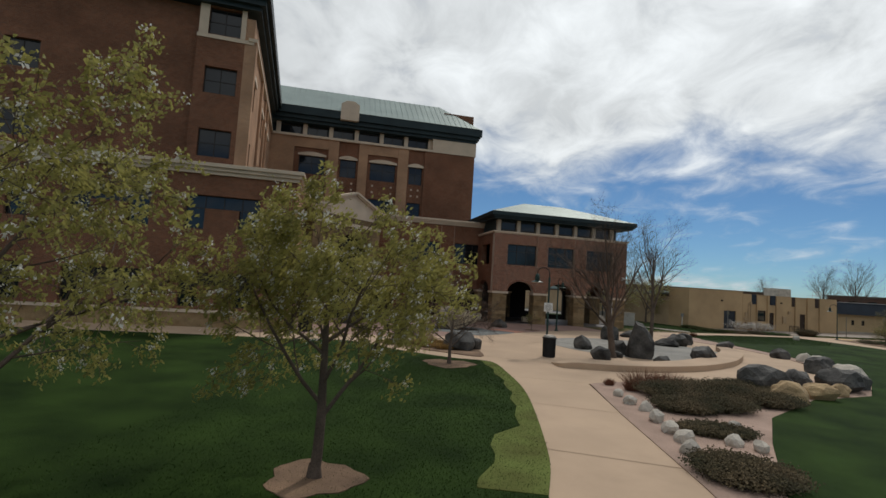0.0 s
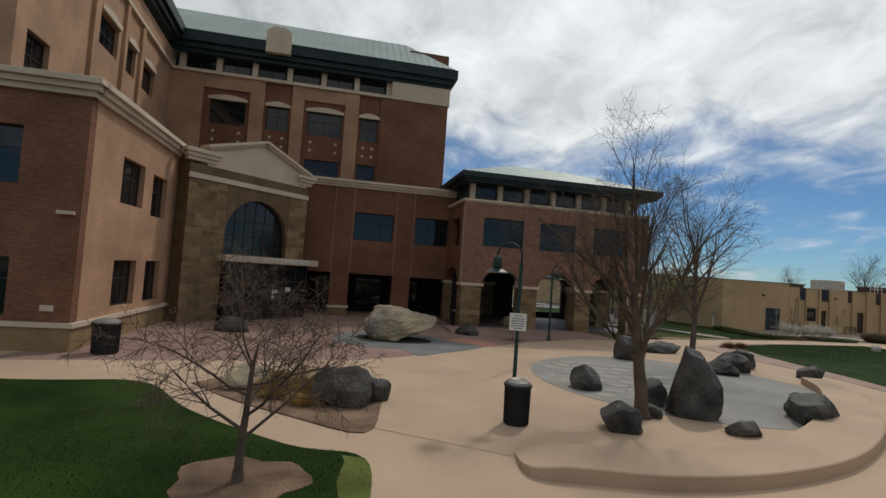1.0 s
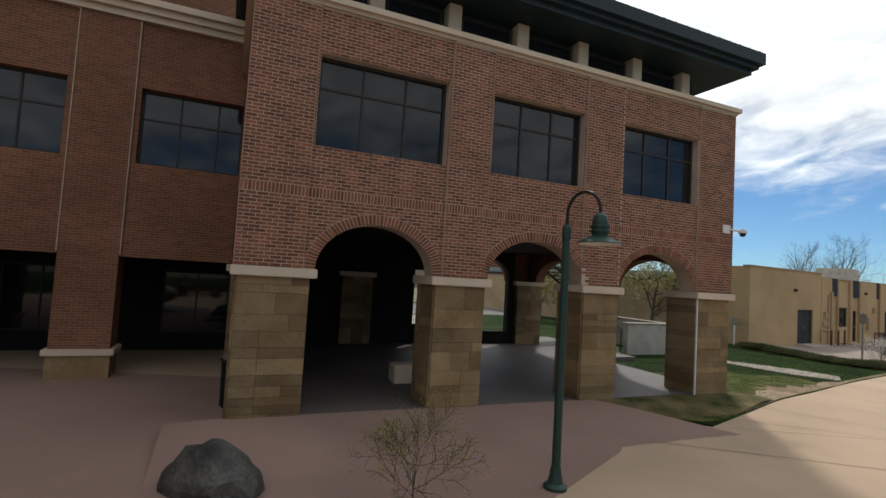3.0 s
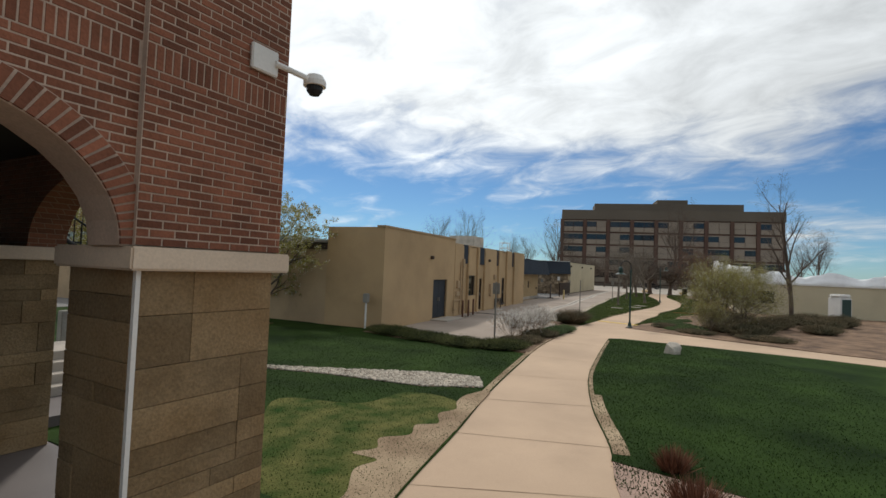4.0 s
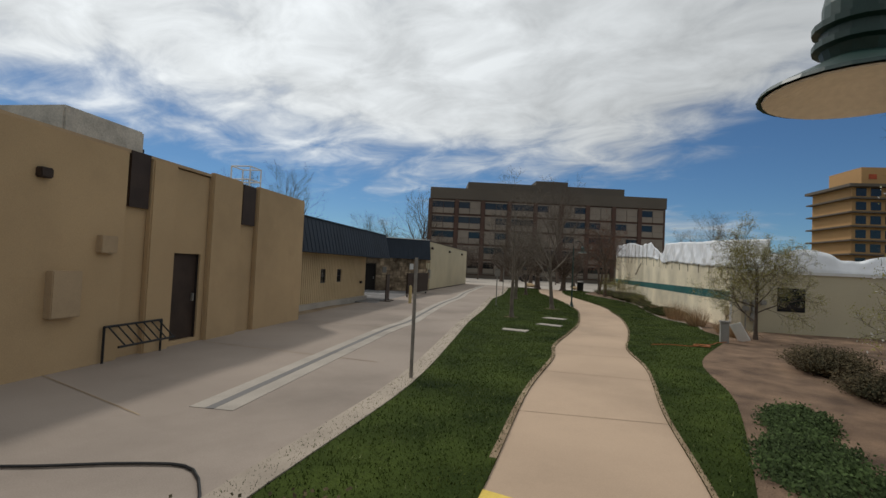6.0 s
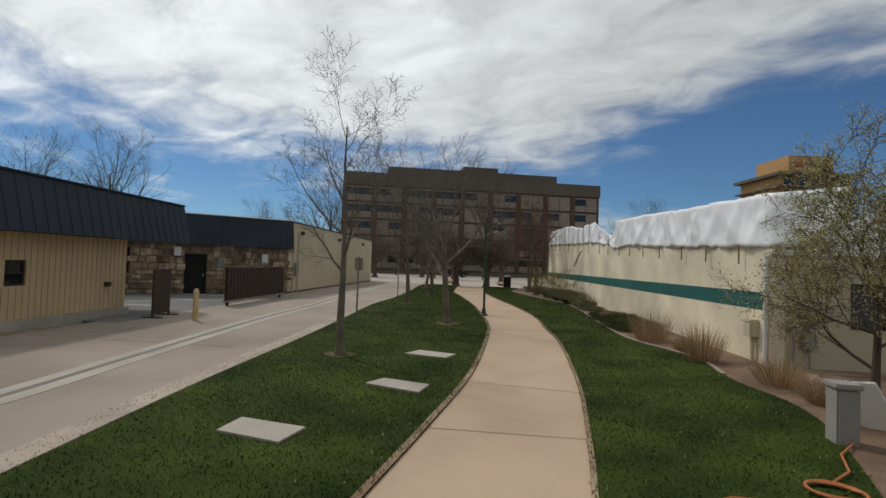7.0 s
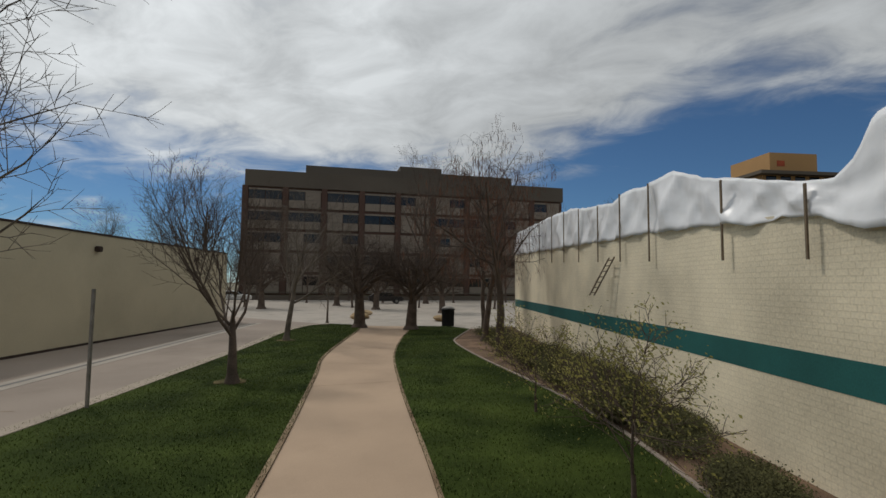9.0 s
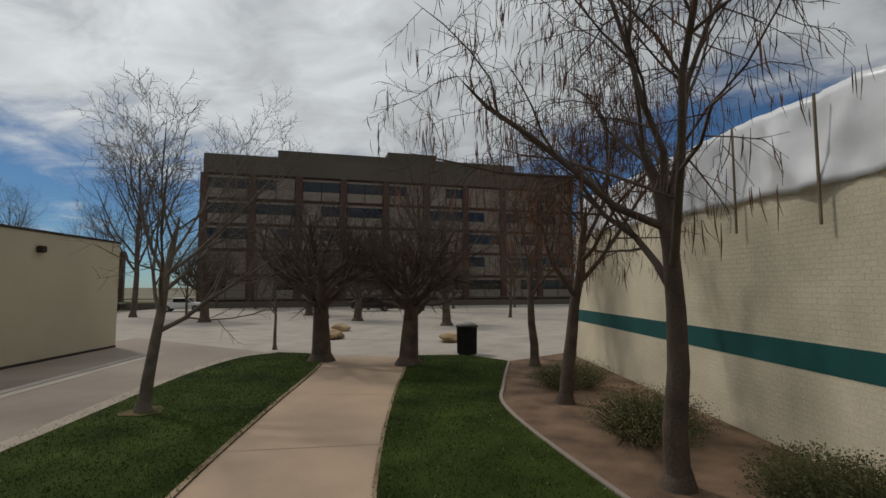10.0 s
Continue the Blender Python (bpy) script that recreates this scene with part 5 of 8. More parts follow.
def lane_house():
    b = thing("lane_building", F(LB, LT), "low tan sided building with a dark metal mansard", "building")
    # front bay with vertical boards
    bm = B()
    holes = [rect(25.1, 25.75, 1.15, 1.85), rect(23.0, 23.65, 1.15, 1.85)]
    plate(bm, rect(17.85, 29.75, 0.0, 2.75), holes, 0.55, 0.8)
    part("wall", bm, SIDING, b)
    n = 0
    for i in range(57):
        x = 18.09 + i * 0.205
        if any(a - 0.1 < x < c + 0.1 for a, c in ((25.1, 25.75), (23.0, 23.65))):
            for z0, z1 in ((0.25, 1.12), (1.88, 2.7)):
                part("batten", box(B(), x - 0.02, x + 0.02, 0.525, 0.55, z0, z1), SIDING, b)
        else:
            part("batten", box(B(), x - 0.02, x + 0.02, 0.525, 0.55, 0.25, 2.7), SIDING, b)
    for a, c in ((25.1, 25.75), (23.0, 23.65)):
        window(b, a, c, 1.15, 1.85, 1, 2, 0.6, single=True)
    part("plinth", box(B(), 17.85, 29.78, 0.4, 0.8, -0.1, 0.24), CONC_PALE, b)
    part("side_wall", box(B(), 29.5, 29.75, 0.8, 9, 0.0, 2.75), SIDING, b)
    part("wall_lamp", soft_box(B(), 28.7, 28.9, 0.42, 0.55, 1.0, 1.15, 0.015), BROWN_STEEL, b)
    def mansard(x0, x1, z0, z1, y0, y1):
        m = B()
        v = [m.verts.new(p) for p in ((x0, y0, z0), (x1, y0, z0), (x1, y0 + 0.35, z1), (x0, y0 + 0.35, z1), (x0, y1, z0), (x1, y1, z0), (x1, y1, z1), (x0, y1, z1))]
        for f in ((0, 1, 2, 3), (1, 5, 6, 2), (4, 0, 3, 7), (3, 2, 6, 7), (0, 4, 5, 1), (5, 4, 7, 6)):
            m.faces.new([v[i] for i in f])
        o = part("mansard", m, MANSARD, b, "dark blue-black metal mansard")
        k = int((x1 - x0) / 0.4)
        for i in range(1, k):
            x = x0 + (x1 - x0) * i / k
            part("seam", tube(B(), (x, y0 - 0.004, z0 + 0.02), (x, y0 + 0.346, z1 - 0.02), 0.012, n=4), MANSARD, o)
        part("drip_edge", box(B(), x0 - 0.02, x1 + 0.02, y0 + 0.3, y0 + 0.42, z1, z1 + 0.05), WHITE if z1 > 4.2 else MANSARD, o)
    mansard(17.85, 32.5, 2.6, 4.12, -0.2, 6)
    # the set-back rubble-stone wing with its own mansard, turned towards the lane
    b = thing("stone_building", F((51.6, 78.6), -31), "brown field-stone wing under a dark mansard", "building")
    part("stone_wall", plate(B(), rect(0, 14.0, -0.1, 2.85), [rect(8.35, 9.5, 0.0, 2.25), rect(4.6, 5.8, 1.1, 2.5)], 0.0, 0.4), RUBBLE, b, "brown field-stone wall")
    part("end_wall", box(B(), 13.6, 14.0, 0.4, 6.0, -0.1, 2.85), RUBBLE, b)
    rng = random.Random(3)
    z = 0.0
    while z < 2.6:
        h = rng.uniform(0.22, 0.4)
        x = 1.5
        while x < 13.9:
            w = rng.uniform(0.25, 0.6)
            if not 8.25 < x + w / 2 < 9.6 and not (4.5 < x + w / 2 < 5.9 and 0.9 < z + h / 2 < 2.6):
                q = [(x + 0.012 + rng.uniform(0, .04), z + 0.012 + rng.uniform(0, .05)), (x + w - 0.012 - rng.uniform(0, .05), z + 0.012 + rng.uniform(0, .05)), (x + w - 0.012 - rng.uniform(0, .05), z + h - 0.012 - rng.uniform(0, .04)), (x + 0.012 + rng.uniform(0, .05), z + h - 0.012 - rng.uniform(0, .04))]
                part("stone", plate(B(), q, [], -0.05 - rng.uniform(0.0, 0.03), 0.02), RUBBLE, b)
            x += w
        z += h
    door(b, 8.4, 9.45, 0.0, 2.2, 0.08, 1, DARK, "dark door in the stone wall")
    window(b, 4.6, 5.8, 1.1, 2.5, 2, 1, 0.1, single=True)
    for x, zz in ((8.0, 2.35), (10.2, 1.75), (12.6, 2.1)):
        part("wall_box", soft_box(B(), x - 0.17, x + 0.17, -0.14, -0.05, zz - 0.25, zz + 0.25, 0.02), WHITE if x != 10.2 else CONC_GREY, b)
    mansard(0.0, 14.2, 2.75, 4.45, -0.45, 7)
    d = thing("side_gate_post", F((62.3, 70.6), 24), "stone gate pier with a pale bench before it", "pier")
    part("pier", box(B(), 0, 0.55, 0, 0.5, -0.1, 1.9), RUBBLE, d)
    part("bench", soft_box(B(), -1.1, -0.1, 0.0, 0.35, 0.55, 0.62, 0.01), WHITE, d)
    for x in (-1.0, -0.2):
        part("bench_leg", box(B(), x - 0.04, x + 0.04, 0.05, 0.3, -0.02, 0.55), WHITE, d)
    # painted block wing
    m2 = F((64.0, 71.8), 23.4)
    c = thing("cream_building", m2, "long low cream painted block building", "building")
    part("wall", box(B(), 0, 24.2, 0, 0.3, -0.1, 4.45), CREAM, c)
    part("side_wall", box(B(), 0, 0.3, 0.3, 12, -0.1, 4.45), CREAM, c)
    part("end_wall", box(B(), 23.9, 24.2, 0.3, 12, -0.1, 4.45), CREAM, c)
    part("coping", box(B(), -0.04, 24.24, -0.04, 0.4, 4.45, 4.53), BROWN_STEEL, c)
    part("base_line", box(B(), -0.01, 24.21, -0.012, 0.0, 0.0, 0.09), BROWN_STEEL, c)
    part("roof", box(B(), 0.3, 23.9, 0.3, 12, 4.2, 4.3), DARK, c)
    for x in (2.2, 11.0, 19.6):
        bx = B(); soft_box(bx, x - 0.14, x + 0.14, -0.2, 0.0, 3.75, 3.98, 0.03)
        part("wall_lamp", bx, BROWN_STEEL, c)
    bx = B(); soft_box(bx, 0.9, 1.4, -0.2, 0.0, 1.1, 1.9, 0.02)
    part("electric_box", bx, CONC_GREY, c)
    for x in (0.7, 1.6):
        part("conduit", tube(B(), (x, -0.06, 0.0), (x, -0.06, 3.9), 0.04), CREAM, c)


lane_house()


def lane_things():
    d = thing("rolling_gate", F((55.73, 67.07), 23.8), "dark brown slatted rolling gate on small wheels", "gate")
    part("panel", soft_box(B(), 0, 6.2, 0.02, 0.10, 0.22, 1.67, 0.01), BROWN_STEEL, d)
    for i in range(21):
        part("slat", box(B(), 0.05 + i * 0.305, 0.30 + i * 0.305, -0.012, 0.02, 0.24, 1.65), BROWN_STEEL, d)
    part("bottom_rail", box(B(), 0, 6.2, -0.03, 0.14, 0.16, 0.24), STEEL, d)
    for x in (0.2, 6.0):
        part("wheel", tube(B(), (x, 0.02, 0.09), (x, 0.10, 0.09), 0.09, n=12), BLACK, d)
    d = thing("screen_panel", F((51.27, 65.11), 32), "dark brown steel screen standing on two legs", "screen")
    part("board", soft_box(B(), 0.04, 1.16, 0, 0.06, 0.12, 1.6, 0.01), BROWN_STEEL, d)
    for x in (0.03, 1.17):
        part("leg", box(B(), x - 0.03, x + 0.03, 0.0, 0.06, -0.02, 1.62), BROWN_STEEL, d)
        part("foot", box(B(), x - 0.03, x + 0.03, -0.3, 0.36, -0.01, 0.04), BROWN_STEEL, d)
    p = thing("yellow_post", pose(51.8, 63.7, 0), "faded yellow concrete-filled bollard", "bollard")
    part("post", lathe(B(), [(0.09, 0), (0.09, 0.95), (0.06, 1.03), (0, 1.05)], 14), mat("faded_yellow", (0.55, 0.42, 0.2), 0.8, 3, 0.2, 0.2), p)
    u = thing("utility_pedestal", pose(17.75, 50.2, 0.0, 0, 0, 25), "grey meter box on a white pipe", "meter")
    part("pipe", tube(B(), (0, 0, 0), (0, 0, 1.25), 0.045), WHITE, u)
    part("meter", soft_box(B(), -0.15, 0.15, -0.1, 0.1, 1.2, 1.6, 0.03), CONC_GREY, u)
    for x in (44.0, 47.0, 50.0, 53.0):
        tagged(part("parking_line", box(B(), -0.06, 0.06, 0.0, 4.6, 0.0, 0.004), WHITE, m=pose(x + 7.0, 67.4 + (x - 44) * 0.46, 0.0065, 0, 0, 25)), "white painted parking line", "line", "", "structure")


lane_things()


def signpost(x, y, h, deg, sign=True):
    s = thing("signpost", pose(x, y, 0, 0, 0, deg), "grey perforated steel signpost at the lane's edge", "signpost", "signposts along the lane")
    part("post", soft_box(B(), -0.03, 0.03, -0.03, 0.03, -0.1, h, 0.006), STEEL, s)
    if sign:
        part("sign_plate", soft_box(B(), -0.15, 0.15, -0.045, -0.032, h - 0.5, h - 0.05, 0.004), STEEL, s, "back of a small sign")


for q in ((20.6, 45.0, 2.4, 115), (36.6, 51.6, 2.4, 115, False), (55.7, 60.1, 2.3, 115), (67.3, 65.75, 2.4, 115, False)):
    signpost(*q)


# ---- painted wall with sheeting ----
RW = (54.9, 47.55)


def wrapped_wall():
    b = thing("painted_brick_building", F(RW, 23), "cream painted brick building wrapped in white sheeting", "building")
    top = [(0, 3.0), (6, 3.2), (13, 3.5), (20, 3.85), (27, 4.1), (38.5, 4.5)]
    part("wall", plate(B(), [(0, -0.1), (38.5, -0.1)] + top[::-1], [], -0.35, 0.0), BRICK_CREAM, b, "cream painted brick wall")
    part("stripe", box(B(), 0.25, 38.4, 0.0, 0.005, 1.3, 1.72), TEAL, b, "wide teal painted stripe")
    part("end_wall", box(B(), 0.0, 0.35, -26.0, -0.35, -0.1, 2.75), CREAM, b)
    part("roof", box(B(), 0.35, 38.15, -26.0, -0.36, 2.5, 2.6), CONC_GREY, b)
    part("back_wall", box(B(), 0.01, 38.5, -26.3, -26.0, -0.1, 2.75), STUCCO_DARK, b)
    part("far_end_wall", box(B(), 38.15, 38.5, -26.0, -0.36, -0.1, 2.6), STUCCO_DARK, b)
    # standing sheeting, folded and sagging
    bm = B()
    nx, nz = 420, 12

    def along(s, pts):
        for (s0, z0), (s1, z1) in zip(pts, pts[1:]):
            if s <= s1:
                t = max(0, (s - s0) / (s1 - s0))
                return z0 + (z1 - z0) * t
        return pts[-1][1]

    def ztop(s):
        z = along(s, [(0, 4.08), (1.7, 4.17), (5.5, 4.3), (9.3, 4.52), (12.7, 4.6), (13.3, 4.68), (13.7, 4.55), (14.05, 4.07), (14.3, 3.95), (15.0, 4.07), (15.6, 4.21), (17.3, 4.63), (18.5, 5.02), (19.8, 4.95), (21.2, 5.04), (22.0, 4.9), (24.0, 5.1), (26.0, 5.36), (28.6, 5.5), (38.5, 5.7)])
        return z + 0.05 * noise.noise(Vector((s * 0.9, 1.0, 0.0))) + 0.03 * noise.noise(Vector((s * 3.0, 5.0, 0.0)))

    def zlow(s):
        z = along(s, [(0, 2.8), (6, 3.02), (11.5, 3.3), (13.0, 3.2), (13.7, 3.22), (14.4, 3.5), (19.3, 3.78), (27, 4.0), (38.5, 4.4)])
        return z + 0.07 * noise.noise(Vector((s * 1.3, 2.0, 0.0))) + 0.04 * noise.noise(Vector((s * 4.0, 9.0, 0.0)))

    def fold(s, t):
        """Creases that run slantwise down from the battens."""
        f = 0.0
        for k, (step, slant, depth) in enumerate(((2.15, 0.9, 0.20), (1.3, -0.7, 0.12), (0.62, 0.35, 0.06))):
            u = s + slant * (1 - t) + 0.35 * noise.noise(Vector((s * 0.6, t, k * 7.0)))
            r = abs((u / step) % 1 - 0.5) * 2
            f += depth * (r ** 1.7 - 0.4) * (0.5 + 0.9 * abs(noise.noise(Vector((s * 0.35, k * 3.0, 2.0)))))
        return f

    grid = []
    for i in range(nx + 1):
        s = -1.2 + 39.2 * i / nx
        col = []
        for j in range(nz + 1):
            t = j / nz
            p = max(s, 0)
            z = zlow(p) * (1 - t) + ztop(p) * t
            y = 0.10 * (1 - t) + fold(s, t) * (0.35 + 0.65 * math.sin(math.pi * min(1, t + 0.15))) + 0.03 * noise.noise(Vector((s * 5, t * 5, 7.0)))
            y -= 0 if s > 0 else 0.8 * (-s)
            col.append(bm.verts.new((s, y - 0.02, z)))
        grid.append(col)
    for a, c in zip(grid, grid[1:]):
        for j in range(nz):
            bm.faces.new((a[j], c[j], c[j + 1], a[j + 1]))
    sh = part("sheeting", bm, SHEET, b, "loose folds of white plastic sheeting", smooth=True)
    so = sh.modifiers.new("thickness", "SOLIDIFY")
    so.thickness = 0.004
    bm = B()
    rows = []
    for i in range(181):
        y = -0.8 - 25.0 * i / 180
        h = 3.55 + 0.45 * noise.noise(Vector((y * 0.5, 3.0, 0))) + 0.12 * noise.noise(Vector((y * 1.7, 8.0, 0)))
        rows.append([bm.verts.new((-0.03 + 0.10 * noise.noise(Vector((y * 1.5, t * 2, 4.0))) + 0.3 * t, y, 2.72 + (h - 2.72) * t)) for t in (0, 0.25, 0.5, 0.75, 1.0)])
    for p, q in zip(rows, rows[1:]):
        for k in range(4):
            bm.faces.new((p[k], q[k], q[k + 1], p[k + 1]))
    sh = part("sheeting", bm, SHEET, b, "low white sheeting along the end wall's top", smooth=True)
    so = sh.modifiers.new("thickness", "SOLIDIFY")
    so.thickness = 0.004
    for s in (1.2, 3.1, 4.9, 6.98, 8.88, 10.76, 12.5, 14.6, 16.5, 19.35, 21.1, 22.85, 24.8, 26.7, 28.6, 31.0, 33.4, 35.8):
        tip = 2.36 + 0.04 * s
        part("batten", box(B(), s - 0.016, s + 0.016, 0.10, 0.13, tip, zlow(s) + 0.04 if s < 14 else ztop(s) - 0.05), WOODEN, b, "timber batten")
    part("downpipe", tube(B(), (0.05, 0.06, 0.0), (0.05, 0.06, 2.6), 0.05), WHITE, b)
    u = B(); soft_box(u, 0.4, 0.72, 0.0, 0.22, 0.62, 1.05, 0.02)
    part("meter_box", u, CREAM, b)
    part("conduit", tube(B(), (0.56, 0.08, 0.0), (0.56, 0.08, 0.65), 0.05), CREAM, b)
    for y, z in ((-0.5, 1.0), (-0.5, 1.3), (-0.85, 1.0), (-0.85, 1.3), (-1.2, 1.3)):
        part("gas_meter", soft_box(B(), -0.2, 0.0, y - 0.12, y + 0.12, z - 0.11, z + 0.11, 0.03), CONC_GREY, b, "grey gas meter on the end wall")
    for y in (-0.5, -0.85):
        part("meter_pipe", tube(B(), (-0.08, y, 0.0), (-0.08, y, 0.95), 0.03), CONC_GREY, b)
    part("switch_box", soft_box(B(), -0.16, 0.0, -0.98, -0.7, 0.45, 0.82, 0.02), CONC_GREY, b)
    part("eaves_trim", box(B(), -0.08, 0.0, -26.0, 0.0, 2.62, 2.75), WHITE, b)
    part("end_window", box(B(), -0.03, 0.0, -2.9, -1.8, 0.95, 2.0), GLASS, b, "dark window in the end wall")
    for k in (0.0, 0.4):
        part("ladder_rail", tube(B(), (22.3 + k, 0.42, 2.3), (21.5 + k, 0.12, 3.35), 0.022), WOODEN, b)
    for k in range(7):
        t = (k + 0.5) / 7
        part("rung", tube(B(), (22.3 - 0.8 * t, 0.42 - 0.3 * t, 2.3 + 1.05 * t), (22.7 - 0.8 * t, 0.42 - 0.3 * t, 2.3 + 1.05 * t), 0.015), WOODEN, b)


wrapped_wall()

# ---- far buildings ----
def far_office():
    b = thing("office_building", F((121.05, 113.66), -54.1), "wide brown brick office block with window bands", "building")
    Ln, H = 55.2, 20.6
    rng = random.Random(21)
    part("wall", box(B(), 0, Ln, 0.4, 18, -0.2, H - 2.6), FAR_BRICK, b)
    part("parapet", box(B(), -0.1, Ln + 0.1, 0.0, 18.1, H - 2.6, H), FAR_DARK, b, "plain brown top band")
    part("penthouse", box(B(), 9.0, 47.5, 6.0, 16, H, H + 2.6), FAR_DARK, b)
    part("lift_house", box(B(), 26, 34, 8.0, 15, H + 2.6, H + 4.0), FAR_DARK, b)
    n = 9
    bay = Ln / n
    for k in range(5):
        z = 0.9 + k * 3.45
        for i in range(n):
            x0 = i * bay + 0.55
            for h in range(2):
                x = x0 + h * (bay - 1.0) / 2
                w = (bay - 1.0) / 2 - 0.12
                part("spandrel", box(B(), x, x + w, 0.15, 0.4, z, z + 1.25), FAR_BAND, b)
                part("window", box(B(), x, x + w, 0.3, 0.41, z + 1.3, z + 2.7), GLASS if rng.random() < 0.6 else FAR_BAND, b)
            if k == 0:
                part("pier", box(B(), i * bay - 0.45, i * bay + 0.45, 0.0, 0.4, -0.2, H - 2.6), FAR_BRICK, b)
        part("blind_band", box(B(), 0.5, Ln - 0.5, 0.28, 0.405, z + 2.72, z + 3.0), FAR_BAND, b)


far_office()


def orange_tower():
    b = thing("orange_tower", F((169.4, 34.0), -62) @ Matrix.Diagonal((1, 1, 0.91, 1)), "tan and orange concrete high-rise with balconies", "building")
    part("core", box(B(), 0, 15.5, 0, 14, 0, 26.5), ORANGE_STONE, b)
    part("crown", box(B(), 2.5, 12.5, 1, 12, 26.5, 31.5), ORANGE_STONE, b)
    part("sign", box(B(), 4.0, 5.6, 0.93, 1.0, 28.6, 29.8), mat("far_red", (0.45, 0.09, 0.04), 0.8), b)
    for k in range(7):
        z = 3.0 + k * 3.4
        part("balcony", box(B(), -1.2, 16.7, -1.4, 14.5, z, z + 0.35), FAR_DARK, b)
        for i in range(5):
            part("window", box(B(), 0.8 + i * 3.0, 2.9 + i * 3.0, -0.05, 0.02, z + 0.8, z + 2.8), GLASS, b)
    part("eave", box(B(), -1.4, 16.9, -1.6, 14.8, 26.3, 27.0), FAR_DARK, b)


orange_tower()


def far_blocks():
    """Low houses along the horizon, behind the trees."""
    rng = random.Random(12)
    for x, y, w, d, h, deg, m in ((95, 160, 30, 12, 6, 10, FAR_BAND), (92, 146, 34, 12, 7, -38, FAR_BRICK), (140, 40, 40, 12, 6, -60, FAR_BAND), (150, 10, 30, 12, 8, -50, FAR_BRICK), (-20, 140, 60, 14, 8, 20, FAR_BAND), (40, 150, 50, 14, 7, 15, FAR_BRICK), (75, 10, 26, 12, 4, -20, CREAM), (110, -20, 40, 12, 9, -50, FAR_BRICK)):
        b = thing("far_house", F((x, y), deg), "low pale far building along the street", "building", "far houses")
        part("wall", box(B(), 0, w, 0, d, -0.2, h), m, b)
        part("roof", box(B(), -0.3, w + 0.3, -0.3, d + 0.3, h, h + 0.4), FAR_DARK, b)
        k = int(w / 4)
        for s in range(max(1, int(h / 3.4))):
            for i in range(k):
                part("window", box(B(), 1 + i * 4, 3 + i * 4, -0.04, 0.02, 1.0 + s * 3.4, 2.5 + s * 3.4), GLASS, b)


far_blocks()


# ---- ground that rises to the arcade, stairs and walls behind it ----
def rising(name, x0, x1, low, high, top, reach, material, label, category):
    """Ground that climbs towards the arcade's front and east side, between two lines y = low(x) and high(x)."""
    bm = B()
    nx, ny = int((x1 - x0) / 0.2), 14
    rows = []
    for i in range(nx + 1):
        x = x0 + (x1 - x0) * i / nx
        col = []
        for j in range(ny + 1):
            y = low(x) + (high(x) - low(x)) * j / ny
            d = math.hypot(max(0.3 - x, 0, x - 13.3), max(-y, 0, y - 10.0))
            t = max(0.0, 1 - d / reach)
            col.append(bm.verts.new((x, y, -0.03 + (top + 0.03) * t * t * (3 - 2 * t) + 0.006 * noise.noise(Vector((x * 2, y * 2, 0))))))
        rows.append(col)
    for a, c in zip(rows, rows[1:]):
        for j in range(ny):
            bm.faces.new((a[j], c[j], c[j + 1], a[j + 1]))
    ob = part(name, bm, material, m=F(A, TH), smooth=True)
    return tagged(ob, label, category, "", "structure")


def path_side(x):
    return max((8.5 - x) / 0.75, -1.88 + (x - 10.23) * 0.325)


rising("arcade_apron", -0.6, 8.5, lambda x: -3.4, lambda x: 0.02, 0.195, 3.2, CONC_PINK, "pinkish concrete rising gently to the arcade", "pavement")
rising("arcade_apron", 8.5, 11.0, lambda x: -3.4, lambda x: (8.5 - x) / 0.75, 0.195, 3.2, CONC_PINK, "pinkish concrete rising gently to the arcade", "pavement")
rising("arcade_bank", 8.52, 15.2, path_side, lambda x: 0.02, 0.19, 2.1, WORN, "thin worn grass bank before the arcade", "lawn")
rising("arcade_bank", 13.3, 15.2, lambda x: 0.02, lambda x: 5.0, 0.185, 1.3, LUSH, "grass bank beside the arcade", "lawn")


def ramp_wall():
    m = F((10.85, 44.55), 19)
    b = thing("concrete_planter", m, "weathered pale concrete retaining wall with streaks", "wall")
    part("front_wall", soft_box(B(), -2.7, 0.0, 0, 0.25, -0.1, 1.36, 0.02), CONC_GREY2, b)
    part("side_wall", soft_box(B(), -0.25, 0.0, 0.25, 5.0, -0.1, 1.36, 0.02), CONC_GREY2, b)
    part("coping", soft_box(B(), -2.75, 0.05, -0.05, 0.3, 1.36, 1.42, 0.015), CONC_PALE, b)
    part("coping", soft_box(B(), -0.3, 0.05, 0.3, 5.0, 1.36, 1.42, 0.015), CONC_PALE, b)
    part("back_wall", soft_box(B(), -2.7, -0.25, 4.6, 4.85, -0.1, 1.30, 0.02), CONC_GREY2, b)


CONC_GREY2 = mat("streaked_concrete", (0.42, 0.39, 0.34), 0.9, 1.2, 0.2, 0.3, fine=40, stain=0.4)
ramp_wall()


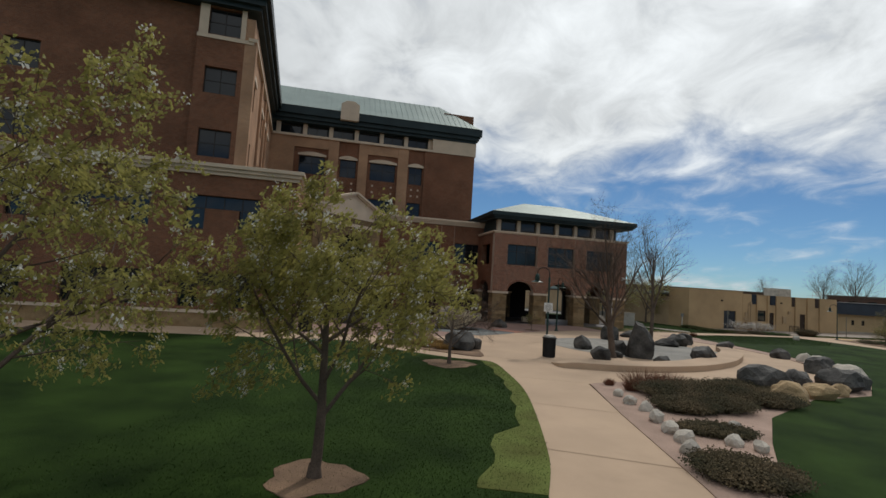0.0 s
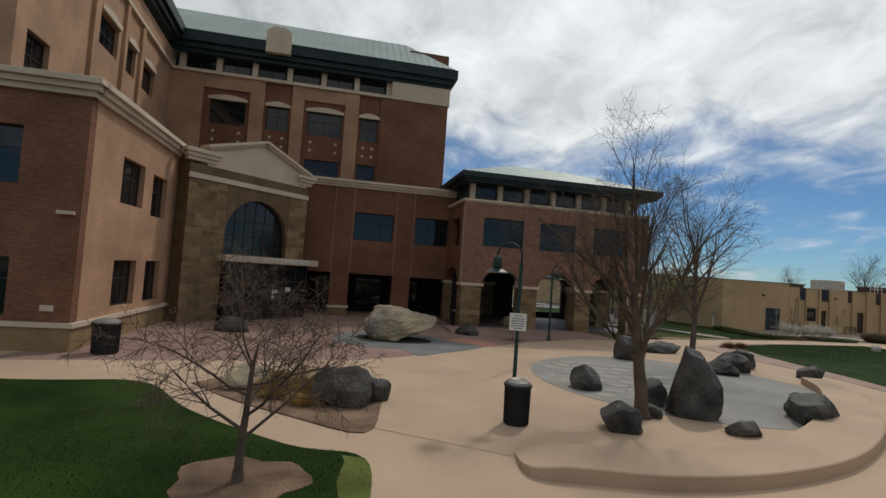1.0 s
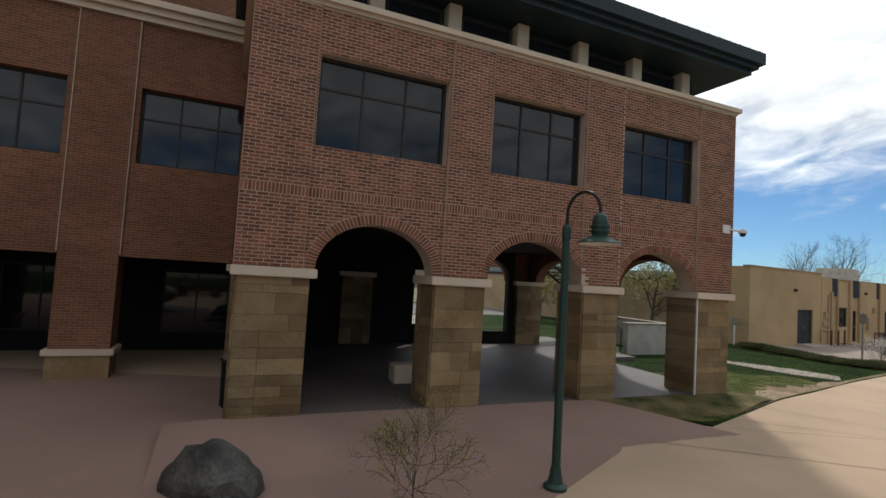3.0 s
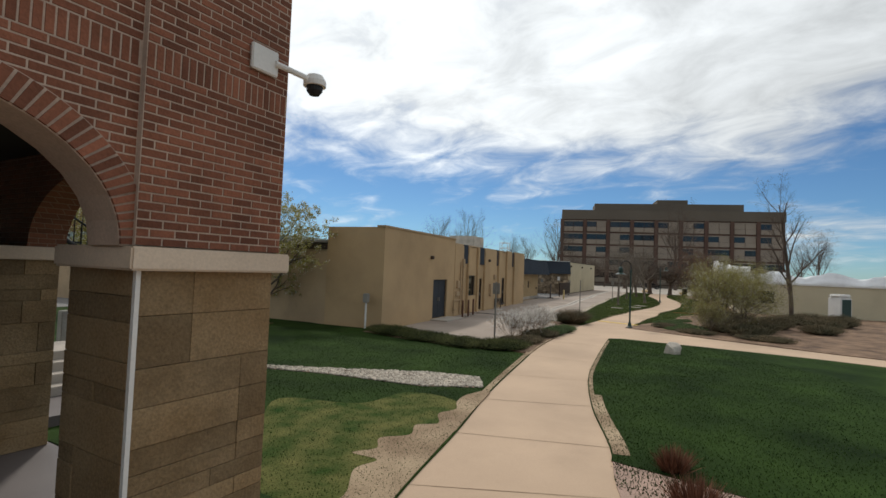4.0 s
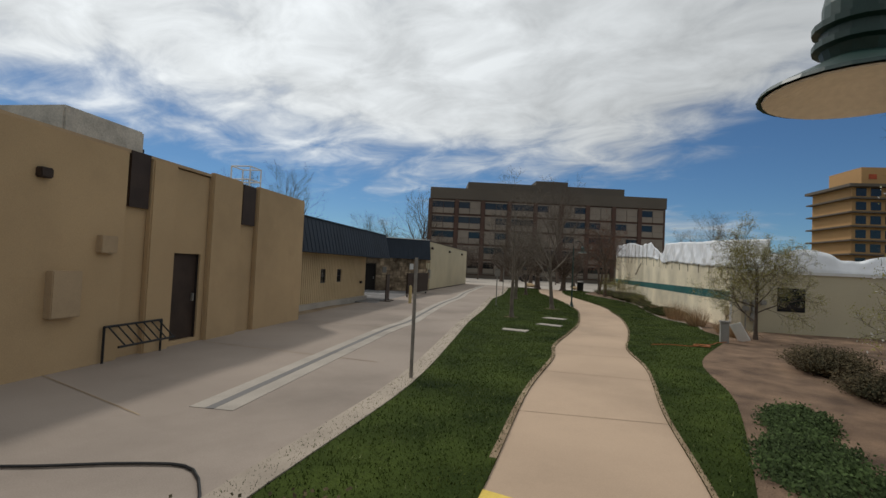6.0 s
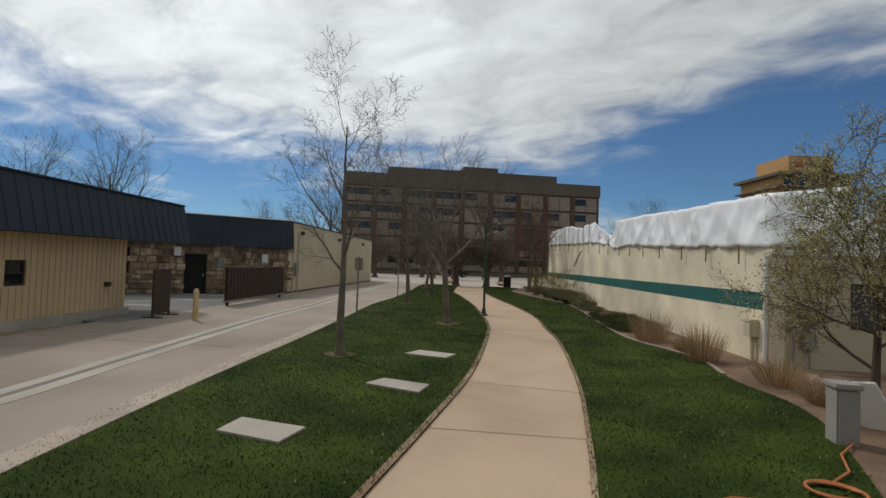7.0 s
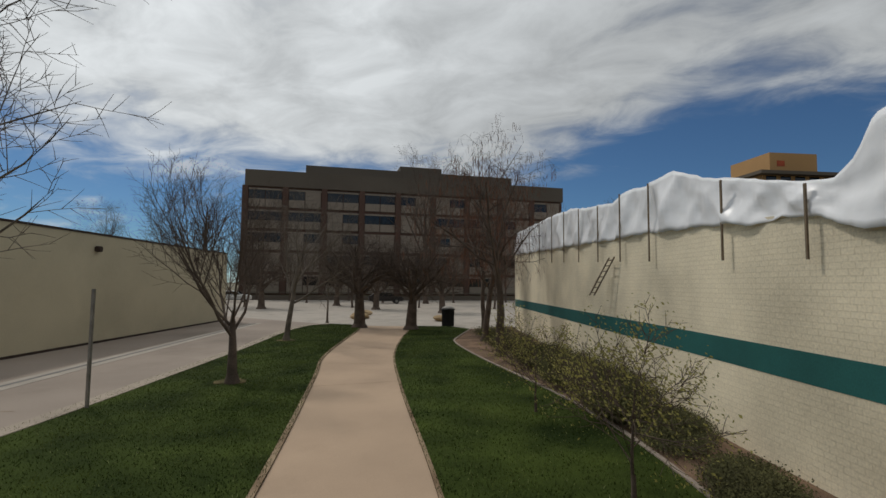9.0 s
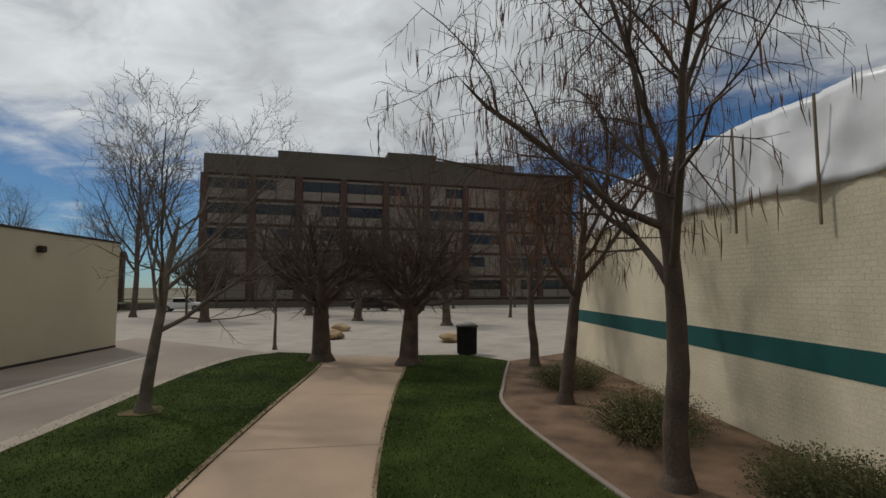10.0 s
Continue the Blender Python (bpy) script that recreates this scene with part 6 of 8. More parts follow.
def outer_stair():
    b = thing("fire_stair", F((4.4, 46.2), 19), "black steel outdoor stair with railings", "stairs")
    for i in range(14):
        part("tread", box(B(), 3.6 - i * 0.28, 3.92 - i * 0.28, 0.0, 1.2, 2.4 + i * 0.18, 2.45 + i * 0.18), BLACK, b)
    for y in (0.0, 1.2):
        part("stringer", tube(B(), (3.8, y, 2.3), (-0.1, y, 4.85), 0.06), BLACK, b)
        part("handrail", pipe(B(), [(5.4, y, 3.4), (3.8, y, 3.4), (-0.1, y, 5.95)], 0.03), BLACK, b)
        for i in range(24):
            x = 3.8 - i * 0.17
            z = 2.4 + (3.8 - x) * 0.64
            part("baluster", tube(B(), (x, y, z), (x, y, z + 1.0), 0.012, n=5), BLACK, b)
    part("landing", box(B(), 3.7, 5.4, -0.1, 1.3, 2.25, 2.42), BLACK, b)
    for x, y in ((5.3, 0.0), (5.3, 1.2), (3.8, 0.0), (3.8, 1.2)):
        part("leg", tube(B(), (x, y, -0.1), (x, y, 3.4), 0.06), BLACK, b)
    for i in range(10):
        part("baluster", tube(B(), (3.85 + i * 0.165, 0, 2.4), (3.85 + i * 0.165, 0, 3.4), 0.012, n=5), BLACK, b)


outer_stair()


def arcade_rail():
    b = thing("handrail", F(A, 19) @ Matrix.Translation((1.4, 11.3, 0.2)), "black steel guard rail behind the arcade", "railing")
    part("top_rail", pipe(B(), [(3.0, 0, 1.0), (9.5, 0, 1.0)], 0.025), BLACK, b)
    part("bottom_rail", pipe(B(), [(3.0, 0, 0.15), (9.5, 0, 0.15)], 0.02), BLACK, b)
    for i in range(44):
        part("baluster", tube(B(), (3.0 + i * 0.151, 0, -0.1 if i % 11 == 0 else 0.15), (3.0 + i * 0.151, 0, 1.0), 0.01, n=5), BLACK, b)
    s = thing("entry_steps", F(A, 19) @ Matrix.Translation((14.2, 6.9, 0.2)), "concrete steps with black railing behind the arcade", "stairs")
    for i in range(4):
        part("step", soft_box(B(), 0, 1.6, i * 0.3, 2.2, i * 0.17 - 0.1, (i + 1) * 0.17, 0.012), CONC_PALE, s)
    for x in (0.0, 1.6):
        part("handrail", pipe(B(), [(x, -0.1, 0.0), (x, -0.1, 0.95), (x, 1.3, 1.7), (x, 1.3, 0.68)], 0.025), BLACK, s)


arcade_rail()
slab("back_street", [(-12, 58), (14, 66), (12, 75), (-16, 72)], 0.04, 0.08, ASPHALT, "asphalt street behind the arcade", "road")
slab("back_walk", [(-7.6, 42.0), (4.2, 45.6), (-3.0, 66), (-15, 62)], 0.19, 0.3, CONC_PALE, "pale concrete walk behind the arcade", "pavement")


# ---- bricks of the arcade front ----
def arcade_bricks():
    rng = random.Random(7)
    wins = [(1.55, 4.3), (5.4, 7.95), (9.2, 11.85)]
    pil = [(0.28, 1.5), (4.35, 5.35), (8.0, 9.15), (11.88, 13.25)]
    verts, faces = [], []
    near = []
    for x0, x1 in pil:
        part("pilaster", box(B(), x0, x1, -0.055, 0.0, 2.94, 8.04), MORTAR, ARC)

    def free(x0, x1, z0, z1):
        for a, c in wins:
            if a - 0.01 < (x0 + x1) / 2 < c + 0.01 and 5.3 < (z0 + z1) / 2 < 7.135:
                return False
        for a, c in OPS:
            m, h = (a + c) / 2, (c - a) / 2
            x, z = (x0 + x1) / 2, (z0 + z1) / 2
            if ((x - m) / (h + 0.11)) ** 2 + ((z - 2.93) / (0.95 + 0.12)) ** 2 < 1:
                return False
        return True

    def one(x0, x1, z0, z1, y):
        j = rng.uniform(0.0, 0.002)
        k = len(verts)
        y0 = y - 0.004 - j
        e = 0.0025
        verts.extend([(x0, y, z0), (x1, y, z0), (x1, y, z1), (x0, y, z1), (x0 + e, y0, z0 + e), (x1 - e, y0, z0 + e), (x1 - e, y0, z1 - e), (x0 + e, y0, z1 - e)])
        faces.extend([(k + 4, k + 5, k + 6, k + 7), (k, k + 1, k + 5, k + 4), (k + 1, k + 2, k + 6, k + 5), (k + 2, k + 3, k + 7, k + 6), (k + 3, k, k + 4, k + 7)])

    row, H, Wd, g = 0, 0.0677, 0.203, 0.013
    zones = []
    xs = [0.28]
    for a, c in pil:
        zones.append((a, c, -0.055))
    for (a, c), (d, e) in zip(pil, pil[1:]):
        zones.append((c, d, 0.0))
    z = 2.935
    rows = []
    while z < 8.04:
        if abs(z - (2.935 + 20 * H)) < 1e-4 or abs(z - (2.935 + 36 * H + 0.0)) < -1:
            rows.append((z, 0.203, True)); z += 0.203
        else:
            rows.append((z, H, False)); z += H
    for r, (z, h, soldier) in enumerate(rows):
        cutz = []
        for a, c, y in zones:
            edges = [a] + sorted(e for q in wins for e in q if a < e < c and 5.3 < z + h / 2 < 7.135) + [c]
            cutz += [(d, e, y) for d, e in zip(edges, edges[1:])]
        for a, c, y in cutz:
            w = H if soldier else Wd
            x = a - (0 if soldier else (r % 2) * Wd / 2)
            while x < c - 0.02:
                x0, x1 = max(x, a) + g / 2, min(x + w, c) - g / 2
                if x1 - x0 > 0.025 and z + h < 8.05 and free(x0, x1, z, z + h):
                    if a > 11.8 and z < 5.0:
                        near.append((x0, x1, z + g / 2, z + h - g / 2, y))
                    else:
                        one(x0, x1, z + g / 2, z + h - g / 2, y)
                x += w
    # ring of bricks round each arch
    for a, c in OPS:
        m, hw = (a + c) / 2, (c - a) / 2
        n = 52
        bed = B()
        rim = [[bed.verts.new((m + (hw + r) * math.cos(math.pi * i / n), y, 2.935 + (0.95 + r) * math.sin(math.pi * i / n))) for r, y in ((0.004, 0.0), (0.004, -0.011), (0.21, -0.011), (0.21, 0.0))] for i in range(n + 1)]
        for p, q in zip(rim, rim[1:]):
            for k in range(3):
                bed.faces.new((p[k], p[k + 1], q[k + 1], q[k]))
        part("arch_mortar", bed, MORTAR, ARC, "pale mortar between the arch bricks")
        for i in range(n):
            t0, t1 = math.pi * (i + 0.13) / n, math.pi * (i + 0.87) / n
            k = len(verts)
            q = [(m + (hw + r) * math.cos(t), 2.935 + (0.95 + r) * math.sin(t)) for r, t in ((0.0, t0), (0.2, t0), (0.2, t1), (0.0, t1))]
            yb, yf = 0.0, -0.02 - rng.uniform(0, 0.005)
            verts.extend([(x, yb, z) for x, z in q] + [(x, yf, z) for x, z in q])
            faces.extend([(k + 4, k + 5, k + 6, k + 7), (k, k + 1, k + 5, k + 4), (k + 1, k + 2, k + 6, k + 5), (k + 2, k + 3, k + 7, k + 6), (k + 3, k, k + 4, k + 7)])
    me = bpy.data.meshes.new("brickwork")
    me.from_pydata(verts, [], faces)
    me.materials.append(BRICK_ONE)
    ob = new("brickwork", me)
    ob.parent = ARC
    tagged(ob, "weathered red and brown bricks in pale mortar", "", "", "stuff")
    cache = {}
    for x0, x1, z0, z1, y in near:
        key = (round(x1 - x0, 3), round(z1 - z0, 3))
        if key not in cache:
            bm = B()
            w, h = key
            v = [bm.verts.new(p) for p in ((0, 0, 0), (w, 0, 0), (w, 0, h), (0, 0, h), (0.0025, -0.005, 0.0025), (w - 0.0025, -0.005, 0.0025), (w - 0.0025, -0.005, h - 0.0025), (0.0025, -0.005, h - 0.0025))]
            for f in ((4, 5, 6, 7), (0, 1, 5, 4), (1, 2, 6, 5), (2, 3, 7, 6), (3, 0, 4, 7)):
                bm.faces.new([v[i] for i in f])
            me = bpy.data.meshes.new("brick")
            bm.to_mesh(me); bm.free()
            me.materials.append(BRICK_ONE)
            cache[key] = me
        ob = new("brick", cache[key])
        ob.parent = ARC
        ob.matrix_basis = Matrix.Translation((x0, y - rng.uniform(0, 0.003), z0))


arcade_bricks()


# ---- lamps ----
def street_lamp(x, y, deg, h=3.55, slim=1.0):
    """Green post with a hooked arm; the lamp hangs towards local +x."""
    m = pose(x, y, 0, 0, 0, deg)
    b = thing("street_lamp", m, "dark green hooked street lamp with a wide shade", "lamp", "green path lamps")
    part("base", lathe(B(), [(0.17, -0.05), (0.17, 0.05), (0.11, 0.09), (0.085, 0.22), (0.075, 0.3)], 16), LAMP_GREEN, b)
    part("pole", lathe(B(), [(0.065 * slim, 0.25), (0.055 * slim, h - 0.02), (0.0, h)], 14), LAMP_GREEN, b)
    part("collar", lathe(B(), [(0.058 * slim, h - 0.22), (0.068 * slim, h - 0.2), (0.068 * slim, h - 0.04), (0.05 * slim, h + 0.01)], 14), LAMP_GREEN, b)
    arm = B()
    r = 0.30
    pts = [(0.0, 0, h - 0.1), (0.0, 0, h + 0.17)] + [(r - r * math.cos(math.pi * i / 12), 0, h + 0.17 + r * math.sin(math.pi * i / 12)) for i in range(1, 13)] + [(2 * r, 0, h + 0.13)]
    pipe(arm, pts, 0.024, 8)
    part("arm", arm, BLACK, b)
    mm = Matrix.Translation((2 * r, 0, h - 0.25)) @ Matrix.Scale(0.72, 4)
    part("housing", lathe(B(), [(0.0, 0.56), (0.07, 0.55), (0.13, 0.48), (0.15, 0.38), (0.15, 0.3), (0.19, 0.29), (0.19, 0.26), (0.16, 0.25), (0.16, 0.21), (0.19, 0.2), (0.19, 0.17), (0.16, 0.16), (0.14, 0.1)], 20, mm), LAMP_GREEN, b)
    sh = lathe(B(), [(0.12, 0.12), (0.16, 0.1), (0.41, -0.03), (0.42, -0.05), (0.405, -0.045), (0.15, 0.075), (0.1, 0.09)], 28, mm)
    shade = part("shade", sh, LAMP_GREEN, b, "wide green enamel shade")
    part("reflector", lathe(B(), [(0.11, 0.085), (0.15, 0.07), (0.395, -0.052), (0.39, -0.06), (0.14, 0.055), (0.0, 0.07)], 28, mm), LAMP_UNDER, shade, "white enamel underside")
    return b


LAMP_C = street_lamp(0.78, 29.75, -61, h=3.8)
LAMP_B = street_lamp(-1.6, 13.35, 175, h=3.85, slim=0.8)
LAMP_D = street_lamp(31.5, 45.05, 146, h=3.2, slim=0.72)
LAMP_E = street_lamp(60.8, 57.22, -57, h=3.85, slim=0.8)
sp = B(); soft_box(sp, -0.21, 0.21, -0.09, -0.075, 2.15, 2.58, 0.006)
sg = part("notice_sign", sp, WHITE, LAMP_B, "white notice with grey printed lines", m=pose(0, 0, 0, 0, 0, -175))
for i, (z, w) in enumerate(((2.52, 0.2), (2.45, 0.3), (2.39, 0.32), (2.33, 0.3), (2.27, 0.32), (2.21, 0.2))):
    part("print_line", box(B(), -w / 2, w / 2, -0.094, -0.091, z - 0.012, z + 0.012), STEEL, sg)


part("conduit", box(B(), 11.895, 11.93, -0.075, -0.035, 0.1, 2.75), WHITE, ARC, "white plastic conduit on the corner pier")


def litter_bin(x, y, r=0.3, h=1.05, name="litter_bin"):
    b = thing(name, pose(x, y, 0), "black slatted steel litter bin with domed lid", "bin", "black bins")
    part("body", lathe(B(), [(r * 0.92, 0.0), (r * 0.92, 0.05), (r * 0.95, h * 0.8), (r, h * 0.86)], 24), BLACK, b)
    for i in range(24):
        a = 2 * math.pi * i / 24
        part("slat", tube(B(), (r * 0.96 * math.cos(a), r * 0.96 * math.sin(a), 0.03), (r * 1.0 * math.cos(a), r * 1.0 * math.sin(a), h * 0.86), 0.016, n=5), BLACK, b)
    part("rim", lathe(B(), [(r * 0.8, h * 0.84), (r * 1.12, h * 0.84), (r * 1.15, h * 0.87), (r * 1.1, h * 0.9), (r * 0.8, h * 0.9)], 24), BLACK, b)
    part("lid", lathe(B(), [(r * 1.02, h * 0.9), (r * 0.95, h * 0.95), (r * 0.6, h), (r * 0.45, h * 0.985), (0.0, h * 0.96)], 24), STEEL, b, "grey steel lid")


litter_bin(-1.52, 12.85)
litter_bin(89.4, 66.6, 0.38, 1.2)
litter_bin(-4.85, 33.4, 0.35, 1.1)
litter_bin(-15.0, 15.9, 0.4, 1.15)


def dome_camera():
    m = F(A, TH) @ Matrix.Translation((12.98, -0.07, 4.74))
    b = thing("security_camera", m, "white security camera on a wall bracket", "camera")
    part("mount", soft_box(B(), -0.2, 0.1, -0.04, 0.0, -0.12, 0.12, 0.01), WHITE, b)
    part("arm", tube(B(), (0.05, -0.05, 0.0), (0.5, -0.1, -0.02), 0.03, 0.03), WHITE, b)
    part("dome", lathe(B(), [(0.0, 0.1), (0.08, 0.09), (0.115, 0.03), (0.115, -0.02)], 18, Matrix.Translation((0.52, -0.1, -0.05))), WHITE, b)
    part("lens_dome", lathe(B(), [(0.085, 0.0), (0.08, -0.05), (0.05, -0.09), (0.0, -0.1)], 18, Matrix.Translation((0.52, -0.1, -0.07))), BLACK, b)


dome_camera()


# ---- rocks ----
def rock_mesh(seed, sx, sy, sz, rough=0.28, cut=6, sub=3):
    rng = random.Random(seed)
    bm = B()
    bmesh.ops.create_icosphere(bm, subdivisions=sub, radius=1.0)
    off = Vector((rng.uniform(0, 99), rng.uniform(0, 99), rng.uniform(0, 99)))
    planes = []
    for _ in range(cut):
        n = Vector((rng.gauss(0, 1), rng.gauss(0, 1), rng.gauss(0, 0.8))).normalized()
        planes.append((n, rng.uniform(0.6, 0.88)))
    for v in bm.verts:
        p = v.co.copy()
        p *= 1 + rough * noise.fractal(p * 1.3 + off, 1.0, 2.0, 3)
        for n, d in planes:
            k = p.dot(n) - d
            if k > 0:
                p -= n * k * 0.92
        p *= 1 + 0.05 * noise.noise(p * 5 + off)
        v.co = Vector((p.x * sx, p.y * sy, max(p.z, -0.45) * sz))
    lo = min(v.co.z for v in bm.verts)
    for v in bm.verts:
        v.co.z -= lo + 0.04 * sz
    return bm


def rock(x, y, w, d, h, seed, material=None, label="dark basalt boulder", group="", deg=0, cut=6, sub=3):
    bm = rock_mesh(seed, w / 2, d / 2, h / 1.4, cut=cut, sub=sub)
    ob = part("boulder", bm, material or ROCK, m=pose(x, y, 0, 0, 0, deg))
    return tagged(ob, label, "boulder", group)


for i, (x, y, w, d, h) in enumerate(((3.3, 15.35, 1.6, 1.4, 1.8), (2.5, 16.1, 0.95, 0.9, 0.85), (0.9, 17.75, 1.3, 1.0, 0.8), (0.95, 13.2, 1.1, 0.9, 0.75), (4.05, 13.95, 0.95, 0.6, 0.4), (6.75, 16.0, 2.0, 1.3, 0.95), (8.2, 24.6, 2.2, 1.4, 0.8), (9.2, 25.8, 1.4, 1.2, 1.0), (6.6, 28.8, 2.6, 1.2, 0.6), (3.9, 25.2, 1.5, 1.3, 1.05), (2.2, 14.9, 0.7, 0.5, 0.3), (7.3, 23.2, 1.8, 1.0, 0.5), (11.3, 24.2, 1.3, 1.0, 0.6))):
    rock(x, y, w, d, h, 20 + i, label="dark basalt boulder standing in the rock garden", group="rock garden boulders", deg=i * 47, cut=9)
for i, (x, y, w, d, h, m) in enumerate(((-5.9, 13.0, 1.6, 1.3, 0.95, ROCK), (-8.8, 13.6, 1.3, 1.0, 0.6, ROCK_WARM), (-7.6, 14.6, 1.2, 0.9, 0.5, ROCK_TAN), (-5.2, 13.6, 0.9, 0.8, 0.6, ROCK), (-9.3, 14.6, 0.9, 0.7, 0.45, ROCK))):
    rock(x, y, w, d, h, 50 + i, m, "boulder lying in the mulch bed", "bed boulders", i * 61)
rock(-3.9, 29.3, 1.3, 1.0, 0.62, 61, ROCK, "low dark boulder on the paving")
rock(-14.6, 22.9, 1.6, 1.0, 0.7, 62, ROCK, "low dark boulder near the entrance")
rock(24.45, 39.55, 0.68, 0.58, 0.46, 63, ROCK_PALE, "pale angular boulder on the lawn")
for i, (x, y, w) in enumerate(((-0.12, 3.45, 0.42), (0.12, 2.75, 0.45), (0.05, 1.6, 0.5), (0.05, 0.6, 0.48), (0.12, -0.15, 0.5), (-0.05, -0.95, 0.45), (1.75, 1.25, 0.42), (1.2, 0.0, 0.45), (1.6, -0.3, 0.4), (-0.2, 4.5, 0.4))):
    rock(x, y, w, w * 0.8, w * 0.62, 70 + i, ROCK_PALE, "pale rounded stone edging the shrub bed", "bed edging stones", i * 33, cut=3, sub=2)
for i, (x, y, w, m) in enumerate(((5.8, 7.9, 1.9, ROCK), (7.6, 9.2, 1.5, ROCK), (5.7, 6.1, 1.3, ROCK_TAN), (7.0, 7.0, 1.2, ROCK_TAN), (9.2, 9.4, 1.9, ROCK), (10.5, 10.4, 1.5, ROCK), (11.5, 12.5, 1.5, ROCK_PALE), (11.6, 14.5, 1.6, ROCK), (12.9, 17.0, 1.3, ROCK_PALE), (13.0, 20.6, 1.2, ROCK), (13.7, 19.4, 1.0, ROCK_PALE), (8.4, 8.1, 1.0, ROCK_TAN))):
    rock(x, y, w, w * 0.75, w * 0.48, 90 + i, m, "angular boulder along the lawn's edge", "edge boulders", i * 53)


def great_boulder():
    """A long-nosed boulder resting on its heavy end."""
    bm = B()
    bmesh.ops.create_icosphere(bm, subdivisions=5, radius=1.0)
    off = Vector((5.1, 2.2, 8.8))
    planes = [((-0.6, -0.55, 0.6), 0.72), ((0.15, -0.75, 0.6), 0.66), ((0.3, 0.1, 0.95), 0.70), ((-0.9, 0.0, 0.25), 0.80), ((-0.3, -0.9, -0.1), 0.72), ((0.6, -0.7, 0.25), 0.60), ((0.0, 0.9, 0.3), 0.7), ((-0.2, 0.2, 0.95), 0.86)]
    for v in bm.verts:
        p = v.co.copy()
        for n, d in planes:
            n = Vector(n).normalized()
            k = p.dot(n) - d
            if k > 0:
                p -= n * k * 0.9
        p *= 1 + 0.10 * noise.fractal(p * 1.6 + off, 1.0, 2.0, 4)
        t = (p.x + 0.85) / 1.75
        up = 0.5 + 0.5 * p.z / 0.8
        top = 1.6 - 0.5 * max(0, t - 0.5) ** 0.9 if t > 0.5 else 1.6
        low = 0.0 if t < 0.42 else 0.62 * ((t - 0.42) / 0.58) ** 0.85
        z = low + (top - low) * max(0, min(1, up))
        q = Vector((p.x * 1.95, p.y * (1.45 - 0.55 * t), z))
        q += Vector((0.05, 0.05, 0.05)) * noise.noise(q * 2.1 + off) + Vector((0.03, 0.03, 0.04)) * noise.noise(q * 6 + off)
        v.co = q
    lo = min(v.co.z for v in bm.verts)
    for v in bm.verts:
        v.co.z -= lo + 0.05
    ob = part("great_boulder", bm, ROCK_WARM, m=pose(-7.0, 25.2, 0.0, 0, 0, 22))
    tagged(ob, "huge grey and ochre boulder with an overhanging nose", "boulder")
    # near-black oval, a little wider than the boulder's foot
    slab("rock_pit", [(-7.2 + 1.9 * math.cos(a * math.pi / 16), 25.0 + 1.25 * math.sin(a * math.pi / 16)) for a in range(32)], 0.018, 0.03, DARK, "near-black oval pit under the boulder", "pit")


great_boulder()


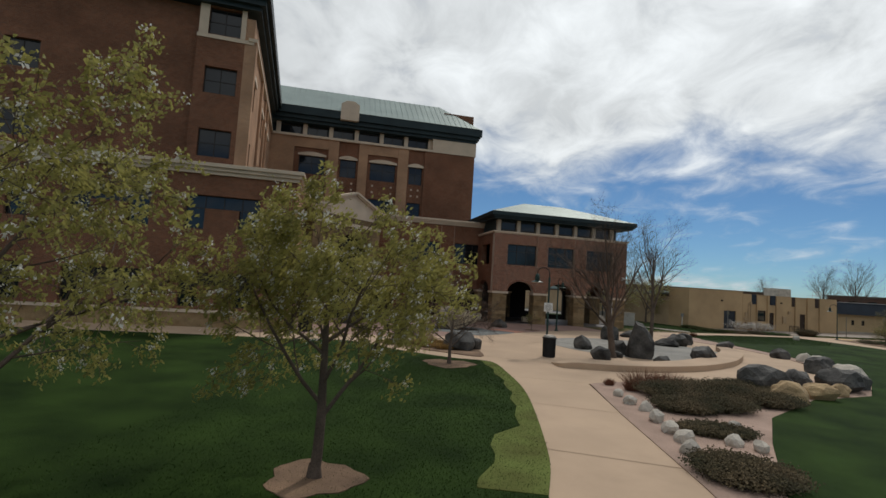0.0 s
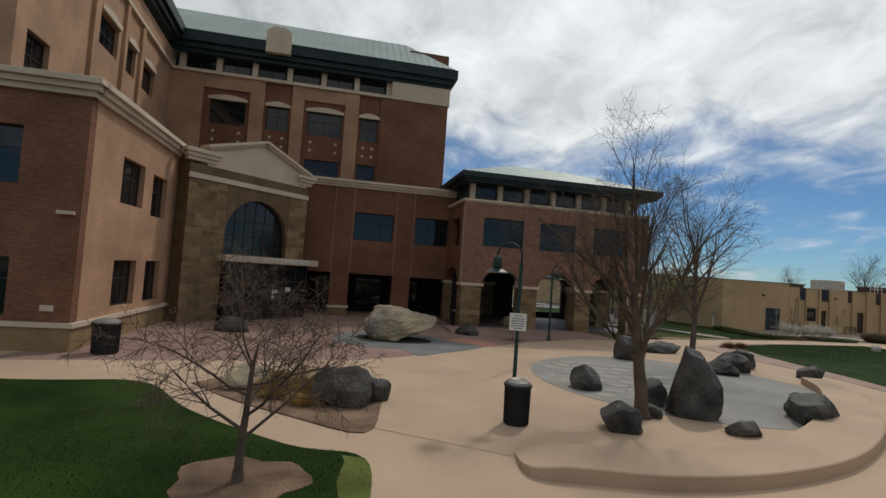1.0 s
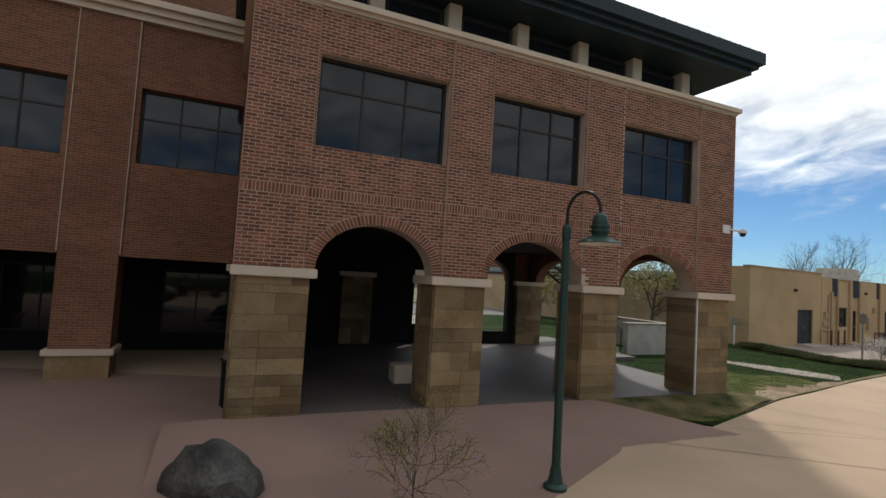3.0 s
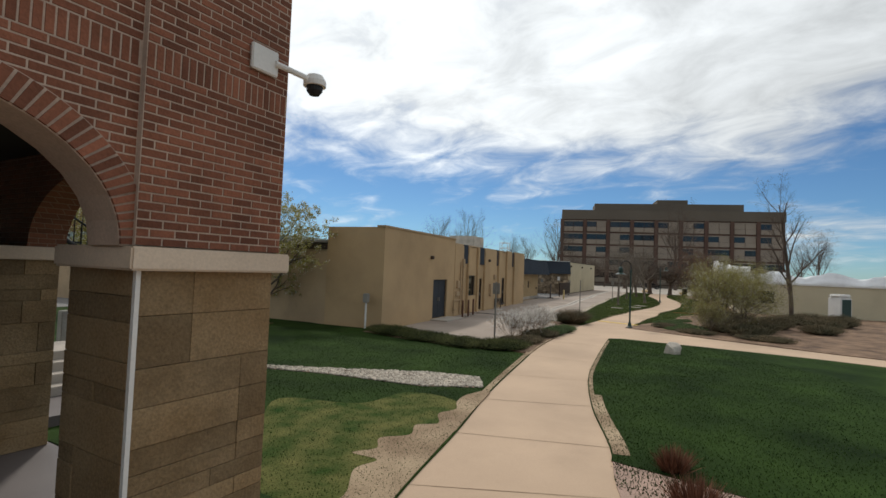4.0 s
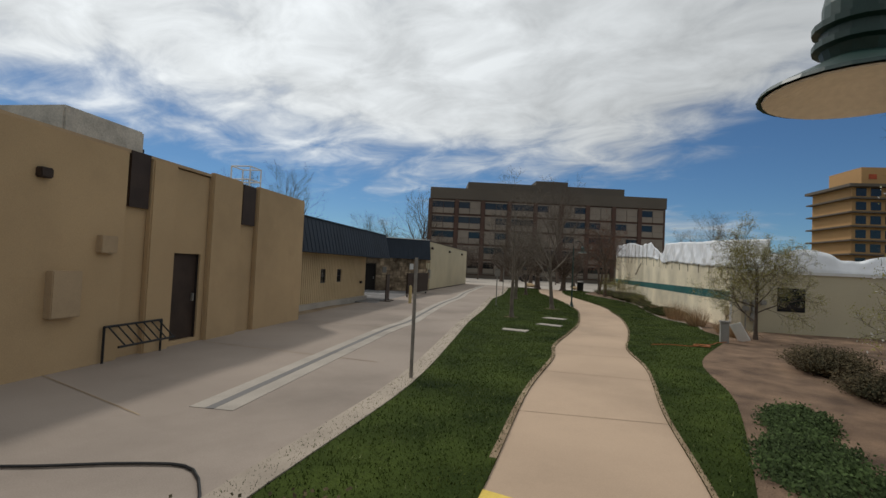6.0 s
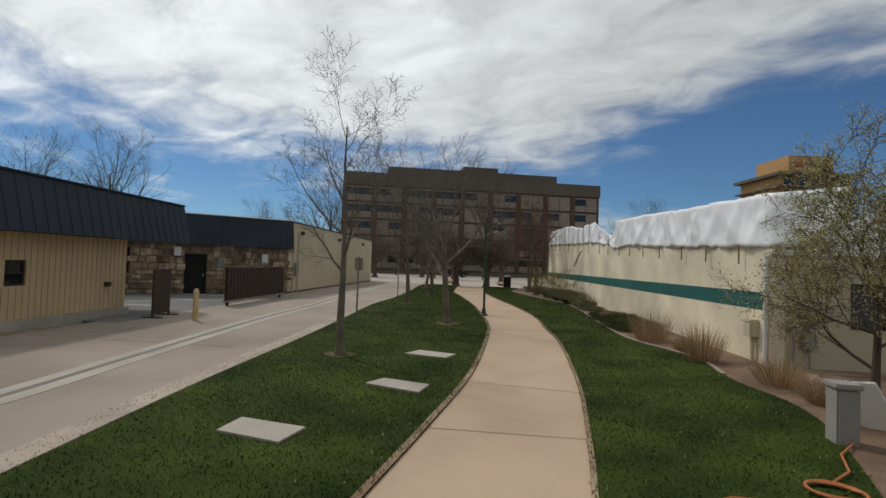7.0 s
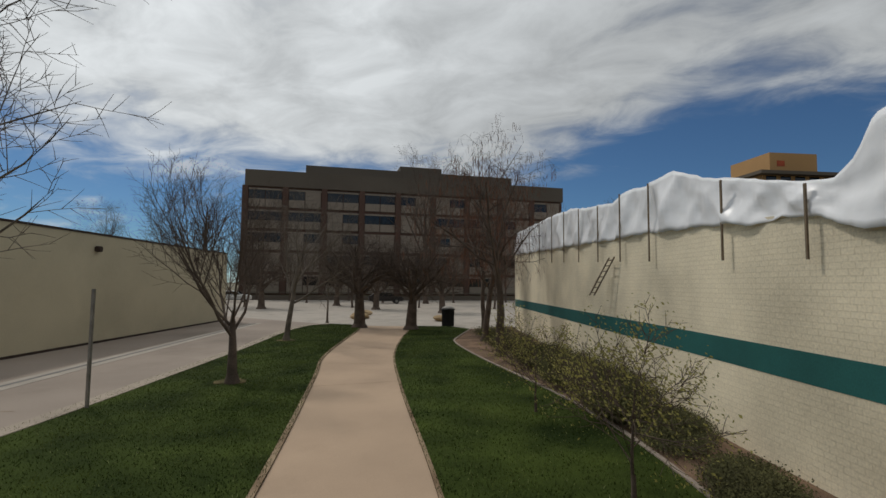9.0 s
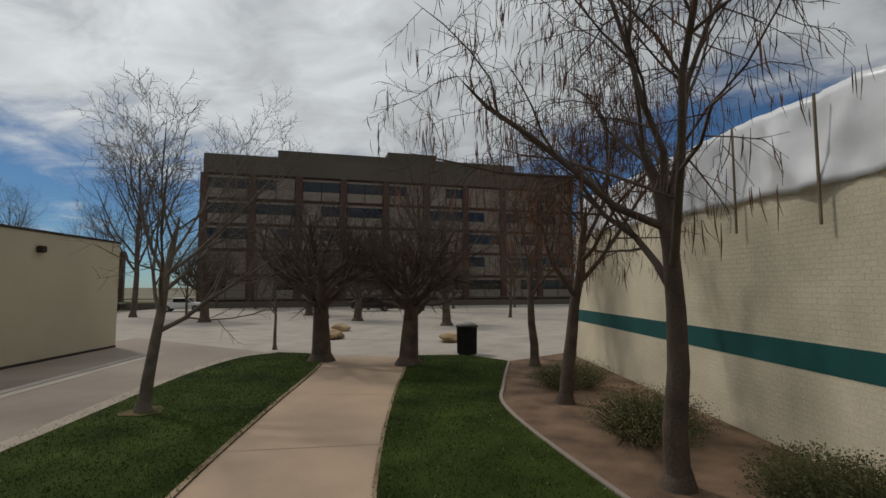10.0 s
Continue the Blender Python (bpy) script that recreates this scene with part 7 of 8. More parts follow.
# ---- trees ----
class Wood:
    def __init__(self, seed):
        self.rng = random.Random(seed)
        self.v, self.f, self.tips, self.first = [], [], [], 0

    def limb(self, pts, radii, n):
        rings = []
        for i, (p, r) in enumerate(zip(pts, radii)):
            d = (pts[min(i + 1, len(pts) - 1)] - pts[max(i - 1, 0)]).normalized()
            u = d.orthogonal().normalized()
            w = d.cross(u)
            k = len(self.v)
            for j in range(n):
                a = 2 * math.pi * j / n
                self.v.append(tuple(p + (u * math.cos(a) + w * math.sin(a)) * r))
            rings.append(k)
        for a, b in zip(rings, rings[1:]):
            for j in range(n):
                self.f.append((a + j, a + (j + 1) % n, b + (j + 1) % n, b + j))

    def grow(self, p, d, length, r, level, spec):
        rng = self.rng
        segs = (6, 5, 4, 3, 2)[min(level, 4)]
        pts, radii = [p.copy()], [r]
        q, dd = p.copy(), d.normalized()
        for i in range(segs):
            wob = spec["wobble"] * (0.4 if level == 0 else 1)
            dd = (dd + Vector((rng.gauss(0, wob), rng.gauss(0, wob), rng.gauss(0, wob) + spec["up"][min(level, 4)]))).normalized()
            q = q + dd * (length / segs)
            pts.append(q.copy())
            radii.append(max(0.003, r * (1 - (1 - spec["taper"]) * (i + 1) / segs)))
        radii[-1] = 0.002 if level >= 3 else max(0.003, r * 0.12)
        self.limb(pts, radii, (9, 6, 4, 3, 3)[min(level, 4)])
        if level == 0:
            self.first = len(self.f)
        if level >= spec["levels"]:
            self.tips.append((pts[-1], dd))
            self.tips.append((pts[len(pts) // 2], dd))
            return
        n = spec["kids"][min(level, len(spec["kids"]) - 1)]
        for i in range(n):
            t = spec["first"][min(level, len(spec["first"]) - 1)]
            t = t + (1 - t) * (i + rng.random() * 0.8) / n
            t = min(t, 0.999)
            k = t * segs
            j = min(int(k), segs - 1)
            at = pts[j].lerp(pts[j + 1], k - j)
            axis = (pts[j + 1] - pts[j]).normalized()
            ang = radians(rng.uniform(*spec["angle"][min(level, len(spec["angle"]) - 1)]))
            az = i * 2.4 + rng.uniform(-0.5, 0.5)
            u = axis.orthogonal().normalized()
            w = axis.cross(u)
            nd = axis * math.cos(ang) + (u * math.cos(az) + w * math.sin(az)) * math.sin(ang)
            rr = (radii[j] * (1 - (k - j)) + radii[j + 1] * (k - j)) * spec["thin"]
            ll = length * spec["short"][min(level, len(spec["short"]) - 1)] * rng.uniform(0.75, 1.2) * (1.15 - 0.45 * t)
            self.grow(at, nd, ll, max(rr, 0.0045), level + 1, spec)

    def mesh(self, name, material, faces):
        used = sorted({i for f in faces for i in f})
        at = {i: k for k, i in enumerate(used)}
        me = bpy.data.meshes.new(name)
        me.from_pydata([self.v[i] for i in used], [], [[at[i] for i in f] for f in faces])
        me.materials.append(material)
        me.polygons.foreach_set("use_smooth", [True] * len(me.polygons))
        return me


BASE = dict(wobble=0.10, up=(0.02, 0.10, 0.08, 0.05, 0.03), taper=0.4, levels=4, kids=(9, 7, 6, 4), first=(0.35, 0.25, 0.2, 0.2), angle=((35, 60), (30, 55), (30, 60), (30, 60)), thin=0.52, short=(0.62, 0.55, 0.5, 0.5))


def leaves(tips, rng, n, spread, size, name, material):
    """Many small leaves round the twigs' ends."""
    v, f = [], []
    for p, d in tips:
        for _ in range(n):
            c = p + Vector((rng.gauss(0, spread), rng.gauss(0, spread), rng.gauss(0, spread)))
            a = Vector((rng.gauss(0, 1), rng.gauss(0, 1), rng.gauss(0, 1))).normalized()
            u = a.orthogonal().normalized()
            w = a.cross(u)
            s = size * rng.uniform(0.6, 1.3)
            k = len(v)
            v += [tuple(c - u * s), tuple(c + w * s * 0.5 + a * s * 0.2), tuple(c + u * s), tuple(c - w * s * 0.5 + a * s * 0.2)]
            f += [(k, k + 1, k + 2), (k, k + 2, k + 3)]
    me = bpy.data.meshes.new(name)
    me.from_pydata(v, [], f)
    me.materials.append(material)
    return me


def seed_pods(tips, rng, step, material):
    """Long thin pods that hang from the twigs."""
    v, f = [], []
    for p, d in tips[::step]:
        for _ in range(rng.choice((1, 1, 2, 3))):
            c = p + Vector((rng.gauss(0, 0.05), rng.gauss(0, 0.05), 0))
            n, w = rng.uniform(0.16, 0.36), rng.uniform(0.005, 0.009)
            bend = Vector((rng.gauss(0, 0.04), rng.gauss(0, 0.04), 0))
            k = len(v)
            for t, r in ((0.0, 0.35), (0.5, 1.0), (1.0, 0.25)):
                q = c + Vector((0, 0, -n * t)) + bend * (t * t)
                v += [tuple(q + Vector((math.cos(a), math.sin(a), 0)) * w * r) for a in (0.0, 2.094, 4.189)]
            for o in (0, 3):
                f += [(k + o + i, k + o + (i + 1) % 3, k + o + 3 + (i + 1) % 3, k + o + 3 + i) for i in range(3)]
    me = bpy.data.meshes.new("seed_pods")
    me.from_pydata(v, [], f)
    me.materials.append(material)
    return me


def make_tree(seed, h, trunk_r, bark, label, spec=None, trunk=0.3, lean=0.0, foliage=None, extra=None, group="", name="tree", pods=0):
    s = dict(BASE)
    s.update(spec or {})
    k = 1.0
    for _ in range(2):
        wd = Wood(seed)
        wd.limb([Vector((0, 0, -0.15 / k)), Vector((0, 0, 0.02)), Vector((0, 0, 0.25 / k))], [trunk_r * 1.6 / k, trunk_r * 1.4 / k, trunk_r * 1.0 / k], 9)
        wd.grow(Vector((0, 0, 0)), Vector((lean, 0, 1)), h * s.get("trunk_len", 0.62), trunk_r / k, 0, s)
        k = h / max(p[2] for p in wd.v)
    wd.v = [(x * k, y * k, z * k) for x, y, z in wd.v]
    wd.tips = [(p * k, d) for p, d in wd.tips]
    e = new(name)
    tagged(e, label, "tree", group)
    for nm, fs in (("trunk", wd.f[:wd.first]), ("crown", wd.f[wd.first:])):
        t = new(nm, wd.mesh(nm, bark, fs))
        t.parent = e
    rng = random.Random(seed + 1)
    if foliage:
        o = new("foliage", leaves(wd.tips, rng, *foliage[:3], "foliage", foliage[3]))
        o.parent = e
        tagged(o, foliage[4])
    if extra:
        o = new("blossom", leaves(wd.tips[::extra[5]], rng, *extra[:3], "blossom", extra[3]))
        o.parent = e
        tagged(o, extra[4])
    if pods:
        o = new("pod_fringe", seed_pods(wd.tips, rng, pods, RUSSET))
        o.parent = e
        tagged(o, "brown seed pods hanging from the twigs", "", "", "stuff")
    return e


def put(tree, x, y, deg=0, s=1.0):
    tree.matrix_basis = pose(x, y, 0, 0, 0, deg) @ Matrix.Scale(s, 4)
    return tree


def again(tree, x, y, deg=0, s=1.0, label=""):
    c = copy_thing(tree, pose(x, y, 0, 0, 0, deg))
    c.scale = (s, s, s)
    if label:
        tagged(c, label)
    return c


SPREAD = dict(kids=(8, 6, 5, 4), first=(0.26, 0.2, 0.2, 0.2), angle=((32, 76), (30, 60), (30, 65), (30, 60)), up=(0.0, 0.06, 0.03, -0.06, -0.12), trunk_len=0.5, short=(0.85, 0.6, 0.5, 0.5))
leafing = (11, 0.06, 0.044, LEAF, "small fresh green leaves")
petals = (14, 0.04, 0.03, BLOSSOM, "scattered white blossom", 7)
put(make_tree(1, 4.7, 0.10, BARK, "flowering crab-apple with fresh leaves on the lawn", SPREAD, foliage=leafing, extra=petals, group="blossom trees"), -6.8, -4.2, 0).scale = (0.95, 0.6, 1.0)
near_tree = put(make_tree(2, 6.3, 0.12, BARK, "flowering crab-apple with fresh leaves on the lawn", dict(SPREAD, trunk_len=0.55), foliage=leafing, extra=petals, group="blossom trees"), -10.75, -6.5, 80, 0.93)
bt = put(make_tree(3, 6.2, 0.14, BARK, "young blossom tree with sparse pale leaves", dict(SPREAD, trunk_len=0.55), foliage=(7, 0.055, 0.05, LEAF, "sparse pale green leaves"), extra=(5, 0.05, 0.036, BLOSSOM, "white blossom", 2), group="lawn trees"), 14.6, 53.7, 0, 0.95)
again(bt, 12.0, 58.4, 120, 1.0)
again(bt, 9.5, 62.0, 220, 1.0)
put(make_tree(4, 3.6, 0.075, BARK, "small bare tree with reddish buds on the lawn", dict(SPREAD, kids=(9, 7, 6, 5), angle=((50, 78), (30, 60), (30, 65), (30, 60))), foliage=(5, 0.05, 0.008, RUSSET, "reddish buds")), -5.9, 8.1, 10, 1.0)
put(make_tree(5, 8.3, 0.19, BARK, "tall bare tree in the rock garden", dict(kids=(12, 9, 7, 5), angle=((24, 50), (22, 45), (30, 52), (30, 60)), first=(0.34, 0.2, 0.2, 0.2), trunk_len=0.4, short=(1.2, 0.5, 0.5, 0.5), up=(0.0, 0.10, 0.1, 0.06, 0.02))), 1.82, 14.6, 0)
big_bare = put(make_tree(6, 11.2, 0.17, BARK, "tall bare tree by the rock garden", dict(kids=(12, 8, 6, 4), angle=((24, 44), (25, 48), (30, 55), (30, 60)), first=(0.25, 0.2, 0.2, 0.2), trunk_len=0.62)), 6.75, 24.9, 0, 0.84)
twiggy = make_tree(7, 7.0, 0.10, BARK_PALE, "slender bare street tree on the lawn strip", dict(kids=(13, 7, 6, 4), angle=((40, 70), (28, 50), (30, 60), (30, 60)), first=(0.34, 0.2, 0.2, 0.2), trunk_len=0.8, short=(0.42, 0.5, 0.5, 0.5), thin=0.5, taper=0.12), group="lane trees")
put(twiggy, 49.85, 56.1, 40)
vase = make_tree(8, 7.4, 0.13, BARK_PALE, "bare spreading tree on the lawn strip", dict(kids=(10, 8, 6, 5), angle=((38, 62), (25, 50), (30, 55), (30, 60)), first=(0.38, 0.2, 0.2, 0.2), trunk_len=0.55, short=(0.9, 0.55, 0.5, 0.5)), group="lane trees")
put(vase, 56.8, 56.95, 0)
again(vase, 63, 62.4, 130, 0.95)
low = make_tree(9, 5.7, 0.14, BARK, "low-forked bare tree on the lawn strip", dict(kids=(7, 9, 8, 5), angle=((30, 62), (18, 42), (22, 45), (30, 60)), first=(0.55, 0.25, 0.2, 0.2), trunk_len=0.3, short=(1.75, 0.6, 0.5, 0.5), up=(0, 0.16, 0.16, 0.1, 0.04)), group="lane trees")
put(low, 70.35, 65.0, 0)
again(vase, 78.5, 70.0, 250, 1.02)
again(twiggy, 88.0, 74.5, 90, 0.75)
DENSE = dict(kids=(12, 9, 7, 6), angle=((35, 75), (30, 60), (30, 65), (30, 60)), first=(0.38, 0.2, 0.15, 0.15), trunk_len=0.55, short=(0.85, 0.6, 0.5, 0.5))
thick = make_tree(10, 6.4, 0.36, BARK, "thick-trunked bare tree with a dense brown crown", DENSE, group="gateway trees")
put(thick, 85.85, 70.75, 0)
again(thick, 86.1, 67.55, 140, 0.95)
WEEP = dict(kids=(7, 8, 7, 5), angle=((32, 66), (30, 62), (40, 80), (30, 60)), first=(0.5, 0.25, 0.2, 0.2), trunk_len=0.55, short=(0.85, 0.6, 0.45, 0.5), up=(0.0, 0.06, 0.0, -0.16, -0.4), wobble=0.2, thin=0.55)
weep = make_tree(11, 8.7, 0.17, BARK, "bare tree with crooked limbs and hanging pods", WEEP, group="wall trees", pods=4)
put(weep, 78.1, 60.15, 0)
again(weep, 82.3, 62.05, 100, 0.95)
again(weep, 87.2, 63.6, 210, 0.9)
bud = put(make_tree(12, 11.0, 0.16, BARK, "tall slim bare tree near the painted building", dict(kids=(13, 6, 5, 4), trunk_len=0.75, first=(0.2, 0.2, 0.2, 0.2), angle=((25, 48), (25, 50), (30, 60), (30, 60)), short=(0.36, 0.5, 0.5, 0.5))), 47.5, 41.5, 0)
put(make_tree(17, 4.0, 0.06, BARK, "small budding tree in the mulch bed", dict(SPREAD, kids=(12, 8, 6, 5), up=(0.0, 0.06, 0.03, 0.0, -0.05)), foliage=(4, 0.05, 0.018, LEAF, "pale buds"), extra=(3, 0.05, 0.012, BLOSSOM, "first pale blossom", 2)), 51.3, 46.5, 0, 1.2)
bshrub = make_tree(16, 1.35, 0.018, TWIG, "twiggy shrub with pale blossom by the lane", dict(kids=(16, 6, 4, 3), levels=3, angle=((15, 60), (20, 45), (30, 60), (30, 60)), first=(0.02, 0.25, 0.2, 0.2), trunk_len=0.35, short=(1.9, 0.5, 0.5, 0.5)), foliage=(4, 0.03, 0.019, BLOSSOM, "pale blossom on the tips"), name="flowering_shrub", group="blossom shrubs")
put(bshrub, 21.3, 44.7, 0)
for i, (x, y) in enumerate(((22.2, 45.0), (23.0, 45.3), (23.8, 45.6), (24.7, 45.9), (25.2, 46.1))):
    again(bshrub, x, y, i * 70 + 30, 0.85 + 0.08 * (i % 3))
shrub = make_tree(13, 4.3, 0.06, BARK, "large shrub leafing out in yellow-green", dict(kids=(16, 8, 6, 4), angle=((25, 70), (25, 50), (30, 60), (30, 60)), first=(0.03, 0.15, 0.2, 0.2), trunk_len=0.35, short=(1.5, 0.6, 0.5, 0.5)), foliage=(6, 0.08, 0.020, LEAF, "small yellow-green leaves"), extra=(4, 0.06, 0.02, BLOSSOM, "white blossom", 6), name="large_shrub", group="leafing shrubs")
put(shrub, 36.2, 41.9, 0)
again(shrub, 40.4, 42.2, 130, 0.95)
again(shrub, 33.9, 41.8, 60, 0.45)
sap = make_tree(14, 1.9, 0.02, BARK, "thin sapling in the mulch bed", dict(kids=(11, 7, 5, 3), levels=3, trunk_len=0.6, first=(0.3, 0.2, 0.2, 0.2), short=(0.9, 0.6, 0.5, 0.5), angle=((40, 80), (30, 55), (30, 60), (30, 60))), foliage=(3, 0.05, 0.018, LEAF, "few pale leaves"), name="sapling", group="saplings")
put(sap, 67.05, 55.5, 0, 1.3)
again(sap, 70.7, 57.4, 90, 1.2)
again(sap, 63.6, 53.6, 200, 0.7)
again(sap, -1.3, 28.6, 40, 0.85, "thin bare sapling in a square tree pit")
sap2 = put(make_tree(15, 4.3, 0.045, BARK_PALE, "slim young tree with a pale trunk in the paving", dict(kids=(8, 5, 4, 3), levels=3, trunk_len=0.7, first=(0.45, 0.2, 0.2, 0.2))), -13.1, 21.1, 0)
for i, (x, y, s) in enumerate(((102, 101, 1.5), (109.4, 116.2, 1.15), (98.4, 112.2, 1.1), (65, 93, 1.2), (61, 96, 1.1), (114.4, 96.2, 0.75), (120.4, 88.2, 0.8), (126.4, 80.2, 0.85), (106.4, 84.2, 0.7), (132.4, 74.2, 0.8), (110.4, 78.2, 0.6), (138.4, 62.2, 1.1), (124, 56, 1.25), (92.4, 26.2, 1.0), (106.4, 34.2, 0.9), (32.4, 124.2, 0.9), (66.4, 129.2, 1.0), (118.4, 108.2, 0.9), (101.4, 94.2, 0.65), (146.4, 134.2, 1.2), (124.4, 96.2, 0.8), (118.4, 102.2, 0.8), (112.4, 70.2, 0.75), (123.4, 66.2, 0.8), (121.0, 82.1, 1.9))):
    again(big_bare, x, y, i * 67, s, "bare tree along the far street")
for i, (x, y, s) in enumerate(((99.4, 90.2, 1.0), (104.4, 80.2, 0.95), (109.4, 88.2, 1.0), (102.4, 72.2, 0.9))):
    again(thick, x, y, i * 80 + 20, s, "bare brown tree across the street")


# ---- shrubs, hedges and stems ----
def tuft(name, x, y, w, d, h, n, material, label, category="shrub", seed=0, blade=0.02, lean=0.5, z=0.0, leafy=0, group=""):
    """A bush of many thin upright stems and small sprays."""
    rng = random.Random(seed)
    v, f = [], []
    for _ in range(n):
        a, r = rng.uniform(0, 6.283), math.sqrt(rng.random())
        bx, by = math.cos(a) * r * w / 2 * 0.55, math.sin(a) * r * d / 2 * 0.55
        tx, ty = math.cos(a) * r * w / 2 * (1 + lean * 0.4) + rng.gauss(0, 0.05), math.sin(a) * r * d / 2 * (1 + lean * 0.4) + rng.gauss(0, 0.05)
        tz = h * rng.uniform(0.55, 1.0) * (1 - 0.35 * r * r)
        k = len(v)
        s = blade * rng.uniform(0.6, 1.3)
        g = rng.uniform(0, 3.14)
        cx, cy = math.cos(g) * s / 2, math.sin(g) * s / 2
        mx, my = (bx * 0.4 + tx * 0.6), (by * 0.4 + ty * 0.6)
        v += [(bx - cx, by - cy, -0.03), (bx + cx, by + cy, -0.03), (mx + cx * 0.8, my + cy * 0.8, tz * 0.6), (mx - cx * 0.8, my - cy * 0.8, tz * 0.6), (tx, ty, tz)]
        f += [(k, k + 1, k + 2, k + 3), (k + 3, k + 2, k + 4)]
        for _ in range(leafy):
            t = rng.uniform(0.25, 1.0)
            c = Vector((bx + (tx - bx) * t + rng.gauss(0, 0.05), by + (ty - by) * t + rng.gauss(0, 0.05), tz * t + rng.gauss(0, 0.03)))
            u = Vector((rng.gauss(0, 1), rng.gauss(0, 1), rng.gauss(0, 0.7))).normalized() * blade * 1.5
            q = u.orthogonal() * 0.5
            k = len(v)
            v += [tuple(c - u), tuple(c + q), tuple(c + u), tuple(c - q)]
            f += [(k, k + 1, k + 2, k + 3)]
    me = bpy.data.meshes.new(name)
    me.from_pydata(v, [], f)
    me.materials.append(material)
    ob = new(name, me)
    ob.matrix_basis = pose(x, y, z)
    return tagged(ob, label, category, group)


OCHRE = mat("ochre_dry_grass", (0.34, 0.215, 0.075), 0.9, 1.2, 0.3, 0.0, fine=14, rand=0.4)
LOWGREEN2 = mat("dense_dark_juniper", (0.024, 0.038, 0.012), 0.9, 1.2, 0.35, 0.0, fine=14, rand=0.45, tint=(0.06, 0.062, 0.02), spec=0.1)
LOWGREEN = mat("creeping_juniper", (0.055, 0.085, 0.025), 0.9, 1.2, 0.3, 0.0, fine=14, rand=0.4)
JL = "spreading dark green juniper"
for i, (x, y, w, d, h) in enumerate(((1.8, 5.2, 2.2, 2.0, 0.5), (3.3, 5.9, 2.6, 2.0, 0.55), (2.3, 3.9, 2.0, 1.6, 0.45), (4.4, 5.2, 1.8, 1.6, 0.45), (1.2, 0.9, 1.4, 0.9, 0.25), (1.3, 3.2, 1.5, 1.2, 0.4), (0.45, -2.1, 1.5, 1.5, 0.35), (4.9, 7.6, 1.8, 1.2, 0.4))):
    tuft("juniper", x, y, w, d, h, 2600, JUNIPER, JL + " in the gravel bed", seed=i, blade=0.018, lean=0.9, leafy=6, group="junipers")
for i, (x, y, w, d, h) in enumerate(((18.0, 48.4, 1.5, 2.2, 0.42), (18.3, 46.6, 1.6, 2.2, 0.38), (18.6, 44.9, 1.6, 2.0, 0.36), (19.5, 43.6, 1.8, 1.6, 0.4), (21.2, 44.1, 1.8, 1.2, 0.36), (23.4, 44.9, 1.6, 1.0, 0.42))):
    tuft("hedge", x, y, w, d, h * 0.9, 2200, LOWGREEN2 if i < 4 else JUNIPER, "low dark green hedge along the lawn", "hedge", seed=20 + i, blade=0.018, lean=0.8, leafy=6, group="low hedge")
for i, (x, y, w, dd, h) in enumerate(((36.6, 45.3, 2.2, 1.0, 0.15), (35.4, 44.2, 2.4, 1.1, 0.15), (34.6, 42.9, 2.2, 1.3, 0.17), (33.5, 43.4, 1.3, 0.8, 0.12), (38.6, 45.4, 1.8, 0.8, 0.14), (25.6, 45.5, 1.5, 0.8, 0.32), (26.6, 45.95, 1.3, 0.7, 0.28), (24.5, 45.15, 1.4, 0.8, 0.36))):
    tuft("low_juniper", x, y, w, dd, h, 1500, LOWGREEN, "low green creeping juniper beside the path", seed=140 + i, blade=0.018, lean=0.9, leafy=7, group="creeping junipers")
tuft("juniper", 30.1, 47.8, 2.0, 1.5, 0.95, 2600, JUNIPER, JL + " between path and lane", seed=40, blade=0.013, lean=1.0, leafy=6)
for i, (x, y, w, h) in enumerate(((54.6, 48.95, 1.5, 1.15), (57.5, 50.3, 1.9, 1.25), (56, 49.4, 0.7, 0.5), (52.7, 47.6, 1.4, 0.7), (51.4, 47.1, 1.1, 0.6), (63, 52.5, 0.9, 0.5))):
    tuft("dry_shrub", x, y, w, w * 0.8, h, 520, STRAW, "clump of dry straw-coloured stems by the wall", seed=60 + i, blade=0.008, lean=0.35, leafy=1, group="dry shrubs")
JUNIPER2 = mat("olive_shrub", (0.095, 0.092, 0.036), 0.9, 1.2, 0.35, 0.0, fine=14, rand=0.5)
for i, (x, y, w, d, h) in enumerate(((60.6, 51.2, 3.0, 1.7, 0.34), (62.9, 52.1, 3.0, 1.6, 0.36), (65.3, 53.0, 2.4, 0.9, 0.14), (70.2, 54.9, 2.4, 1.0, 0.35), (74.6, 57.2, 3.0, 1.5, 0.75), (77.2, 58.5, 3.0, 1.5, 0.75), (71.2, 55.8, 2.2, 1.2, 0.85), (72.6, 56.2, 2.2, 1.3, 0.9), (68, 54.1, 2.0, 0.9, 0.14), (75.4, 57.6, 2.4, 1.3, 0.9), (80.6, 60.4, 2.8, 1.6, 0.8), (84.4, 62.2, 2.6, 1.6, 0.7))):
    tuft("evergreen_shrub", x, y, w, d, h, 2200 if i < 9 else 900, JUNIPER2 if i > 2 else LOWGREEN2, "loose green shrub against the painted wall", seed=70 + i, blade=0.012, lean=1.1, leafy=7, group="wall shrubs")
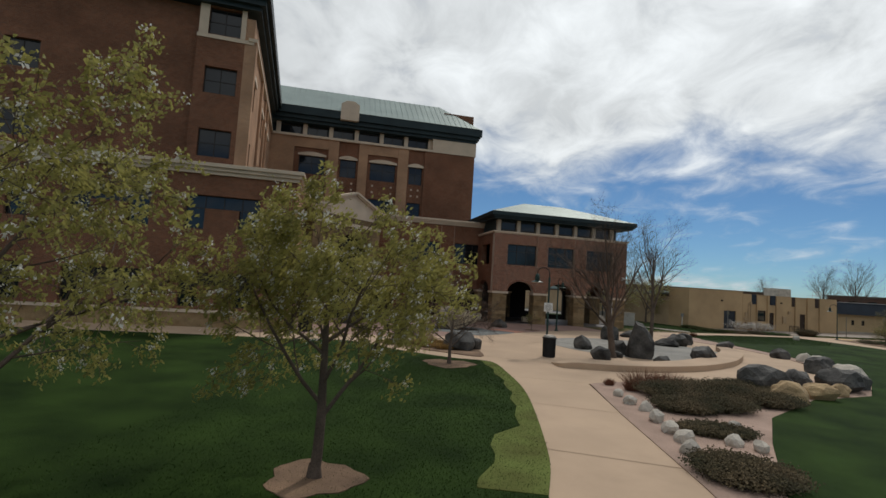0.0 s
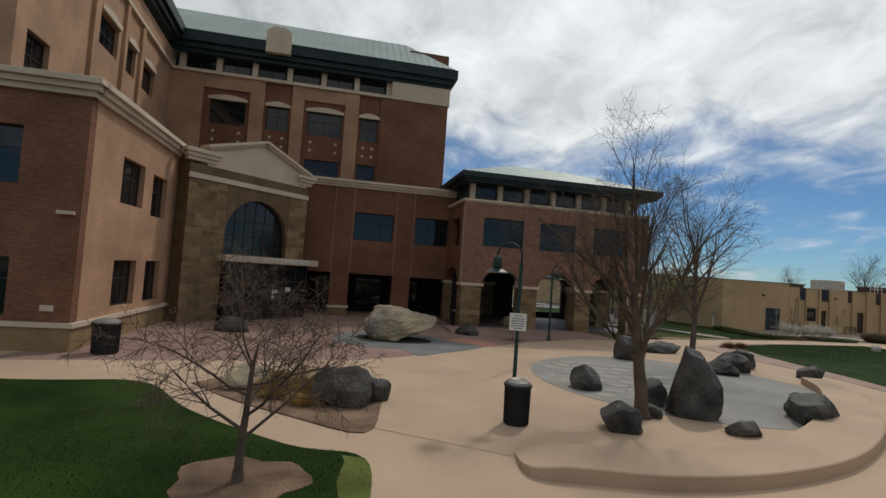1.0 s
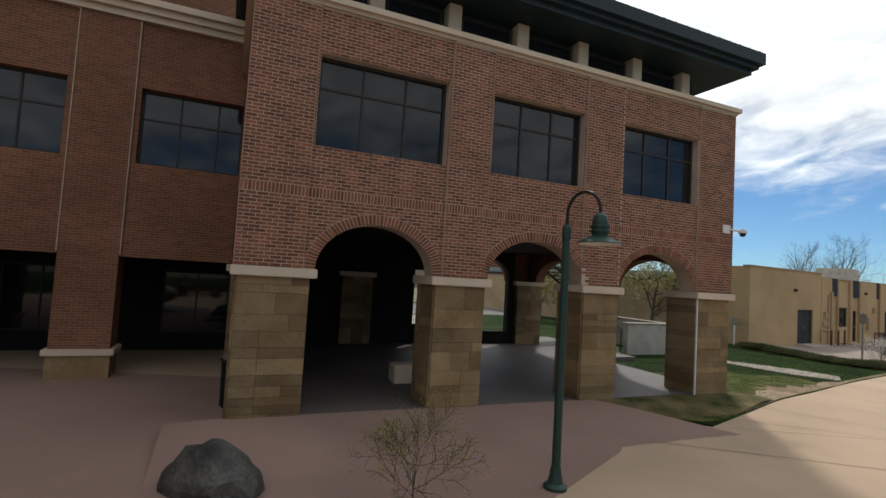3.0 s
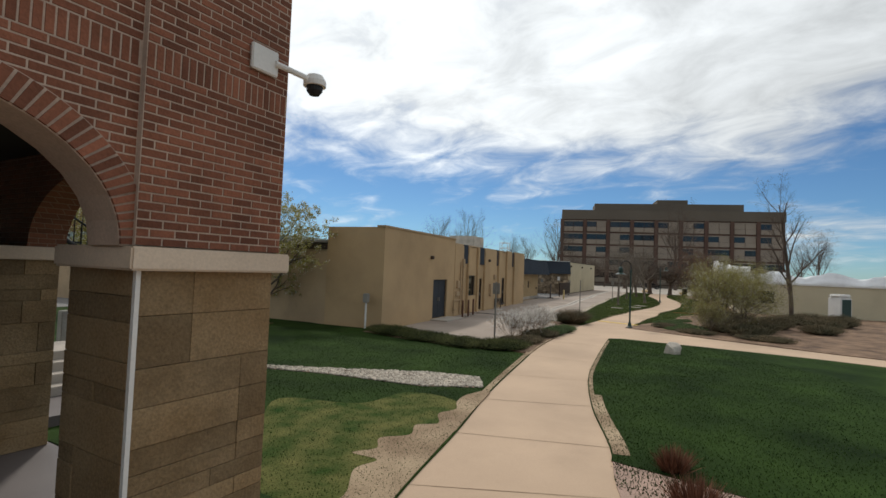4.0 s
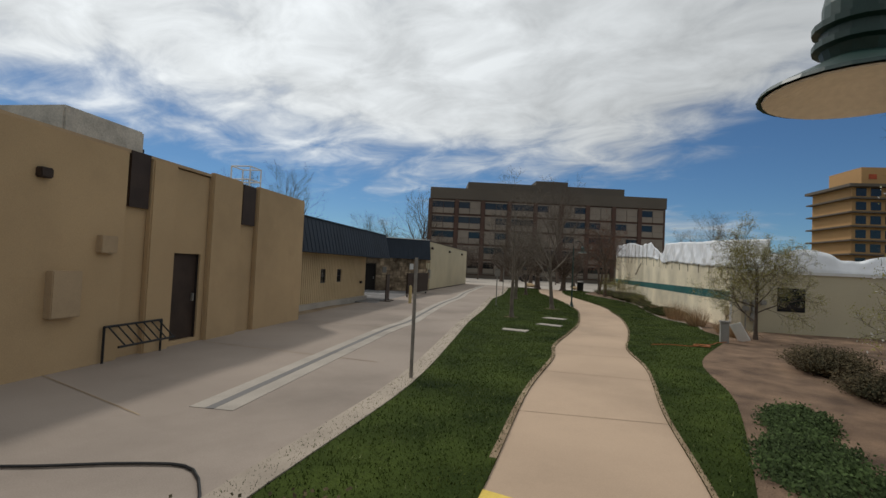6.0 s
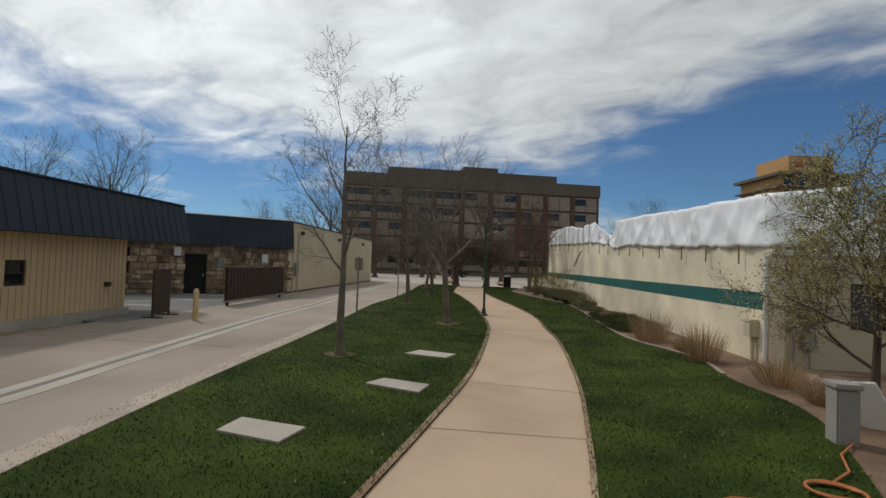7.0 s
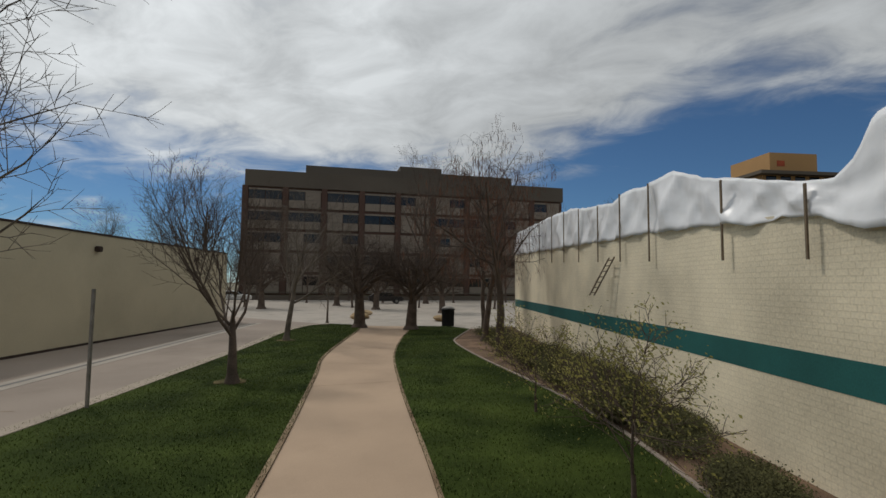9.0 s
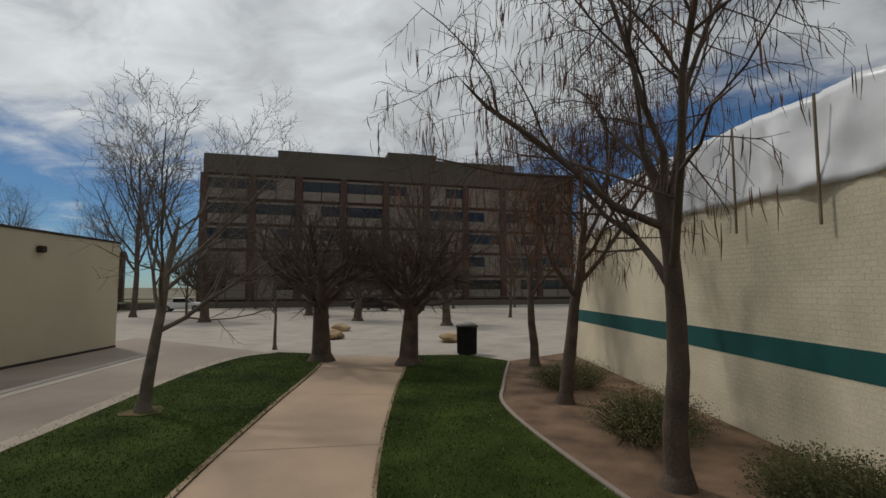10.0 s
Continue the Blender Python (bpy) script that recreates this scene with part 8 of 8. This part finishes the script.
for i, (x, y, w, d, h) in enumerate(((38.5, 42.7, 3.0, 2.0, 0.8), (41.6, 43.0, 3.0, 1.8, 0.8), (35.5, 41.6, 2.4, 1.8, 0.55), (44.8, 44.7, 2.6, 1.6, 0.75), (42.2, 43.9, 2.0, 1.4, 0.5), (34.5, 40.2, 2.6, 2.0, 0.7), (37.5, 40.6, 3.0, 2.0, 0.8), (40.5, 40.8, 2.6, 2.0, 0.7), (34.0, 44.3, 1.6, 0.8, 0.25), (32.6, 42.0, 1.4, 1.6, 0.25), (33.0, 39.0, 1.6, 2.2, 0.3), (43.2, 41.2, 2.4, 1.8, 0.8), (45.8, 40.8, 2.6, 1.8, 0.85), (48.2, 40.6, 2.6, 1.8, 0.85), (50.0, 39.2, 2.4, 1.8, 0.8), (47.0, 38.8, 2.8, 2.0, 0.8), (43.6, 38.9, 2.8, 2.0, 0.75), (40.2, 38.3, 2.6, 1.8, 0.6))):
    tuft("evergreen_shrub", x, y, w, d, h, 1200, JUNIPER, "dark low evergreen in the shrub border", seed=90 + i, blade=0.018, lean=0.8, leafy=6, group="border shrubs")
for i, (x, y, w, h) in enumerate(((1.1, 6.6, 1.6, 0.75), (2.0, 6.9, 1.4, 0.7), (0.5, 5.6, 0.6, 0.5), (-0.1, 6.3, 0.35, 0.3), (12.2, 33.8, 0.8, 0.5), (13.2, 34.5, 0.6, 0.45), (-7.9, 13.3, 0.9, 0.5), (-6.9, 13.4, 0.8, 0.45), (-6.6, 12.6, 1.1, 0.4), (-8.2, 14.4, 1.2, 0.45), (-5.6, 14.3, 0.9, 0.4), (-9.0, 14.0, 0.9, 0.4), (-7.2, 13.9, 1.2, 0.42), (-6.4, 13.8, 1.2, 0.45), (-7.5, 12.9, 1.0, 0.35))):
    tuft("ornamental_grass", x, y, w, w * 0.8, h, 500 if i < 6 else 900, RUSSET if i < 6 else OCHRE, "clump of dry russet stems in the bed" if i < 6 else "low clump of ochre dry grass in the bed", "grass clump", seed=110 + i, blade=0.012, lean=0.7, group="dry clumps")


for i, (x, y, r) in enumerate(((-5.9, 8.1, 1.0), (-6.8, -4.2, 0.72), (-10.75, -6.5, 0.75), (49.85, 56.1, 0.5), (56.8, 56.95, 0.7), (63, 62.4, 0.5), (70.5, 65.2, 0.55), (78.5, 70.0, 0.6), (14.5, 53.6, 0.6), (12.0, 57.8, 0.6))):
    r *= 0.7 if i > 2 else 1
    slab("mulch_ring", [(x + r * (1 + 0.12 * math.sin(3 * a + i) + 0.07 * math.sin(7 * a)) * math.cos(a), y + r * (1 + 0.12 * math.sin(3 * a + i) + 0.07 * math.sin(7 * a)) * math.sin(a)) for a in (2 * math.pi * k / 28 for k in range(28))], 0.045, 0.04, MULCH if i < 3 else WORN, "bare mulch ring round a tree's foot", "mulch")


# ---- small things along the way ----
def portable_toilet():
    b = thing("portable_toilet", pose(52.0, 39.6, 0, 0, 0, 60), "white portable toilet with dark green door panels", "toilet")
    part("cabin", soft_box(B(), -0.5, 0.5, -0.5, 0.5, 0.05, 1.85, 0.03), WHITE, b)
    part("roof", soft_box(B(), -0.54, 0.54, -0.54, 0.54, 1.85, 2.12, 0.12), WHITE, b)
    part("door", soft_box(B(), -0.4, 0.4, -0.53, -0.5, 0.12, 1.75, 0.01), LAMP_GREEN, b)
    part("side_panel", soft_box(B(), -0.53, -0.5, -0.4, 0.4, 0.12, 1.75, 0.01), LAMP_GREEN, b)


portable_toilet()


def utility_box():
    b = thing("utility_box", pose(49.1, 47.35, 0, 0, 0, 15), "grey painted utility cabinet in the mulch", "cabinet")
    part("cabinet", soft_box(B(), -0.15, 0.15, -0.13, 0.13, 0.0, 0.72, 0.02), CONC_GREY, b)
    part("lid", soft_box(B(), -0.175, 0.175, -0.155, 0.155, 0.72, 0.79, 0.015), CONC_GREY, b)
    h = thing("garden_hose", pose(47.1, 47.8, 0.05), "coiled orange extension hose on the grass", "hose")
    hm = mat("orange_rubber", (0.45, 0.15, 0.05), 0.6, 3, 0.15, 0.05)
    pts = [(0.25 * math.cos(a * 0.5) * (1 - a * 0.008), 0.25 * math.sin(a * 0.5), 0.012 + 0.002 * (a % 7)) for a in range(50)]
    part("coil", pipe(B(), pts, 0.014, 6), hm, h)
    part("loose_end", pipe(B(), [(0.2, 0, 0.012), (0.7, -0.25, 0.012), (1.3, -0.3, 0.012), (1.9, -0.55, 0.012), (2.2, -0.5, 0.2)], 0.014, 6), hm, h)
    part("loose_end", pipe(B(), [(-0.2, 0.05, 0.012), (-0.5, 0.3, 0.012), (-0.7, 0.9, 0.012), (-1.2, 1.3, 0.012)], 0.014, 6), hm, h)
    s = thing("fallen_sign", pose(50.0, 46.75, 0.0, 0, 0, 30), "white sign board leaning in the mulch", "sign")
    part("board", soft_box(B(), -0.4, 0.4, -0.02, 0.02, 0.05, 0.75, 0.01, pose(0, 0, 0, -25, 12, 0)), WHITE, s)
    for i in range(3):
        part("print_line", box(B(), -0.28, 0.28 - i * 0.1, -0.028, -0.022, 0.25 + i * 0.15, 0.31 + i * 0.15, pose(0, 0, 0, -25, 12, 0)), STEEL, s)


utility_box()


def ground_cable():
    c = thing("ground_cable", pose(0, 0, 0.012), "black rubber cable lying across the lane", "cable")
    part("cable", pipe(B(), smooth_3([(27.6, 55.0, 0.01), (29.1, 54.3, 0.01), (29.6, 53.4, 0.01), (30.5, 52.1, 0.01), (31.4, 51.2, 0.01), (31.7, 50.6, 0.01), (31.2, 49.6, 0.04)]), 0.018, 6), BLACK, c)


def smooth_3(pts):
    flat = smooth_line([(x, y) for x, y, z in pts], 4)
    return [(x, y, 0.01) for x, y in flat]


ground_cable()


def parked_car(x, y, deg, paint, label, pickup=False):
    c = thing("pickup_truck" if pickup else "car", pose(x, y, -0.02, 0, 0, deg), label, "car")
    bm = B()
    prof = [(-2.2, 0.35), (2.2, 0.35), (2.25, 0.75), (2.0, 0.92), (1.1, 0.98), (0.5, 1.45), (-0.9 if pickup else -1.4, 1.47), (-1.0 if pickup else -2.0, 1.0), (-2.25, 0.98)]
    plate(bm, prof, [], -0.85, 0.85)
    bmesh.ops.bevel(bm, geom=bm.edges[:], offset=0.06, segments=2, affect="EDGES")
    part("body", bm, paint, c)
    for sgn in (-1, 1):
        part("side_window", plate(B(), [(0.95, 1.0), (0.47, 1.38), (-0.8, 1.4), (-0.8, 1.0)], [], sgn * 0.86 - 0.005, sgn * 0.86 + 0.005), GLASS, c)
        for wx in (-1.35, 1.35):
            w = part("wheel", tube(B(), (wx, sgn * 0.7, 0.33), (wx, sgn * 0.88, 0.33), 0.33, n=20), BLACK, c)
            part("rim", tube(B(), (wx, sgn * 0.8, 0.33), (wx, sgn * 0.89, 0.33), 0.19, n=14), STEEL, w)
    part("windscreen", box(B(), -0.01, 0.01, -0.7, 0.7, -0.3, 0.3, Matrix.Translation((0.82, 0, 1.22)) @ Matrix.Rotation(radians(-52), 4, "Y")), GLASS, c)


parked_car(110.9, 105.2, -54, WHITE, "white pickup truck parked across the street", True)
parked_car(107.9, 113.7, -54, FRAME, "dark car parked across the street")
parked_car(118.4, 86.7, -54, FRAME, "dark car parked across the street")


def street_edge():
    for x, y, w in ((100.5, 99, 70),):
        m = F((98, 121), -54.1)
        b = thing("street_wall", m, "low brown retaining wall across the street", "wall")
        part("wall", box(B(), 0, 80, 9.0, 9.4, -0.1, 0.7), FAR_DARK, b)
        part("rail", box(B(), 0, 80, 9.1, 9.25, 1.1, 1.2), FAR_DARK, b)
        part("bank", box(B(), 0, 80, 9.4, 20, -0.1, 0.6), GRASS_DRY, b)
    for x, y, r in ((92.4, 74.7, 1.6), (93.4, 68.7, 1.5), (96.4, 76.7, 1.4)):
        rock(x, y, r, r * 0.8, r * 0.28, int(x), ROCK_TAN, "low brown boulder on the traffic island", "island boulders")


street_edge()


def pebbles():
    rng = random.Random(31)
    poly = [(10.9, 44.6), (12.2, 43.4), (14.3, 41.6), (15.1, 40.4), (14.4, 39.6), (13.2, 40.5), (12.0, 42.7), (10.9, 44.2)]
    slab("gravel_strip", poly, 0.04, 0.05, GRAVEL, "strip of washed river stones across the lawn", "gravel")

    def inside(x, y):
        c = False
        for (x0, y0), (x1, y1) in zip(poly, poly[1:] + poly[:1]):
            if (y0 > y) != (y1 > y) and x < (x1 - x0) * (y - y0) / (y1 - y0) + x0:
                c = not c
        return c
    base = rock_mesh(5, 0.5, 0.4, 0.3, 0.15, 3, 1)
    bv = [v.co.copy() for v in base.verts]
    bf = [[v.index for v in f.verts] for f in base.faces]
    base.free()
    v, f = [], []
    while len(v) < 3000 * len(bv):
        x, y = rng.uniform(10.8, 15.3), rng.uniform(39.3, 44.8)
        if not inside(x, y):
            continue
        m = pose(x, y, 0.035, rng.uniform(-20, 20), rng.uniform(-20, 20), rng.uniform(0, 360)) @ Matrix.Scale(rng.uniform(0.055, 0.13), 4)
        k = len(v)
        v += [tuple(m @ c) for c in bv]
        f += [[k + i for i in q] for q in bf]
    me = bpy.data.meshes.new("river_stones")
    me.from_pydata(v, [], f)
    me.materials.append(PEBBLE)
    tagged(new("river_stones", me), "loose pale river stones", "stones", "", "stuff")


pebbles()


def grass():
    """Blades over the lawns near the walk."""
    rng = np.random.default_rng(8)

    def scatter(poly, n, h, seed, material, label, near, reach=9.0):
        P = np.array(poly)
        lo, hi = P.min(0), P.max(0)
        line = np.array(near)
        keep = []
        while sum(len(k) for k in keep) < n:
            q = rng.uniform(lo, hi, (n, 2))
            x, y = q[:, 0], q[:, 1]
            c = np.zeros(n, bool)
            for (x0, y0), (x1, y1) in zip(P, np.roll(P, -1, 0)):
                if y0 != y1:
                    c ^= ((y0 > y) != (y1 > y)) & (x < (x1 - x0) * (y - y0) / (y1 - y0) + x0)
            q = q[c]
            d = np.min(np.hypot(q[:, None, 0] - line[None, :, 0], q[:, None, 1] - line[None, :, 1]), 1)
            q = q[(d < reach) & (rng.random(len(q)) < 1.1 - d / (reach * 1.1))]
            keep.append(q)
        q = np.concatenate(keep)[:n]
        n = len(q)
        a = rng.uniform(0, 2 * np.pi, n)
        hh = h * rng.uniform(0.5, 1.3, n)
        w = rng.uniform(0.006, 0.013, n)
        t = rng.normal(0, 0.022, (n, 2))
        v = np.zeros((n, 3, 3))
        v[:, 0, 0], v[:, 0, 1] = q[:, 0] - np.cos(a) * w, q[:, 1] - np.sin(a) * w
        v[:, 1, 0], v[:, 1, 1] = q[:, 0] + np.cos(a) * w, q[:, 1] + np.sin(a) * w
        v[:, 2, :2] = q + t
        v[:, :2, 2], v[:, 2, 2] = 0.02, 0.03 + hh
        me = bpy.data.meshes.new("grass")
        me.from_pydata(v.reshape(-1, 3).tolist(), [], np.arange(3 * n).reshape(-1, 3).tolist())
        me.materials.append(material)
        tagged(new("grass", me), label, "grass", "", "stuff")

    scatter(mid + [(87.2, 72.4)] + [p for p in KERB if p[0] > 30.0][::-1], 130000, 0.030, 1, BLADE, "short green grass blades", PATH_L[::3], 8)
    scatter(side + [(88.9, 66.4)] + BED_R[::-1], 70000, 0.030, 2, BLADE, "short green grass blades", PATH_R[::3], 6)
    scatter([(3.1, 34.8), (5.3, 33.3)] + [p for p in PATH_L if p[0] < 19.6] + [(19.2, 42.6), (18.2, 49.6), (15, 50), (8, 44), (6.2, 38)], 45000, 0.027, 3, LUSH_BLADE, "short green grass blades", PATH_L[::3], 9)
    scatter([(11.4, 33.3)] + [p for p in PATH_R if 11.7 < p[0] < 26.0] + [(27.6, 39.5), (24, 34), (16, 30)], 50000, 0.027, 4, LUSH_BLADE, "short green grass blades", PATH_R[::3], 9)
    pale = mat("pale_clover", (0.22, 0.25, 0.09), 0.8, 2, 0.3, 0.0, rand=0.3)
    scatter(mid + [(87.2, 72.4)] + [p for p in KERB if p[0] > 30.2][::-1], 8000, 0.04, 6, pale, "pale clover among the grass", PATH_L[::3], 8)
    scatter(side + [(88.9, 66.4)] + BED_R[::-1], 4500, 0.04, 7, pale, "pale clover among the grass", PATH_R[::3], 6)
    scatter(LAWN_SMOOTH[:30] + [(-12, 10), (-12, -9), (-3.4, -9)], 60000, 0.027, 5, LUSH_BLADE, "short green grass blades", LAWN_SMOOTH[:28:2], 8)


grass()
